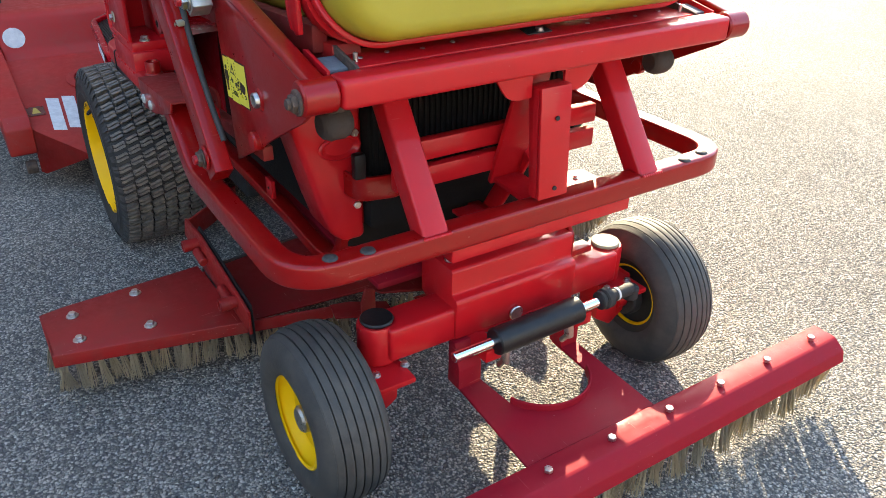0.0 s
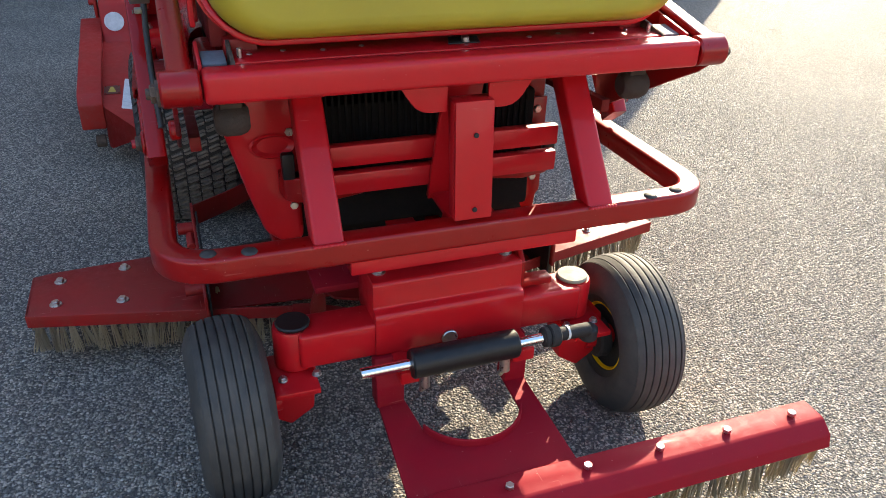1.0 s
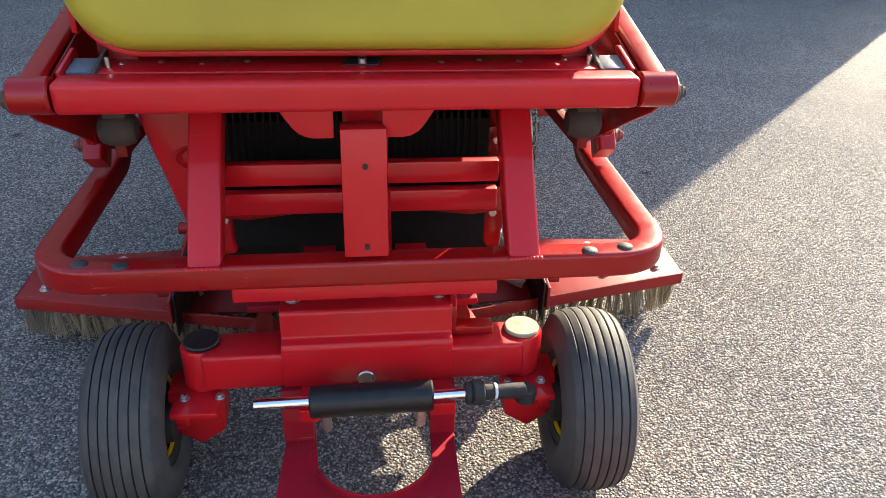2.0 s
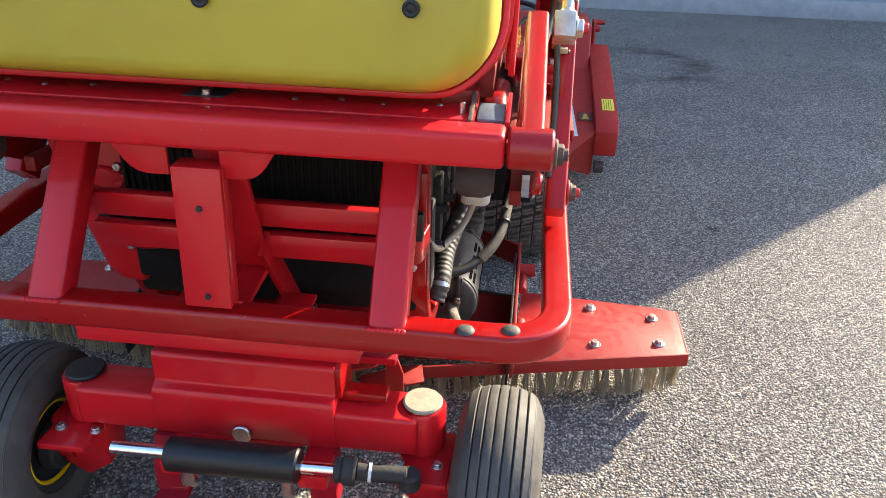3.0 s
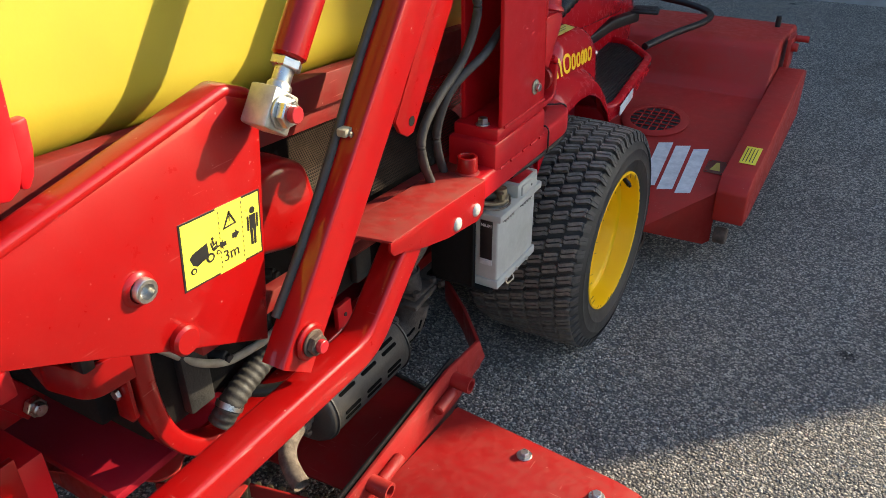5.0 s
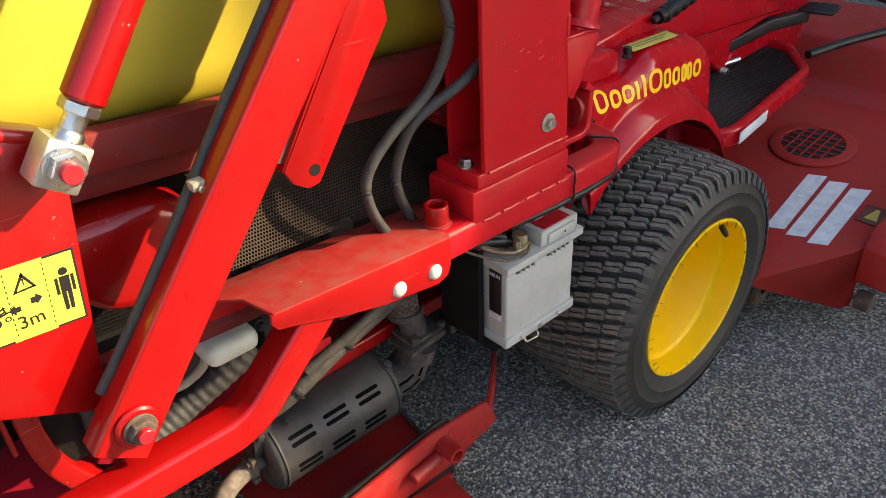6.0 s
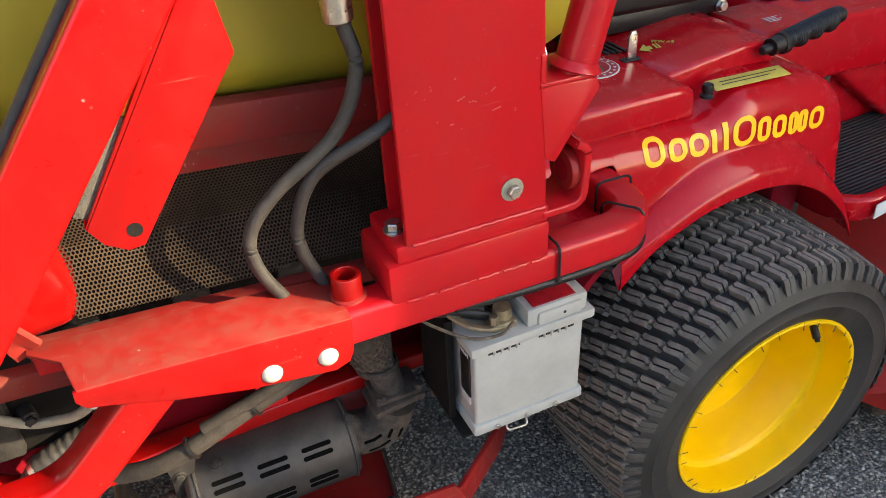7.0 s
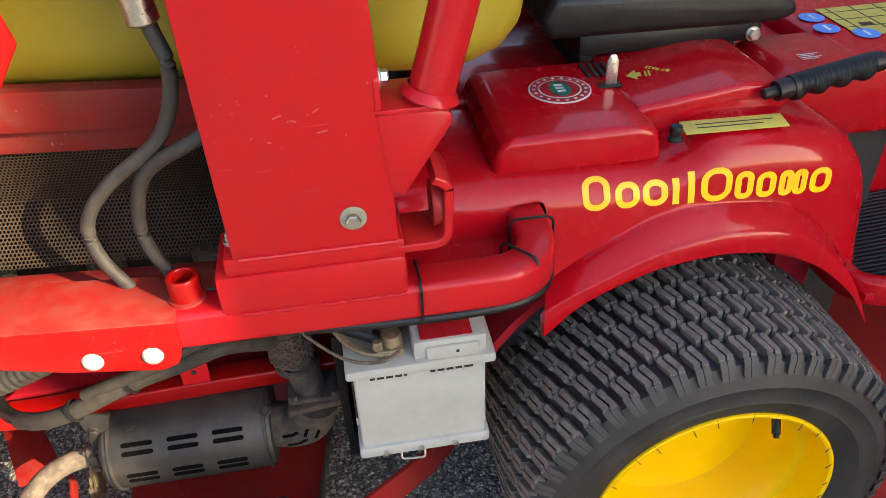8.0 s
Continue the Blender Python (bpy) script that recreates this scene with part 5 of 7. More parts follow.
# flat-bar loop guarding the engine
for sd_ in (1, -1):
    f_ = (lambda q: q) if sd_ > 0 else mirrored
    lp = smooth_path([(0.330, 1.632, 0.905), (0.330, 1.630, 0.75), (0.330, 1.628, 0.62), (0.330, 1.645, 0.525), (0.330, 1.690, 0.452), (0.330, 1.765, 0.412), (0.330, 1.86, 0.406), (0.330, 2.02, 0.418), (0.330, 2.30, 0.428), (0.330, 2.72, 0.432)], 8)
    part("guard_loop", f_(sweep(lp, rrect(0.036, 0.046, 0.005), (1, 0, 0))), ARM, tractor, "bent red flat-bar guard")
    part("guard_plate", f_(prism([(0.303, 0.865), (0.350, 0.865), (0.350, 0.60), (0.338, 0.585), (0.303, 0.585)], "y", 1.592, 1.600, 0.002)), ARM, tractor)
    for z in (0.835, 0.645):
        part("guard_bolt", f_(hexbolt((0.322, 1.592, z), (0, -1, 0), 0.0105, 0.008)), STEEL, tractor)
    cb = sweep(fillet([(0.16, 1.545, 0.708), (0.255, 1.520, 0.708), (0.342, 1.535, 0.710), (0.352, 1.608, 0.712)], 0.04), rrect(0.010, 0.062, 0.003))
    part("cross_strap", f_(cb), ARM, tractor)
    part("latch_block", f_(box((0.322, 1.528, 0.738), (0.352, 1.552, 0.802), 0.005)), BLACK, tractor)

# ---- battery ----
battery = thing("battery", (0.505, 2.555, 0.45), "grey vehicle battery with a red top label, hung beside the tyre", "battery")
part("case", box((0.425, 2.452, 0.462), (0.588, 2.660, 0.642), 0.006, 3), GREYBAT, battery)
part("case_foot", box((0.418, 2.447, 0.448), (0.594, 2.665, 0.472), 0.005), GREYBAT, battery)
lid_ = part("lid", box((0.416, 2.442, 0.636), (0.600, 2.674, 0.655), 0.004), GREYBAT, battery)
part("lid_block", box((0.430, 2.548, 0.6535), (0.592, 2.662, 0.690), 0.005), GREYBAT, lid_)
part("lid_step", box((0.470, 2.566, 0.654), (0.597, 2.650, 0.680), 0.005), GREYBAT, lid_)
part("vent_hole", rod((0.5965, 2.615, 0.668), (0.5978, 2.615, 0.668), 0.0028, 10), DARKIN, lid_)
for ya, yb in ((2.478, 2.536), (2.572, 2.640)):
    part("lid_groove", box((0.5875, ya, 0.622), (0.5892, yb, 0.634), 0.0005, 1), DARKIN, lid_)
    for i in range(4):
        part("lid_rib", box((0.588, ya + 0.008 + 0.014 * i, 0.621), (0.5935, ya + 0.011 + 0.014 * i, 0.637), 0.0005, 1), GREYBAT, lid_)
lab_ = part("top_label", box((0.490, 2.560, 0.6905), (0.588, 2.640, 0.6922), 0.0005), DECALR, battery, "red paper label")
for i in range(3):
    part("label_print", box((0.500 + 0.024 * i, 2.572, 0.6924), (0.506 + 0.024 * i, 2.615 - 0.01 * i, 0.6928), 0), WHITE, lab_)
part("side_label", box((0.543, 2.4485, 0.528), (0.575, 2.4516, 0.632), 0.0005), DECALK, battery, "black side label with white print")
letters("label_word", "NIUM", 0.0115, Matrix.Translation((0.559, 2.448, 0.620)) @ Matrix.Rotation(radians(90), 4, "X"), WHITE, battery)
part("label_strip", box((0.543, 2.4480, 0.512), (0.575, 2.4512, 0.527), 0.0003), WHITE, battery)
clamp_ = part("terminal_clamp", join(box((0.535, 2.490, 0.655), (0.582, 2.536, 0.672), 0.006), lathe([(0, 0.017), (0.020, 0.015), (0.022, 0.0)], (0.560, 2.518, 0.670), "z", 20)), BRASS, battery, "dull brass terminal clamp")
part("clamp_bolt", hexbolt((0.574, 2.496, 0.670), (0, 0, 1), 0.008, 0.016), BRASS, clamp_)
part("clamp_bolt", hexbolt((0.545, 2.494, 0.670), (0, 0, 1), 0.007, 0.010), BRASS, clamp_)
part("battery_cable", tube(smooth_path([(0.550, 2.500, 0.672), (0.535, 2.455, 0.686), (0.515, 2.41, 0.692), (0.46, 2.37, 0.71)]), 0.011, 12), BLACK, battery)
part("cable_lead", tube(smooth_path([(0.580, 2.528, 0.668), (0.592, 2.50, 0.662), (0.585, 2.45, 0.668), (0.555, 2.40, 0.69), (0.53, 2.37, 0.71)]), 0.0026, 8), TANRUST, battery)
part("clamp_arm", sweep(smooth_path([(0.578, 2.512, 0.664), (0.574, 2.480, 0.668), (0.556, 2.452, 0.676), (0.530, 2.432, 0.688)]), rrect(0.012, 0.007, 0.002)), BRASS, clamp_)
part("ground_cable", tube(smooth_path([(0.545, 2.492, 0.684), (0.520, 2.448, 0.700), (0.480, 2.415, 0.706), (0.44, 2.36, 0.735)]), 0.0085, 12), BLACK, battery)
part("cable_sleeve", rod((0.532, 2.470, 0.688), (0.512, 2.438, 0.698), 0.0125, 14, 0.002), HOSE, battery)
part("terminal_boot", box((0.49, 2.505, 0.655), (0.53, 2.545, 0.700), 0.012, 3), BLACK, battery)
for i in range(3):
    part("foot_bolt", hexbolt((0.594, 2.49 + 0.058 * i, 0.460), (1, 0, 0), 0.005, 0.004), STEEL, battery)
part("hook", tube(fillet([(0.575, 2.515, 0.452), (0.588, 2.515, 0.428), (0.588, 2.555, 0.424), (0.575, 2.555, 0.452)], 0.006), 0.002, 8), STEEL, battery)
part("tray", join(box((0.40, 2.43, 0.442), (0.58, 2.50, 0.449), 0.001), box((0.415, 2.430, 0.449), (0.533, 2.436, 0.672), 0.002), box((0.530, 2.426, 0.449), (0.536, 2.440, 0.672), 0.001)), FINS, battery)

# ---- yellow hopper ----
hopper = thing("grass_hopper", (0, 2.0, 1.09), "large yellow plastic collecting hopper strapped in red steel bands", "hopper")
TILT = Matrix.Translation((0, 1.40, 1.112)) @ Matrix.Rotation(radians(-3.6), 4, "X")


def hopper_shell(inset=0.0, y0=-0.145, y1=1.355, top=0.56, n=9):
    """A rounded block with a softly bulged end, in the tilted frame of the hopper."""
    q = bmesh.new()
    hw, r = 0.492 - inset, 0.115
    h = top - 2 * inset

    def section(slim):
        return [(x, z + h / 2 + inset) for x, z in rrect(2 * (hw - 0.027 * slim), h, r - 0.030 * slim, n)]
    stations = [(y0, 0.905), (y0 + 0.003, 0.935), (y0 + 0.011, 0.960), (y0 + 0.026, 0.982), (y0 + 0.05, 0.995), (y0 + 0.09, 1.0), (y0 + 0.15, 1.0), (y0 + 0.22, 1.0), (y0 + 0.30, 1.0), (y1 - 0.14, 1.0), (y1 - 0.08, 0.985), (y1 - 0.035, 0.95), (y1 - 0.010, 0.90), (y1, 0.82)]
    rings = []
    for y, k in stations:
        d = (1 - k) * 0.45
        sect = section(min(1.0, max(0.0, (y - y0 - 0.09) / 0.21)))
        rings.append([q.verts.new((x * (1 - d / 0.495), y, h / 2 + (z - h / 2) * (1 - d / (h / 2)))) for x, z in sect])
    m = len(sect)
    for r0, r1 in zip(rings, rings[1:]):
        for j in range(m):
            q.faces.new((r0[j], r0[(j + 1) % m], r1[(j + 1) % m], r1[j]))
    q.faces.new(rings[0]), q.faces.new(rings[-1])
    bmesh.ops.recalc_face_normals(q, faces=q.faces[:])
    return moved(q, TILT)


part("tank", hopper_shell(), TANKM, hopper, "translucent yellow moulded tank")
ring_ = [(x, 0.0, z + 0.28) for x, z in rrect(1.008, 0.578, 0.122, 9)]
ring_.append(ring_[0])
low_ = [(0.4985, 0.300)] + [(x, z + 0.28) for x, z in rrect(0.997, 0.573, 0.120, 9) if z < -0.15] + [(-0.4985, 0.300)]
low_ = sorted([p for p in low_ if p[0] > 0], key=lambda p: -p[1] + p[0] * -0.001) + sorted([p for p in low_ if p[0] < 0], key=lambda p: p[1] + p[0] * -0.001)
rim_ = [(x, -0.068 + 0.066 * min(1.0, max(0.0, (z - 0.0) / 0.16)), z) for x, z in low_]
part("tray_rim", moved(sweep(rim_, rrect(0.012, 0.020, 0.003), (0, 1, 0), True), TILT), RED, hopper, "red rim hugging the tank bottom")
part("rear_band", moved(sweep([(x, 0.020, z) for x, _, z in ring_], [(-0.006, -0.040), (0.004, -0.040), (0.004, 0.003), (-0.006, 0.003)], (0, 1, 0), False), TILT), RED, hopper, "red steel band round the hopper")
for sd_ in (1, -1):
    f_ = (lambda q: q) if sd_ > 0 else mirrored
    part("band_strip", f_(moved(prism([(0.002, 0.016), (0.002, 0.56), (0.042, 0.56), (0.042, 0.045), (0.034, 0.022), (0.020, 0.012)], "x", 0.507, 0.518, 0.003), TILT)), RED, hopper)
    part("band_tab", f_(moved(prism([(0.036, 0.020), (0.038, 0.095), (0.060, 0.097), (0.060, 0.060), (0.054, 0.032), (0.046, 0.018)], "x", 0.500, 0.517, 0.004), TILT)), RED, hopper)
    part("band_boss", f_(moved(join(rod((0.516, 0.026, 0.196), (0.530, 0.026, 0.196), 0.012, 16, 0.003), prism([(0.000, 0.188), (0.010, 0.176), (0.036, 0.176), (0.050, 0.190), (0.048, 0.208), (0.034, 0.212), (0.016, 0.218), (0.002, 0.206)], "x", 0.514, 0.523, 0.003), rod((0.522, 0.006, 0.190), (0.526, 0.006, 0.190), 0.0045, 10)), TILT)), RED, hopper)
    part("under_rail", f_(moved(prism([(-0.02, -0.006), (0.95, -0.006), (0.95, -0.05), (-0.02, -0.05)], "x", 0.40, 0.462, 0.003), TILT)), DUSTY, hopper)
for x in (0.367, 0.053, -0.26):
    part("plug", join(lathe([(0, 0.013), (-0.004, 0.013), (-0.005, 0.010), (-0.0035, 0.006), (-0.006, 0)], (x, 1.2565, 1.257), "y", 20)), BLACK, hopper, "black screw plug")

# ---- rear tilting frame ----
frame_ = thing("rear_lift_frame", (0, 1.4, 0.62), "red welded steel lift frame carrying the hopper", "frame")
part("top_beam", box((-0.515, 1.228, 1.028), (0.515, 1.290, 1.086), 0.011, 3), RED, frame_)
part("beam_ledge", box((-0.452, 1.292, 1.078), (0.462, 1.405, 1.086), 0.002), RED, frame_)
part("beam_ledge_back", box((-0.44, 1.38, 1.040), (0.45, 1.39, 1.078), 0.002), RED, frame_)
for i, x in enumerate((-0.42, -0.355, -0.28, -0.20, 0.16, 0.235, 0.31, 0.40)):
    part("screw", dome((x, 1.345 + 0.012 * (i % 2), 1.086), (0, 0, 1), 0.006, 0.003, 12), STEEL, frame_)
part("catch", join(moved(box((-0.008, -0.03, -0.003), (0.008, 0.03, 0.003), 0.002), Matrix.Translation((0.012, 1.350, 1.103)) @ Matrix.Rotation(radians(38), 4, "X")), rod((0.012, 1.335, 1.085), (0.012, 1.335, 1.098), 0.008, 12, 0.001)), STEEL, frame_, "small bare steel catch")
part("catch_slot", prism([(-0.028, 1.325), (0.040, 1.325), (0.052, 1.375), (-0.012, 1.375)], "z", 1.0862, 1.0882, 0.0), DARKIN, frame_)
for sd_ in (1, -1):
    f_ = (lambda q: q) if sd_ > 0 else mirrored
    part("stop_block", f_(moved(box((-0.022, -0.030, -0.004), (0.022, 0.030, 0.004), 0.002), Matrix.Translation((0.487, 1.336, 1.084)) @ Matrix.Rotation(radians(9), 4, "X"))), BLUEGREY, frame_, "pale blue-grey plastic stop plate")
    for xa in (0.452, 0.511):
        part("stop_cheek", f_(prism([(1.285, 1.06), (1.392, 1.06), (1.392, 1.104), (1.380, 1.107), (1.285, 1.088)], "x", xa, xa + 0.007, 0.001)), RED if xa > 0.5 else RUST, frame_)
    part("pin", f_(join(rod((0.440, 1.325, 1.07), (0.440, 1.325, 1.104), 0.005, 12, 0.001))), STEEL, frame_)
    up = sweep([(0.3175 + 0.0105 * sd_, 1.262, 0.700), (0.3135 + 0.0105 * sd_, 1.478, 1.000)], rrect(0.066, 0.056, 0.008), (0, 1, 0))
    part("upright", f_(up), RED, frame_)
    part("foot_weld", f_(join(*[dome((0.288 + 0.0105 * sd_ + 0.0075 * i, 1.233, 0.716), (0, -0.3, 1), 0.006, 0.004, 8) for i in range(9)])), RED, frame_)
    part("hanger", f_(prism([(0.045, 1.03), (0.152, 1.03), (0.122, 0.985), (0.112, 0.974), (0.098, 0.966), (0.082, 0.963), (0.045, 0.963)], "y", 1.275, 1.284, 0.002)), RED, frame_)
    part("under_clamp", f_(join(lathe([(0, 0), (0, 0.022), (0.006, 0.029), (0.020, 0.034), (0.048, 0.034), (0.062, 0.029), (0.068, 0.022), (0.068, 0)], (0.428, 1.388, 0.948), "x", 26), box((0.440, 1.368, 0.965), (0.485, 1.408, 1.035), 0.008))), BUSHM, frame_, "dirty rubber bush")
    # ring tube
ring_path = fillet([(0.628, 2.004, 0.829), (0.628, 1.862, 0.690), (0.628, 1.262, 0.690), (-0.628, 1.262, 0.690), (-0.628, 1.862, 0.690), (-0.628, 2.004, 0.829)], 0.11, 10)
part("bumper_ring", sweep(ring_path, rrect(0.056, 0.056, 0.009), (0, 0, 1)), ARM, frame_, "bent red square-tube bumper")
for x in (0.466, 0.545, -0.466, -0.545):
    part("plug", dome((x, 1.252 + (0.012 if abs(x) > 0.5 else 0), 0.7175), (0, 0, 1), 0.017, 0.007), HOSE, frame_, "black rubber plug")
part("lower_plate", join(box((-0.262, 1.246, 0.626), (0.276, 1.284, 0.661), 0.004), box((-0.13, 1.28, 0.632), (-0.06, 1.45, 0.642), 0.002), box((0.075, 1.28, 0.632), (0.145, 1.45, 0.642), 0.002)), RED, frame_)
post = part("centre_post", prism([(1.238, 0.728), (1.256, 0.984), (1.266, 0.984), (1.248, 0.728)], "x", -0.034, 0.052, 0.003), RED, frame_)
for xa in (0.045, -0.0335):
    part("post_cheek", prism([(1.250, 0.729), (1.268, 0.983), (1.302, 0.983), (1.276, 0.729)], "x", xa, xa + 0.0065, 0.001), RED, post)
part("post_cap", prism([(1.2565, 0.979), (1.302, 0.979), (1.302, 0.987), (1.2565, 0.987)], "x", -0.034, 0.052, 0.003), RED, post)
for y, z in ((1.2480, 0.916), (1.2370, 0.751)):
    part("post_hole", rod((0.011, y - 0.0012, z), (0.011, y + 0.002, z), 0.0055, 12), DARKIN, frame_)
part("brace", prism([(1.322, 1.03), (1.336, 1.03), (1.444, 0.700), (1.430, 0.694)], "x", -0.030, 0.058, 0.003), RED, frame_)
part("brace_foot", prism([(1.275, 0.712), (1.275, 0.724), (1.300, 0.705), (1.440, 0.714), (1.440, 0.700), (1.30, 0.690)], "x", -0.022, 0.056, 0.002), RED, frame_)
part("pin_link", join(sweep([(0.058, 1.405, 0.775), (0.066, 1.575, 0.515)], rrect(0.012, 0.055, 0.003), (0, 0.6, 0.8)), box((0.02, 1.50, 0.50), (0.06, 1.60, 0.56), 0.005)), RED, frame_)
part("link_pin", join(rod((0.060, 1.566, 0.528), (0.105, 1.566, 0.528), 0.014, 18, 0.003), rod((0.074, 1.566, 0.528), (0.092, 1.566, 0.528), 0.020, 6, 0.002)), STEEL, frame_, "bright steel pin and nut")
part("cross_bar", box((-0.30, 1.425, 0.800), (0.30, 1.455, 0.850), 0.005), RED, frame_)
part("cross_bar", box((-0.30, 1.425, 0.733), (0.30, 1.455, 0.784), 0.005), RED, frame_)
# ---- side plates, lift arms and links ----
for sd_ in (1, -1):
    f_ = (lambda q: q) if sd_ > 0 else mirrored
    link = thing("lift_linkage", (0.6 * sd_, 1.7, 0.78), "bright red lift arm with gusset plate and threaded link", "linkage", "lift linkages")
    outer = [(1.245, 1.066), (1.262, 1.078), (1.70, 1.172), (1.732, 1.160), (1.750, 1.136), (1.704, 0.777), (1.55, 0.858), (1.388, 0.947), (1.29, 0.998), (1.248, 1.030)]
    part("gusset_plate", f_(prism(outer, "x", 0.562, 0.571, 0.003)), ARM, link)
    lip = sweep(fillet([(0.552, 1.262, 1.080), (0.552, 1.695, 1.174), (0.552, 1.735, 1.157), (0.552, 1.748, 1.135)], 0.02), rrect(0.042, 0.018, 0.008), (0, -0.2, 1))
    part("plate_lip", f_(lip), ARM, link)
    part("inner_plate", f_(prism([(1.262, 1.07), (1.69, 1.165), (1.70, 0.90), (1.45, 0.98)], "x", 0.528, 0.535, 0.002)), ARM, link)
    part("pivot_boss", f_(rod((0.518, 1.259, 1.056), (0.588, 1.259, 1.056), 0.033, 26, 0.004)), ARM, link)
    part("pivot_bolt", f_(join(rod((0.586, 1.259, 1.050), (0.594, 1.259, 1.050), 0.024, 22, 0.002), rod((0.592, 1.259, 1.050), (0.604, 1.259, 1.050), 0.017, 6, 0.002))), RUST, link, "worn pivot bolt and nut")
    part("bolt_end", f_(rod((0.603, 1.259, 1.050), (0.611, 1.259, 1.050), 0.010, 14, 0.001)), RUST, link)
    part("tube_boss", f_(lathe([(0, 0.017), (0.013, 0.0165), (0.015, 0.015), (0.015, 0.0105), (0.004, 0.010), (0.004, 0)], (0.570, 1.510, 0.980), "x", 24)), STEEL, link, "bright steel tube boss")
    part("boss_weld", f_(lathe([(0, 0.025), (0.004, 0.022), (0.006, 0.017)], (0.570, 1.508, 0.980), "x", 22)), ARM, link)
    part("round_lug", f_(rod((0.560, 1.553, 0.876), (0.584, 1.553, 0.876), 0.022, 24, 0.004)), ARM, link)
    # warning sign with plain figures
    S = [(1.581, 1.033), (1.727, 1.024), (1.718, 0.927), (1.572, 0.937)]

    def on_sign(u, v):
        a = [S[0][i] + (S[1][i] - S[0][i]) * u for i in (0, 1)]
        b = [S[3][i] + (S[2][i] - S[3][i]) * u for i in (0, 1)]
        return (a[0] + (b[0] - a[0]) * v, a[1] + (b[1] - a[1]) * v)

    def sign_poly(uv, d0, d1):
        return f_(prism([on_sign(*p) for p in uv], "x", d0, d1, 0.0))
    sign = part("warning_sign", sign_poly([(0, 0), (1, 0), (1, 1), (0, 1)], 0.5708, 0.5718), DECALK, link, "yellow warning sign with a black border")
    part("sign_face", sign_poly([(0.02, 0.03), (0.43, 0.03), (0.43, 0.0), (0.76, 0.0), (0.76, 0.03), (0.98, 0.03), (0.98, 0.97), (0.76, 0.97), (0.76, 1.0), (0.43, 1.0), (0.43, 0.97), (0.02, 0.97)], 0.5716, 0.5722), DECALY, sign)
    marks = [[(0.085, 0.545), (0.12, 0.49), (0.30, 0.425), (0.31, 0.63), (0.17, 0.70), (0.12, 0.66)]]
    # small tractor: seat, driver, bonnet
    marks += [[(0.335, 0.46), (0.35, 0.455), (0.37, 0.545), (0.41, 0.53), (0.41, 0.55), (0.355, 0.575)], [(0.355, 0.44), (0.375, 0.43), (0.385, 0.49), (0.42, 0.475), (0.422, 0.495), (0.372, 0.52)], [(0.40, 0.47), (0.412, 0.465), (0.425, 0.56), (0.413, 0.565)], [(0.36, 0.575), (0.44, 0.545), (0.445, 0.565), (0.37, 0.60)]]
    marks += [[(0.44, 0.56), (0.49, 0.49), (0.49, 0.53), (0.53, 0.53), (0.53, 0.60), (0.49, 0.60), (0.49, 0.64)], [(0.70, 0.50), (0.65, 0.43), (0.65, 0.47), (0.61, 0.47), (0.61, 0.55), (0.65, 0.55), (0.65, 0.58)]]
    # standing figure: trunk, arms and legs as plain bars
    marks += [[(0.845, 0.33), (0.925, 0.33), (0.925, 0.55), (0.845, 0.55)], [(0.81, 0.34), (0.835, 0.33), (0.835, 0.56), (0.81, 0.56)], [(0.935, 0.33), (0.96, 0.34), (0.96, 0.56), (0.935, 0.56)], [(0.845, 0.55), (0.880, 0.55), (0.880, 0.80), (0.850, 0.80)], [(0.890, 0.55), (0.925, 0.55), (0.920, 0.80), (0.890, 0.80)]]
    marks += [[(0.455, 0.06 + 0.075 * i), (0.463, 0.06 + 0.075 * i), (0.463, 0.095 + 0.075 * i), (0.455, 0.095 + 0.075 * i)] for i in range(12)]
    marks += [[(0.745, 0.06 + 0.075 * i), (0.753, 0.06 + 0.075 * i), (0.753, 0.095 + 0.075 * i), (0.745, 0.095 + 0.075 * i)] for i in range(12)]
    marks += [[(0.50, 0.36), (0.59, 0.11), (0.605, 0.13), (0.525, 0.35)], [(0.68, 0.34), (0.59, 0.11), (0.575, 0.14), (0.655, 0.335)], [(0.50, 0.36), (0.68, 0.34), (0.67, 0.315), (0.515, 0.335)], [(0.583, 0.19), (0.597, 0.19), (0.594, 0.27), (0.588, 0.27)]]
    for mk in marks:
        part("pictogram", sign_poly(mk, 0.5722, 0.5727), DECALK, sign)
    for u, v, r in ((0.12, 0.745, 0.034), (0.325, 0.665, 0.050), (0.425, 0.645, 0.024), (0.365, 0.405, 0.016), (0.885, 0.265, 0.036)):
        for k, hi, mat in ((1.0, 0.5730, DECALK), (0.55, 0.5733, DECALY))[:1 if v < 0.5 else 2]:
            disc_ = [(u + r * k * math.cos(a * 0.5236), v + r * 1.45 * k * math.sin(a * 0.5236)) for a in range(12)]
            part("wheel_mark", sign_poly(disc_, 0.5722, hi), mat, sign)
    p3 = on_sign(0.585, 0.76)
    rot = Matrix(((0, 0, sd_, 0), (sd_, 0, 0, 0), (0, 1, 0, 0), (0, 0, 0, 1)))
    letters("distance", "3m", 0.024, Matrix.Translation((0.5727 * sd_, p3[0], p3[1])) @ rot, DECALK, sign, 0.0003)
    # lift arm
    d = Vector((0, 0.612, 0.791))
    b0 = Vector((0.620, 1.715, 0.793))
    part("lift_arm", f_(sweep([b0 - d * 0.048, b0 + d * 0.95], rrect(0.076, 0.044, 0.006), (1, 0, 0))), ARM, link, "bright red square-tube lift arm")
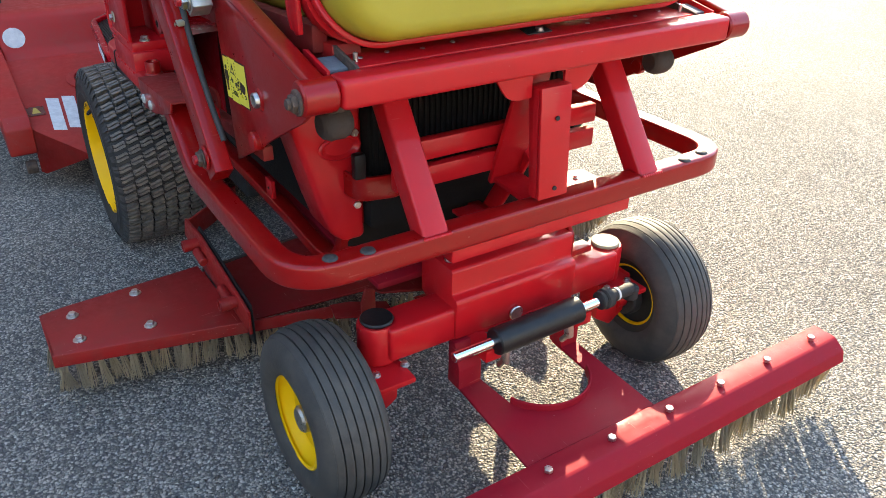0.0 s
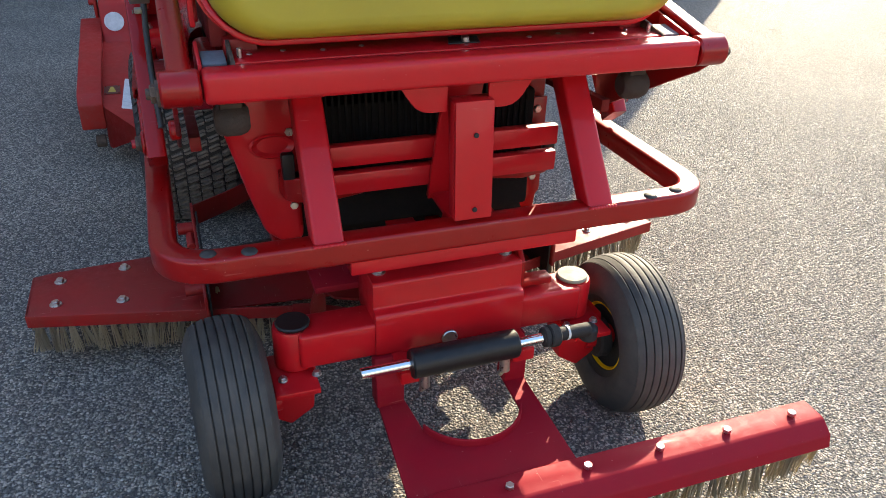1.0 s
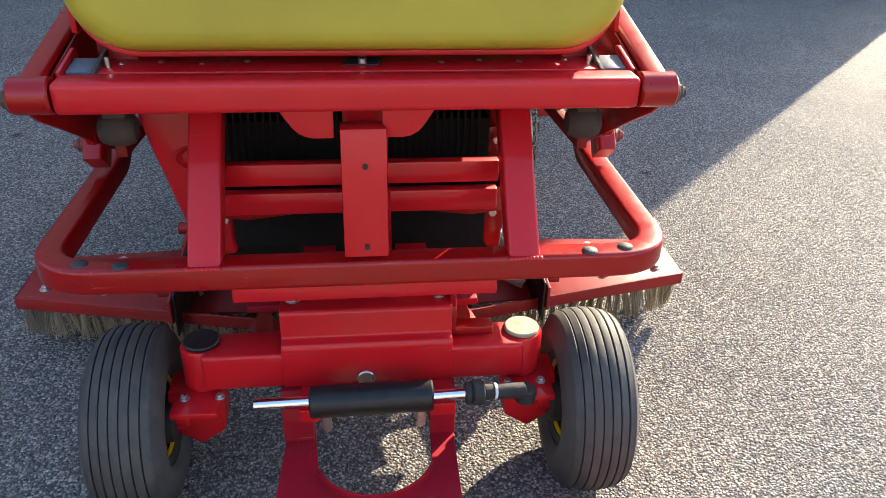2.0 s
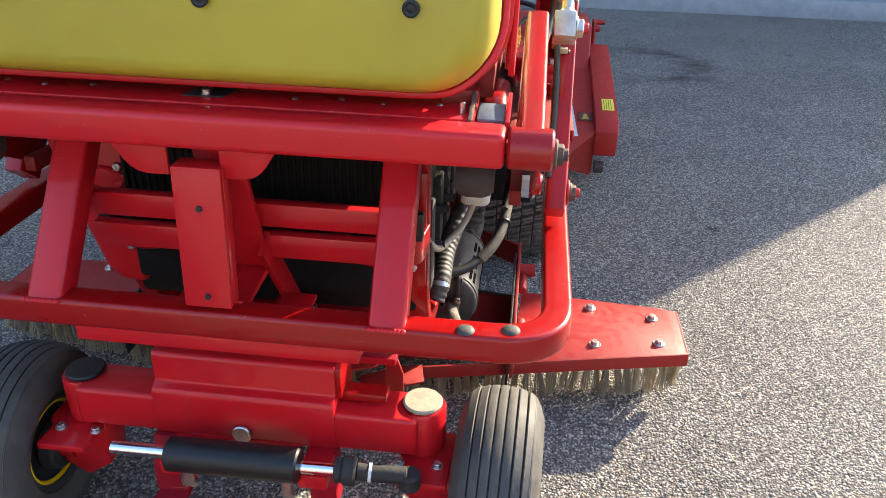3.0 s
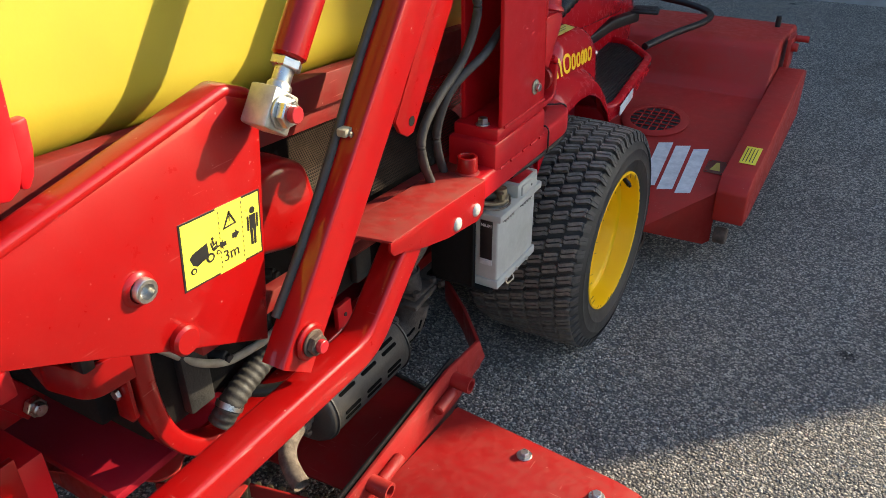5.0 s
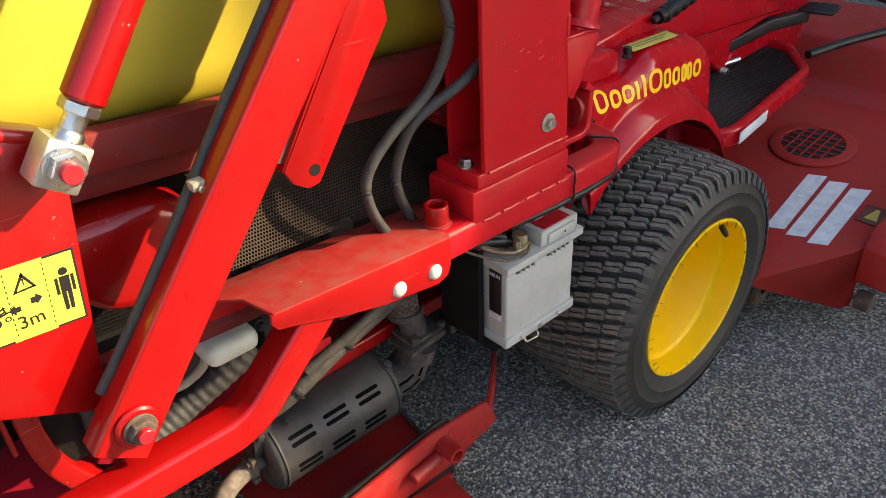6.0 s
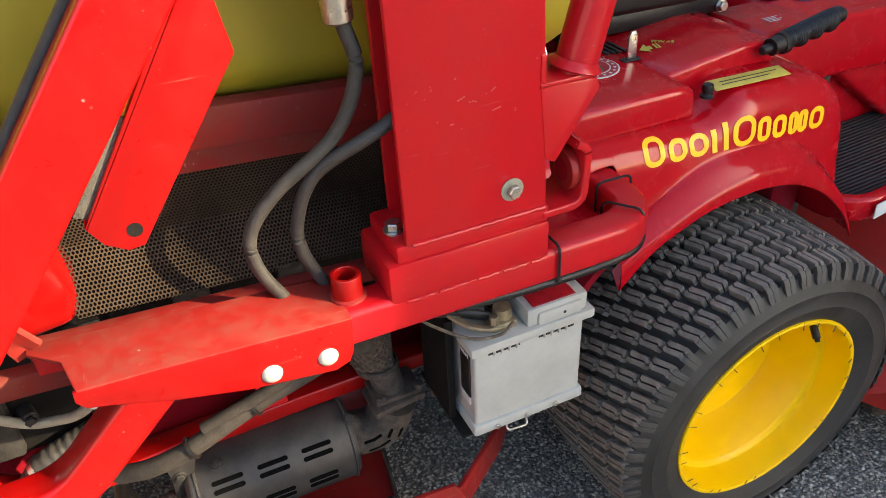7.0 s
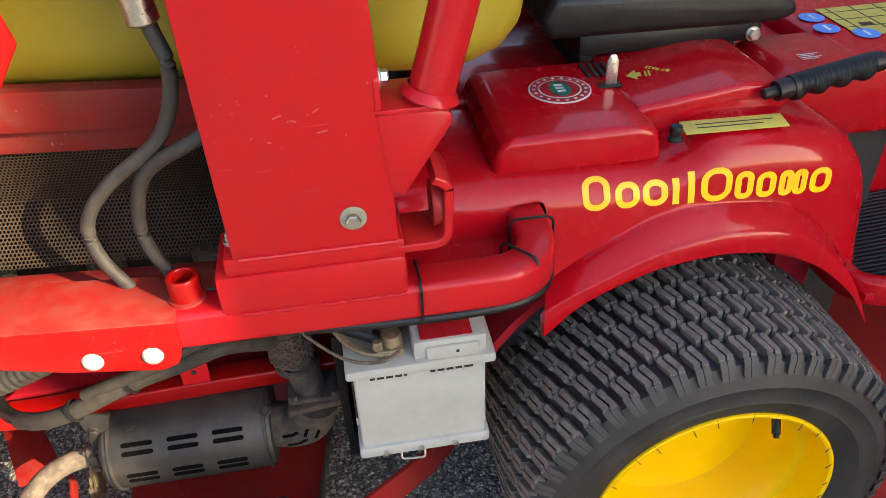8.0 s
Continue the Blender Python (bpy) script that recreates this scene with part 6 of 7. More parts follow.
    part("arm_boss", f_(rod((0.641, 1.715, 0.793), (0.650, 1.715, 0.793), 0.030, 26, 0.003)), ARM, link)
    part("arm_nut", f_(join(rod((0.650, 1.715, 0.793), (0.654, 1.715, 0.793), 0.022, 24, 0.001), rod((0.653, 1.715, 0.793), (0.664, 1.715, 0.793), 0.018, 6, 0.002))), RUST, link, "rusty nut on a washer")
    part("bolt_end", f_(rod((0.663, 1.715, 0.793), (0.673, 1.715, 0.793), 0.0105, 14, 0.001)), DECALR, link)
    n_ = Vector((0, -0.791, 0.612))
    hp = [b0 + n_ * 0.040 + d * s + Vector((-0.020 + 0.005 * math.sin(s * 9), 0, 0)) for s in (0.02, 0.12, 0.25, 0.4, 0.6, 0.95)]
    part("arm_hose", f_(tube(smooth_path(hp), 0.0072, 12, (1, 0, 0))), HOSE, link)
    clip = part("hose_clip", f_(moved(box((-0.014, -0.0095, -0.0065), (0.004, 0.0095, 0.0065), 0.003), Matrix.Translation(b0 + n_ * 0.0415 + d * 0.313))), TANCAP, link, "pale plastic hose clip")
    part("clip_stud", f_(rod(b0 + n_ * 0.040 + d * 0.311 + Vector((0.006, 0, 0)), b0 + n_ * 0.040 + d * 0.311 + Vector((0.009, 0, 0)), 0.005, 12, 0.0015)), BRASS, clip)
    # second channel beside the arm
    tab = [(1.984, 1.046), (1.996, 1.024), (2.018, 1.010), (2.036, 1.012), (2.172, 1.203), (2.162, 1.262), (2.45, 1.64), (2.41, 1.69)]
    part("side_channel", f_(join(prism(tab, "x", 0.624, 0.632, 0.002), prism([(1.982, 1.046), (1.990, 1.04), (2.40, 1.685), (2.39, 1.69)], "x", 0.590, 0.630, 0.002))), ARM, link)
    # near-black disc that paints the shade of a hole
    part("channel_hole", f_(rod((0.630, 2.030, 1.034), (0.6328, 2.030, 1.034), 0.0085, 14)), FINS, link)
    part("foam_strip", f_(prism([(1.974, 1.060), (1.988, 1.054), (2.060, 1.155), (2.046, 1.158)], "x", 0.616, 0.623, 0.002)), GREYFOAM, link)
    # threaded link
    d2 = Vector((0, 0.585, 0.811))
    c0 = Vector((0.610, 1.734, 1.144))
    rotm = Matrix.Rotation(math.atan2(0.585, 0.811) * -1, 4, "X")
    part("clevis", f_(moved(box((-0.026, -0.025, -0.028), (0.018, 0.025, 0.027), 0.004), Matrix.Translation(c0) @ rotm)), ALU, link, "machined clevis block")
    part("clevis_nut", f_(join(rod(c0 + Vector((0.018, 0, 0)), c0 + Vector((0.022, 0, 0)), 0.0235, 22, 0.001), rod(c0 + Vector((0.021, 0, 0)), c0 + Vector((0.034, 0, 0)), 0.0195, 6, 0.002))), STEEL, link)
    part("bolt_end", f_(rod(c0 + Vector((0.033, 0, 0)), c0 + Vector((0.044, 0, 0)), 0.0115, 14, 0.001)), DECALR, link)
    th = lathe([(0.024, 0.017), (0.034, 0.0165), (0.038, 0.0130), (0.068, 0.0130)], (0, 0, 0), "z", 18)
    part("thread", f_(moved(th, Matrix.Translation(c0) @ rotm)), STEEL, link)
    part("lock_nut", f_(rod(c0 + d2 * 0.056, c0 + d2 * 0.070, 0.0215, 6, 0.002)), STEEL, link)
    part("link_tube", f_(rod(c0 + d2 * 0.070, c0 + d2 * 0.75, 0.0235, 24, 0.004)), ARM, link)

# ---- steering axle ----
axle = thing("steering_axle", (0, 1.42, 0), "red rear steering axle with two ribbed tyres on yellow rims", "axle")
part("axle_beam", box((-0.37, 1.340, 0.330), (0.37, 1.440, 0.424), 0.010, 3), RED, axle)
part("pivot_housing", join(prism([(1.334, 0.335), (1.330, 0.442), (1.335, 0.452), (1.350, 0.457), (1.354, 0.462), (1.354, 0.520), (1.360, 0.528), (1.50, 0.528), (1.50, 0.40)], "x", -0.188, 0.199, 0.004), prism([(-0.13, 0.34), (0.14, 0.34), (0.07, 0.312), (-0.06, 0.312)], "y", 1.331, 1.40, 0.004)), RED, axle)
part("pivot_plug", rod((0, 1.332, 0.356), (0, 1.324, 0.356), 0.021, 24, 0.002), STEEL, axle, "flat steel pivot end")
for x in (-0.160, 0.172):
    part("housing_bolt", hexbolt((x, 1.405, 0.529), (0, 0, 1), 0.012, 0.010, 0.017), STEEL, axle)
for x in (-0.075, 0.088):
    part("spacer", rod((x, 1.425, 0.525), (x, 1.425, 0.625), 0.016, 18), RED, axle)
part("housing_lug", join(prism([(1.36, 0.45), (1.36, 0.52), (1.40, 0.56), (1.45, 0.56), (1.45, 0.45)], "x", 0.196, 0.210, 0.002), box((0.196, 1.38, 0.43), (0.30, 1.42, 0.45), 0.003)), ARM, axle)


def rib_tyre(cx, cy, cz, R, half, rim):
    prof = [(-half + 0.012, rim), (-half - 0.002, rim + 0.02), (-half - 0.006, rim + 0.045), (-half + 0.004, R - 0.035), (-half + 0.016, R - 0.016)]
    ribs = 7
    w = 2 * (half - 0.012) / ribs
    for i in range(ribs):
        a, b = -half + 0.012 + i * w + 0.0017, -half + 0.012 + (i + 1) * w - 0.0017

        def rr(v):
            return R - 0.026 * (abs(v) / half) ** 2.4
        prof += [(a, rr(a) - 0.008), (a, rr(a) - 0.0008), (a + 0.002, rr(a)), (b - 0.002, rr(b)), (b, rr(b) - 0.0008), (b, rr(b) - 0.008)]
    prof += [(half - 0.016, R - 0.016), (half - 0.004, R - 0.035), (half + 0.006, rim + 0.045), (half + 0.002, rim + 0.02), (half - 0.012, rim)]
    return lathe(prof, (cx, cy, cz), "x", 72)


for sd_ in (1, -1):
    f_ = (lambda q: q) if sd_ > 0 else mirrored
    cx, cy, R = (0.541, 1.376, 0.226) if sd_ > 0 else (-0.538, 1.384, 0.226)
    turn = Matrix.Translation((cx, cy, R)) @ Matrix.Rotation(radians(-2.0 if sd_ > 0 else 2.0), 4, "Z") @ Matrix.Translation((-cx, -cy, -R))
    w = part("wheel", moved(rib_tyre(cx, cy, R, R, 0.084, 0.118), turn), RIBBED, axle, "worn ribbed tyre")
    rp = [(0.070, 0.112), (0.074, 0.120), (0.070, 0.126), (0.062, 0.118), (0.044, 0.104), (0.036, 0.095), (0.034, 0.050), (0.042, 0.042), (0.042, 0.0)]
    part("rim", lathe(rp if sd_ > 0 else [(-a, r) for a, r in rp], (cx, cy, R), "x", 48), YELLOW_RIM, w, "yellow steel rim")
    ri = [(0.056, 0.090), (0.063, 0.095), (0.060, 0.100), (0.052, 0.097), (0.054, 0.090)]
    part("inner_rim", lathe([(-a, r) for a, r in ri] if sd_ > 0 else ri, (cx, cy, R), "x", 48), YELLOW_RIM, w)
    # disc colour is dark to stand for the shade inside the wheel
    rd = [(0.052, 0.096), (0.036, 0.064), (0.034, 0.0)]
    part("inner_disc", lathe([(-a, r) for a, r in rd] if sd_ > 0 else rd, (cx, cy, R), "x", 48), DARKIN, w)
    rb = [(0.070, 0.122), (0.064, 0.100), (0.055, 0.095)]
    part("inner_bead", lathe([(-a, r) for a, r in rb] if sd_ > 0 else rb, (cx, cy, R), "x", 48), RUBBER, w)
    part("hub_cap", lathe([(0.034 * sd_, 0.036), (0.058 * sd_, 0.034), (0.064 * sd_, 0.028), (0.066 * sd_, 0)], (cx, cy, R), "x", 26), STEEL, w, "grey steel hub cap")
    part("king_pin", f_(lathe([(0, 0), (0, 0.046), (0.004, 0.050), (0.100, 0.050), (0.108, 0.046), (0.108, 0)], (0.374, 1.403, 0.316), "z", 30)), RED, axle)
    part("pin_cap", f_(lathe([(0, 0.040), (0.006, 0.042), (0.010, 0.039), (0.011, 0)], (0.374, 1.403, 0.4235), "z", 30)), TANCAP if sd_ > 0 else BLACK, axle, "dusty tan cap" if sd_ > 0 else "black plastic cap")
    part("knuckle", f_(join(prism([(0.33, 0.315), (0.46, 0.315), (0.47, 0.20), (0.40, 0.15), (0.34, 0.19)], "y", 1.365, 1.445, 0.006), box((0.335, 1.28, 0.300), (0.44, 1.44, 0.316), 0.004))), RED, axle)
    for x in (0.335, 0.415):
        part("knuckle_bolt", f_(hexbolt((x, 1.335, 0.316), (0, 0, 1), 0.009, 0.008, 0.012)), STEEL, axle)
    part("stub_axle", f_(rod((0.42, 1.380, 0.226), (0.52, 1.380, 0.226), 0.028, 20)), RED, axle)
for sd_ in (1, -1):
    f_ = (lambda q: q) if sd_ > 0 else mirrored
    # drum drawn dark, its colour carrying the shade behind the wheel
    part("hub_drum", f_(lathe([(0, 0.03), (0, 0.052), (0.006, 0.058), (0.030, 0.060), (0.034, 0.056), (0.034, 0.03)], (0.448, 1.380, 0.226), "x", 30)), DARKIN, axle)
cyl = part("steering_cylinder", rod((-0.126, 1.252, 0.357), (0.147, 1.252, 0.360), 0.036, 28, 0.004), BLACK, axle, "black hydraulic steering cylinder")
for xa, xb in ((-0.248, -0.120), (0.14, 0.225)):
    part("piston_rod", rod((xa, 1.252, 0.357), (xb, 1.252, 0.359), 0.0135, 18, 0.002), CHROME, cyl, "chromed piston rod")
part("rod_end", join(rod((0.220, 1.252, 0.360), (0.235, 1.252, 0.360), 0.026, 20, 0.003), rod((0.234, 1.252, 0.360), (0.262, 1.254, 0.359), 0.029, 20, 0.004), rod((0.260, 1.254, 0.359), (0.36, 1.270, 0.345), 0.018, 16, 0.003), rod((0.365, 1.275, 0.31), (0.365, 1.275, 0.350), 0.024, 20, 0.005)), DARKIN, cyl)
part("rod_spacer", rod((0.286, 1.2575, 0.3565), (0.292, 1.258, 0.356), 0.0195, 16), WHITE, cyl)
for x in (-0.092, 0.118):
    part("hose_fitting", join(rod((x, 1.25, 0.327), (x, 1.245, 0.286), 0.013, 14, 0.002), rod((x, 1.245, 0.295), (x, 1.27, 0.26), 0.008, 10)), STEEL, cyl)
for xa, xb in ((-0.15, -0.10), (0.14, 0.20)):
    part("cylinder_bracket", box((xa, 1.25, 0.30), (xb, 1.40, 0.335), 0.004), RED, axle)

# ---- brushes ----
def tuft_mesh(name, seed, length, material, splay=0.14):
    rnd = random.Random(seed)
    verts, faces = [], []
    for i in range(24):
        a, r = rnd.uniform(0, 6.283), 0.0062 * math.sqrt(rnd.random())
        x0, y0 = r * math.cos(a), r * math.sin(a)
        k = 1 + splay * length / 0.0062 * rnd.uniform(0.35, 0.95)
        ex, ey = x0 * k + rnd.gauss(0, 0.0025), y0 * k + rnd.gauss(0, 0.0025)
        ln = length * rnd.uniform(0.93, 1.0)
        st = len(verts)
        for s, th in ((0, 0.0014), (0.5, 0.0013), (1, 0.0009)):
            px, py = x0 + (ex - x0) * s ** 1.25, y0 + (ey - y0) * s ** 1.25
            for j in range(3):
                b = 2.094 * j + a
                verts.append((px + th * math.cos(b), py + th * math.sin(b), -ln * s))
        for lay in (0, 1):
            for j in range(3):
                p0, p1 = st + 3 * lay + j, st + 3 * lay + (j + 1) % 3
                faces.append((p0, p1, p1 + 3, p0 + 3))
        faces.append((st + 6, st + 7, st + 8))
    me = bpy.data.meshes.new(name)
    me.from_pydata(verts, [], faces)
    me.materials.append(material)
    return me


TUFTS = [tuft_mesh("tuft", i, 0.110, BRUSHY if i % 3 else BRUSHG) for i in range(6)]


def plant(parent, p, tilt_x, tilt_y, rnd, k=1.0):
    ob = new("tuft", TUFTS[rnd.randrange(6)])
    ob.parent = parent
    ob.matrix_parent_inverse = Matrix.Translation(-Vector(parent.location))
    ob.matrix_basis = Matrix.Translation(p) @ Euler((tilt_x, tilt_y, rnd.uniform(0, 6.28))).to_matrix().to_4x4() @ Matrix.Scale(k, 4)


mid = thing("sweeping_brush", (0, 2.0, 0), "chevron sweeping brush with worn red mounting plates and straw bristles", "brush")
rnd = random.Random(7)
for sd_ in (1, -1):
    f_ = (lambda q: q) if sd_ > 0 else mirrored
    outline = [(0.555, 1.897), (1.060, 2.012), (1.055, 2.240), (1.0, 2.252), (0.575, 2.285)]
    wing = part("wing_plate", f_(prism(outline, "z", 0.183, 0.190, 0.0025)), DUSTY, mid, "scuffed red brush mounting plate")
    part("wing_skirt", f_(sweep([(0.30, 1.838, 0.169), (0.56, 1.899, 0.169), (1.059, 2.013, 0.169)], rrect(0.007, 0.040, 0.002))), DUSTY, mid)
    part("wing_end", f_(box((1.052, 2.014, 0.150), (1.060, 2.238, 0.190), 0.002)), DUSTY, mid)
    for p in ((0.976, 2.186), (0.980, 2.052), (0.789, 2.218), (0.793, 2.020)):
        part("wing_bolt", f_(hexbolt((p[0], p[1], 0.190), (0, 0, 1), 0.0115, 0.011, 0.018)), STEEL, mid, "zinc bolt and washer")
    part("side_wall", f_(prism([(1.83, 0.185), (1.83, 0.265), (2.26, 0.315), (2.42, 0.30), (2.455, 0.225), (2.30, 0.185)], "x", 0.553, 0.562, 0.002)), DUSTY, mid)
    part("front_arm", f_(sweep(fillet([(0.558, 2.30, 0.262), (0.555, 2.43, 0.245), (0.43, 2.58, 0.215), (0.30, 2.70, 0.21)], 0.03), rrect(0.010, 0.075, 0.002))), DUSTY, mid)
    part("rubber_apron", f_(prism([(1.84, 0.14), (1.84, 0.276), (2.30, 0.322), (2.42, 0.20), (2.30, 0.14)], "x", 0.543, 0.549, 0.001)), BLACK, mid, "black rubber side apron")
    for y, z in ((1.936, 0.242), (2.286, 0.270)):
        t_ = lathe([(0, 0.012), (0, 0.020), (0.055, 0.020), (0.055, 0.014), (0.01, 0.013)], (0.556, y, z), "x", 22)
        part("tube_stub", f_(t_), DUSTY, mid, "open red tube stub")
    for ya, za in ((2.19, 0.248), (1.955, 0.235)):
        part("hinge_block", f_(rod((0.575, ya, za), (0.575, ya + 0.075, za + 0.007), 0.014, 14, 0.003)), DUSTY, mid)
    part("inner_deck", f_(prism([(0.0, 1.93), (0.553, 1.97), (0.553, 2.326), (0.0, 2.412)], "z", 0.134, 0.140, 0.001)), DUSTY, mid)
    part("deck_edge", f_(sweep([(0.0, 2.412, 0.139), (0.553, 2.326, 0.139)], rrect(0.008, 0.020, 0.002))), DUSTMETAL, mid, "dusty worn plate edge")
    part("tow_plate", f_(prism([(0.172, 1.675), (0.160, 1.750), (0.262, 1.808), (0.315, 1.820), (0.330, 1.750)], "z", 0.204, 0.210, 0.001)), DUSTY, mid)
    part("drawbar_plate", f_(join(prism([(0.0, 1.585), (0.215, 1.680), (0.235, 1.72), (0.18, 1.80), (0.0, 1.83)], "z", 0.292, 0.300, 0.002), prism([(0.0, 0.30), (0.0, 0.235), (0.10, 0.235), (0.15, 0.30)], "y", 1.60, 1.608, 0.001))), DUSTY, mid)
    part("link_bracket", f_(prism([(0.245, 0.33), (0.275, 0.345), (0.290, 0.30), (0.290, 0.20), (0.245, 0.20)], "y", 1.655, 1.663, 0.002)), DUSTY, mid)
    # bristles along both long edges and the end
    n_ = 36
    for row in (0, 2):
        for i in range(n_):
            s = (i + 0.5) / n_
            x = 0.02 + s * 1.025
            y = (1.785 + 0.2155 * x) + (0.022, 0.085, 0.17)[row] + rnd.uniform(-0.003, 0.003)
            if row == 2 and x < 0.5:
                continue
            plant(mid, (x * sd_, y, 0.158), rnd.uniform(-0.08, 0.02) - (0.10 if row == 0 else 0), rnd.uniform(-0.05, 0.05) - (0.20 * sd_ if i == n_ - 1 else 0), rnd)
    for i in range(5):
        plant(mid, (1.048 * sd_, 2.035 + 0.042 * i, 0.158), rnd.uniform(-0.06, 0.06), -0.24 * sd_, rnd)

rear = thing("brush_bar", (0, 0.93, 0), "glossy red rear brush bar with straw bristles on a forked yoke", "brush")
secp = [(0.990, 0.206), (0.985, 0.212), (0.922, 0.212), (0.914, 0.209), (0.888, 0.188), (0.883, 0.182), (0.876, 0.150), (0.882, 0.150), (0.888, 0.180), (0.914, 0.201), (0.982, 0.205), (0.984, 0.150), (0.990, 0.150)]
part("bar", prism([(y, z) for y, z in secp], "x", -0.845, 0.845, 0.0012, 1), BARRED, rear)
for xa in (0.836, -0.8445):
    part("bar_end", prism([(0.986, 0.150), (0.986, 0.209), (0.918, 0.209), (0.887, 0.184), (0.879, 0.152)], "x", xa, xa + 0.0085, 0.001), BARRED, rear)
for x in (0.770, 0.576, 0.388, 0.198, 0.005, -0.188, -0.380, -0.572, -0.766):
    part("bar_bolt", hexbolt((x, 0.948, 0.212), (0, 0, 1), 0.0105, 0.011), STEEL, rear)
ycirc = [(0.015 + 0.135 * math.cos(radians(a)), 1.235 + 0.135 * math.sin(radians(a))) for a in range(200, 341, 7)]
yoke = [(-0.212, 0.992), (-0.190, 1.33), (-0.125, 1.345)] + [(p[0], p[1]) for p in ycirc] + [(0.150, 1.345), (0.205, 1.32), (0.196, 0.992)]
part("yoke", prism(yoke, "z", 0.194, 0.202, 0.002, 1), BARRED, rear, "forked red yoke plate with a round cut-out")
part("yoke_lip", sweep([(x, y, 0.206) for x, y in ycirc], rrect(0.006, 0.030, 0.002)), BARRED, rear)
for xa, xb in ((-0.196, -0.126), (0.148, 0.206)):
    part("yoke_lug", prism([(1.30, 0.20), (1.352, 0.20), (1.352, 0.33), (1.322, 0.335), (1.30, 0.26)], "x", xa, xb, 0.003), BARRED, rear)
part("joint_weld", join(*[box((-0.18 + 0.085 * i, 0.989, 0.199), (-0.13 + 0.085 * i, 0.993, 0.2025), 0.001, 1) for i in range(4)]), DARKIN, rear)
for row in (0, 2):
    for i in range(54):
        x = -0.83 + i * 1.66 / 53
        plant(rear, (x, 0.898 + 0.032 * row + rnd.uniform(-0.003, 0.003), 0.158), rnd.uniform(-0.06, 0.02) - (0.12 if row == 0 else 0) + (0.08 if row == 2 else 0), rnd.uniform(-0.05, 0.05) - (0.25 if i == 53 else -0.25 if i == 0 else 0), rnd)

# ---- front sweeper deck ----
deck = thing("front_mower_deck", (0, 4.0, 0), "faded red front deck with white stripes and a hinged hood", "mower deck")


def ramp_z(y):
    return 0.262 + 0.150 * (y - 3.40)


ramp_ = [(0.0, 3.30), (0.70, 3.30), (0.86, 3.575), (0.875, 3.62), (0.875, 4.42), (0.0, 4.42)]
for sd_ in (1, -1):
    f_ = (lambda q: q) if sd_ > 0 else mirrored
    p = prism(ramp_, "z", -0.008, 0.0, 0.0)
    for v in p.verts:
        v.co.z += ramp_z(v.co.y)
    part("deck_plate", f_(p), DECK, deck, "faded brick-red sheet steel deck")
    sk = bmesh.new()
    a = [(0.70, 3.30), (0.86, 3.575), (0.875, 3.62)]
    top_ = [sk.verts.new((x, y, ramp_z(y))) for x, y in a]
    low_ = [sk.verts.new((x, y, z)) for (x, y), z in zip(a, (0.235, 0.092, 0.088))]
    for i in (0, 1):
        sk.faces.new((top_[i], top_[i + 1], low_[i + 1], low_[i]))
    bmesh.ops.solidify(sk, geom=sk.faces[:], thickness=0.006)
    part("deck_skirt", f_(sk), DECK, deck)
    side = prism([(3.60, 0.182), (3.595, 0.30), (3.64, 0.345), (4.58, 0.482), (4.66, 0.46), (4.66, 0.25), (3.70, 0.165)], "x", 0.870, 0.978, 0.008, 2)
    sb = part("side_box", f_(side), DECK, deck)
    part("side_bracket", f_(join(box((0.885, 4.58, 0.46), (0.90, 4.72, 0.60), 0.003), rod((0.885, 4.70, 0.58), (0.955, 4.70, 0.58), 0.014, 14, 0.002), rod((0.89, 4.62, 0.56), (0.925, 4.62, 0.56), 0.018, 14, 0.003))), DECK, deck)
    if sd_ > 0:
        part("yellow_label", f_(moved(box((-0.028, -0.062, 0), (0.028, 0.062, 0.0012), 0.0003), Matrix.Translation((0.934, 3.80, 0.3700)) @ Matrix.Rotation(radians(8.2), 4, "X"))), DECALY, deck)
    for i in range(4 if sd_ > 0 else 0):
        part("label_bar", f_(moved(box((-0.020 + 0.011 * i, -0.050, 0.0012), (-0.017 + 0.011 * i, 0.050, 0.0016), 0), Matrix.Translation((0.934, 3.80, 0.3700)) @ Matrix.Rotation(radians(8.2), 4, "X"))), DECALK, deck)
    for i in range(3):
        t = prism([(0.613 + 0.064 * i, 3.540), (0.663 + 0.064 * i, 3.561), (0.635 + 0.068 * i, 3.872), (0.583 + 0.068 * i, 3.852)], "z", 0.0012, 0.0022, 0)
        for v in t.verts:
            v.co.z += ramp_z(v.co.y)
        part("white_stripe", f_(t), WHITE, deck, "worn white stripe")
    wp = box((0.793, 3.712, 0.002), (0.866, 3.800, 0.0042), 0.001)
    for v in wp.verts:
        v.co.z += ramp_z(v.co.y)
    plate_ = part("riveted_plate", f_(wp), BROWNPL, deck, "dark riveted warning plate")
    for x, y in ((0.800, 3.720), (0.859, 3.720), (0.800, 3.792), (0.859, 3.792)):
        part("rivet", f_(dome((x, y, ramp_z(y) + 0.004), (0, 0, 1), 0.005, 0.003, 10)), DUSTY, plate_)
    tri_ = prism([(0.812, 3.730), (0.848, 3.730), (0.835, 3.785), (0.825, 3.785)], "z", 0.0044, 0.0050, 0)
    for v in tri_.verts:
        v.co.z += ramp_z(v.co.y)
    part("warning_triangle", f_(tri_), DECALP, deck)
    # round inlet with a grid
    cr = lathe([(0, 0.135), (0.006, 0.135), (0.010, 0.128), (0.010, 0.10), (0.004, 0.098)], (0, 0, 0), "z", 40)
    m_ = Matrix.Translation((0.515, 4.015, ramp_z(4.015) + 0.002)) @ Matrix.Rotation(radians(8.5), 4, "X")
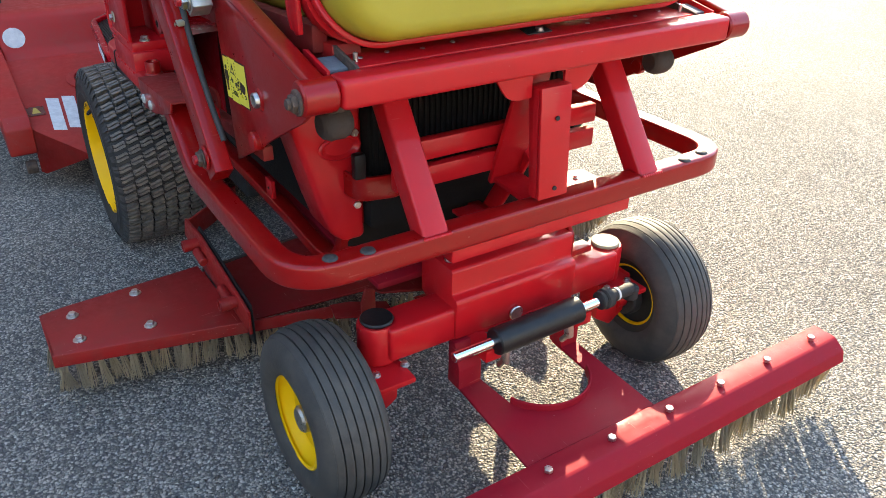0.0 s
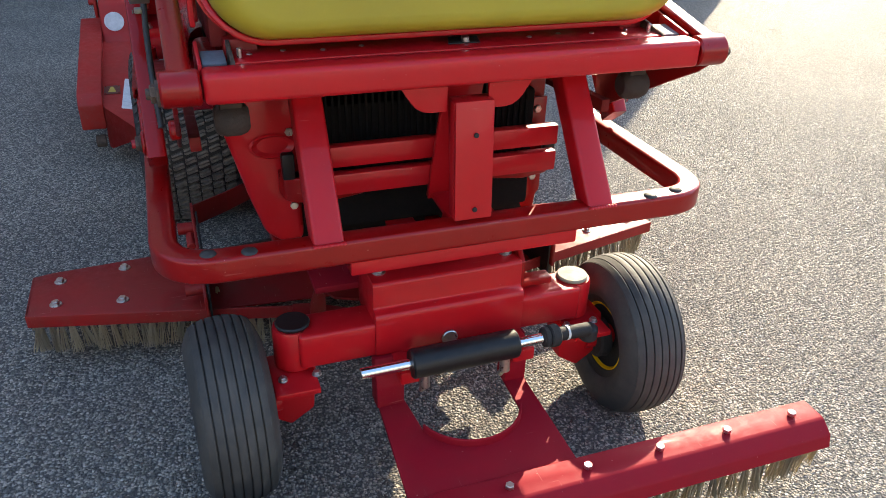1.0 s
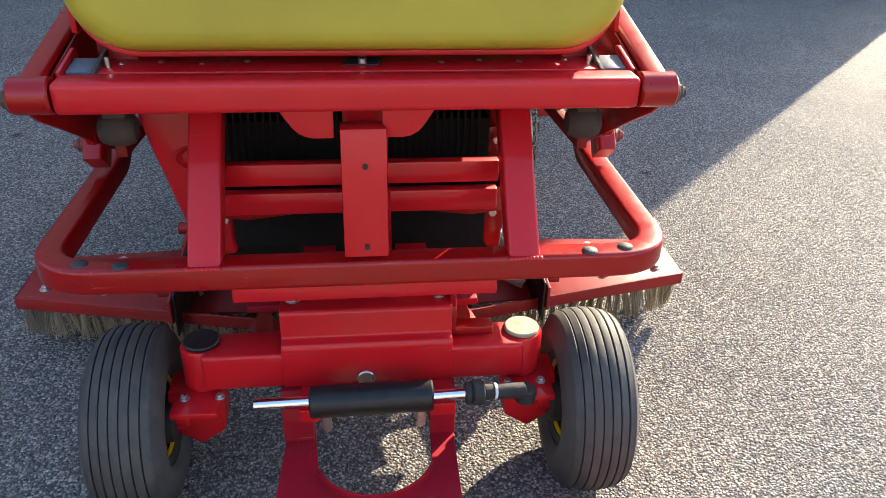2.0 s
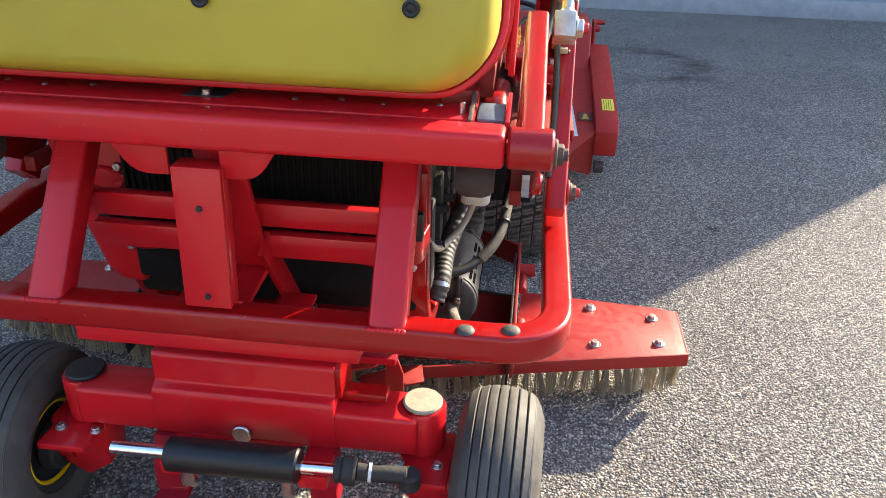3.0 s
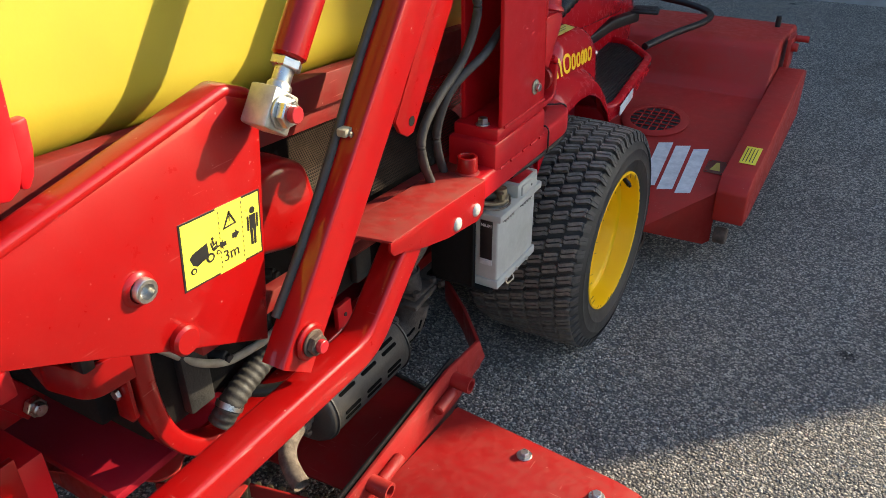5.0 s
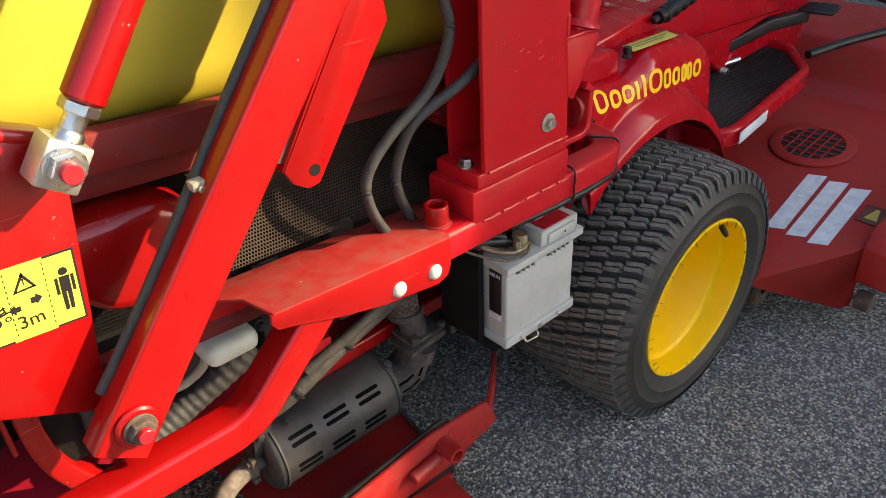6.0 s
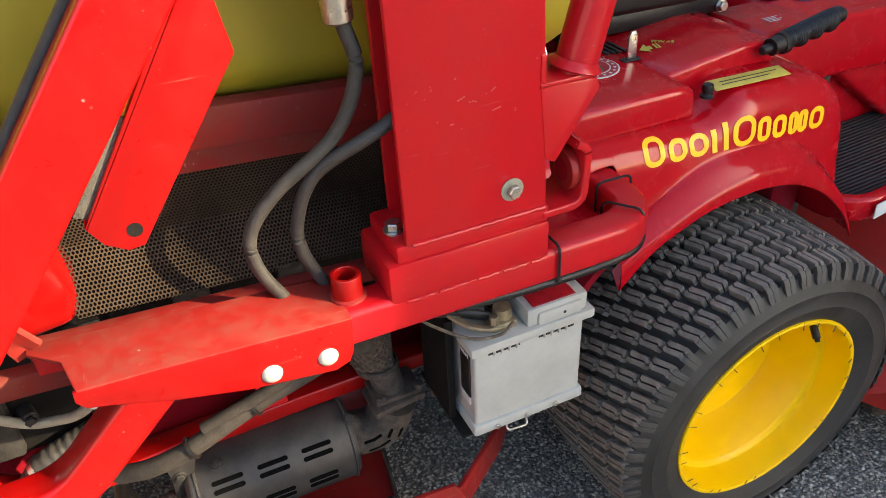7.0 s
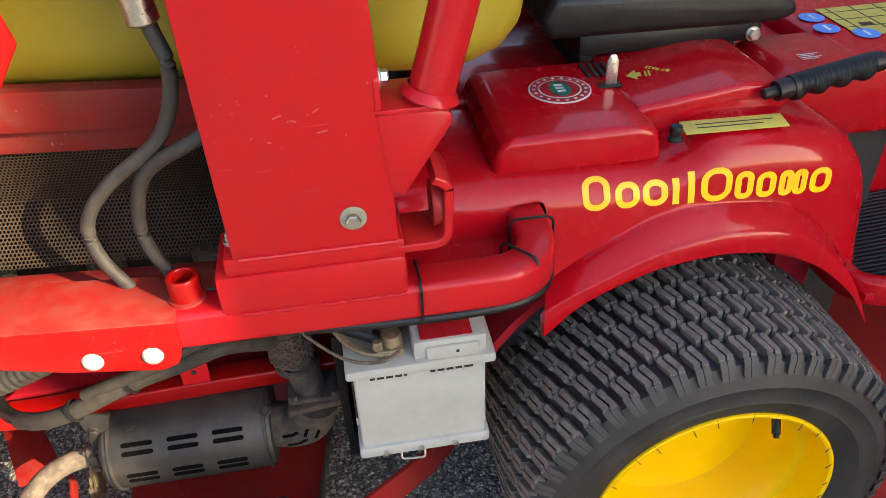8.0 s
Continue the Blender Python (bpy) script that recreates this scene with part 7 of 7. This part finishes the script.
    part("inlet_ring", f_(moved(cr, m_)), DECK, deck)
    part("inlet_dark", f_(moved(rod((0, 0, 0.001), (0, 0, 0.003), 0.099, 32), m_)), DARKIN, deck)
    for i in range(5):
        reach = math.sqrt(0.098 ** 2 - (0.03 * i - 0.06) ** 2)
        for turn_ in (0, 90):
            bar_ = rod((-reach, 0.03 * i - 0.06, 0.006), (reach, 0.03 * i - 0.06, 0.006), 0.0026, 6)
            part("grid_bar", f_(moved(bar_, m_ @ Matrix.Rotation(radians(turn_), 4, "Z"))), DECK, deck)
    hood_ = [(4.28, 0.380), (4.345, 0.405), (4.385, 0.440), (4.425, 0.540), (4.445, 0.578), (4.480, 0.598), (4.53, 0.605), (4.93, 0.585), (4.98, 0.56), (4.98, 0.20), (4.28, 0.20)]
    part("deck_hood", f_(prism(hood_, "x", 0.0, 0.868, 0.012, 3)), DECK, deck, "large faded red hinged deck hood")
    part("hood_pin", f_(rod((0.80, 4.82, 0.585), (0.80, 4.82, 0.640), 0.012, 12, 0.003)), BLACK, deck)
    if sd_ < 0:
        part("round_sticker", f_(moved(rod((0, 0, 0), (0, 0, 0.001), 0.05, 28), Matrix.Translation((0.80, 4.404, 0.496)) @ Matrix.Rotation(radians(67), 4, "X"))), WHITE, deck)
    part("caster", f_(join(lathe([(-0.03, 0.02), (-0.03, 0.055), (-0.022, 0.065), (0.022, 0.065), (0.03, 0.055), (0.03, 0.02)], (0.615, 3.56, 0.066), "x", 28))), RUST, deck, "worn grey support roller")
    part("caster_fork", f_(box((0.575, 3.54, 0.06), (0.583, 3.60, 0.30), 0.002)), DECK, deck)
    part("side_roller", f_(rod((0.885, 3.63, 0.115), (0.93, 3.63, 0.115), 0.03, 18, 0.004)), RUST, deck)
    part("deck_link", f_(box((0.45, 3.30, 0.24), (0.56, 3.42, 0.42), 0.006)), DECK, deck)
part("suction_hose", tube(smooth_path([(0.30, 4.66, 0.70), (0.45, 4.64, 0.685), (0.545, 4.57, 0.675), (0.560, 4.43, 0.670), (0.49, 4.18, 0.664), (0.44, 4.00, 0.652)]), 0.014, 12), BLACK, deck, "looped black hose")
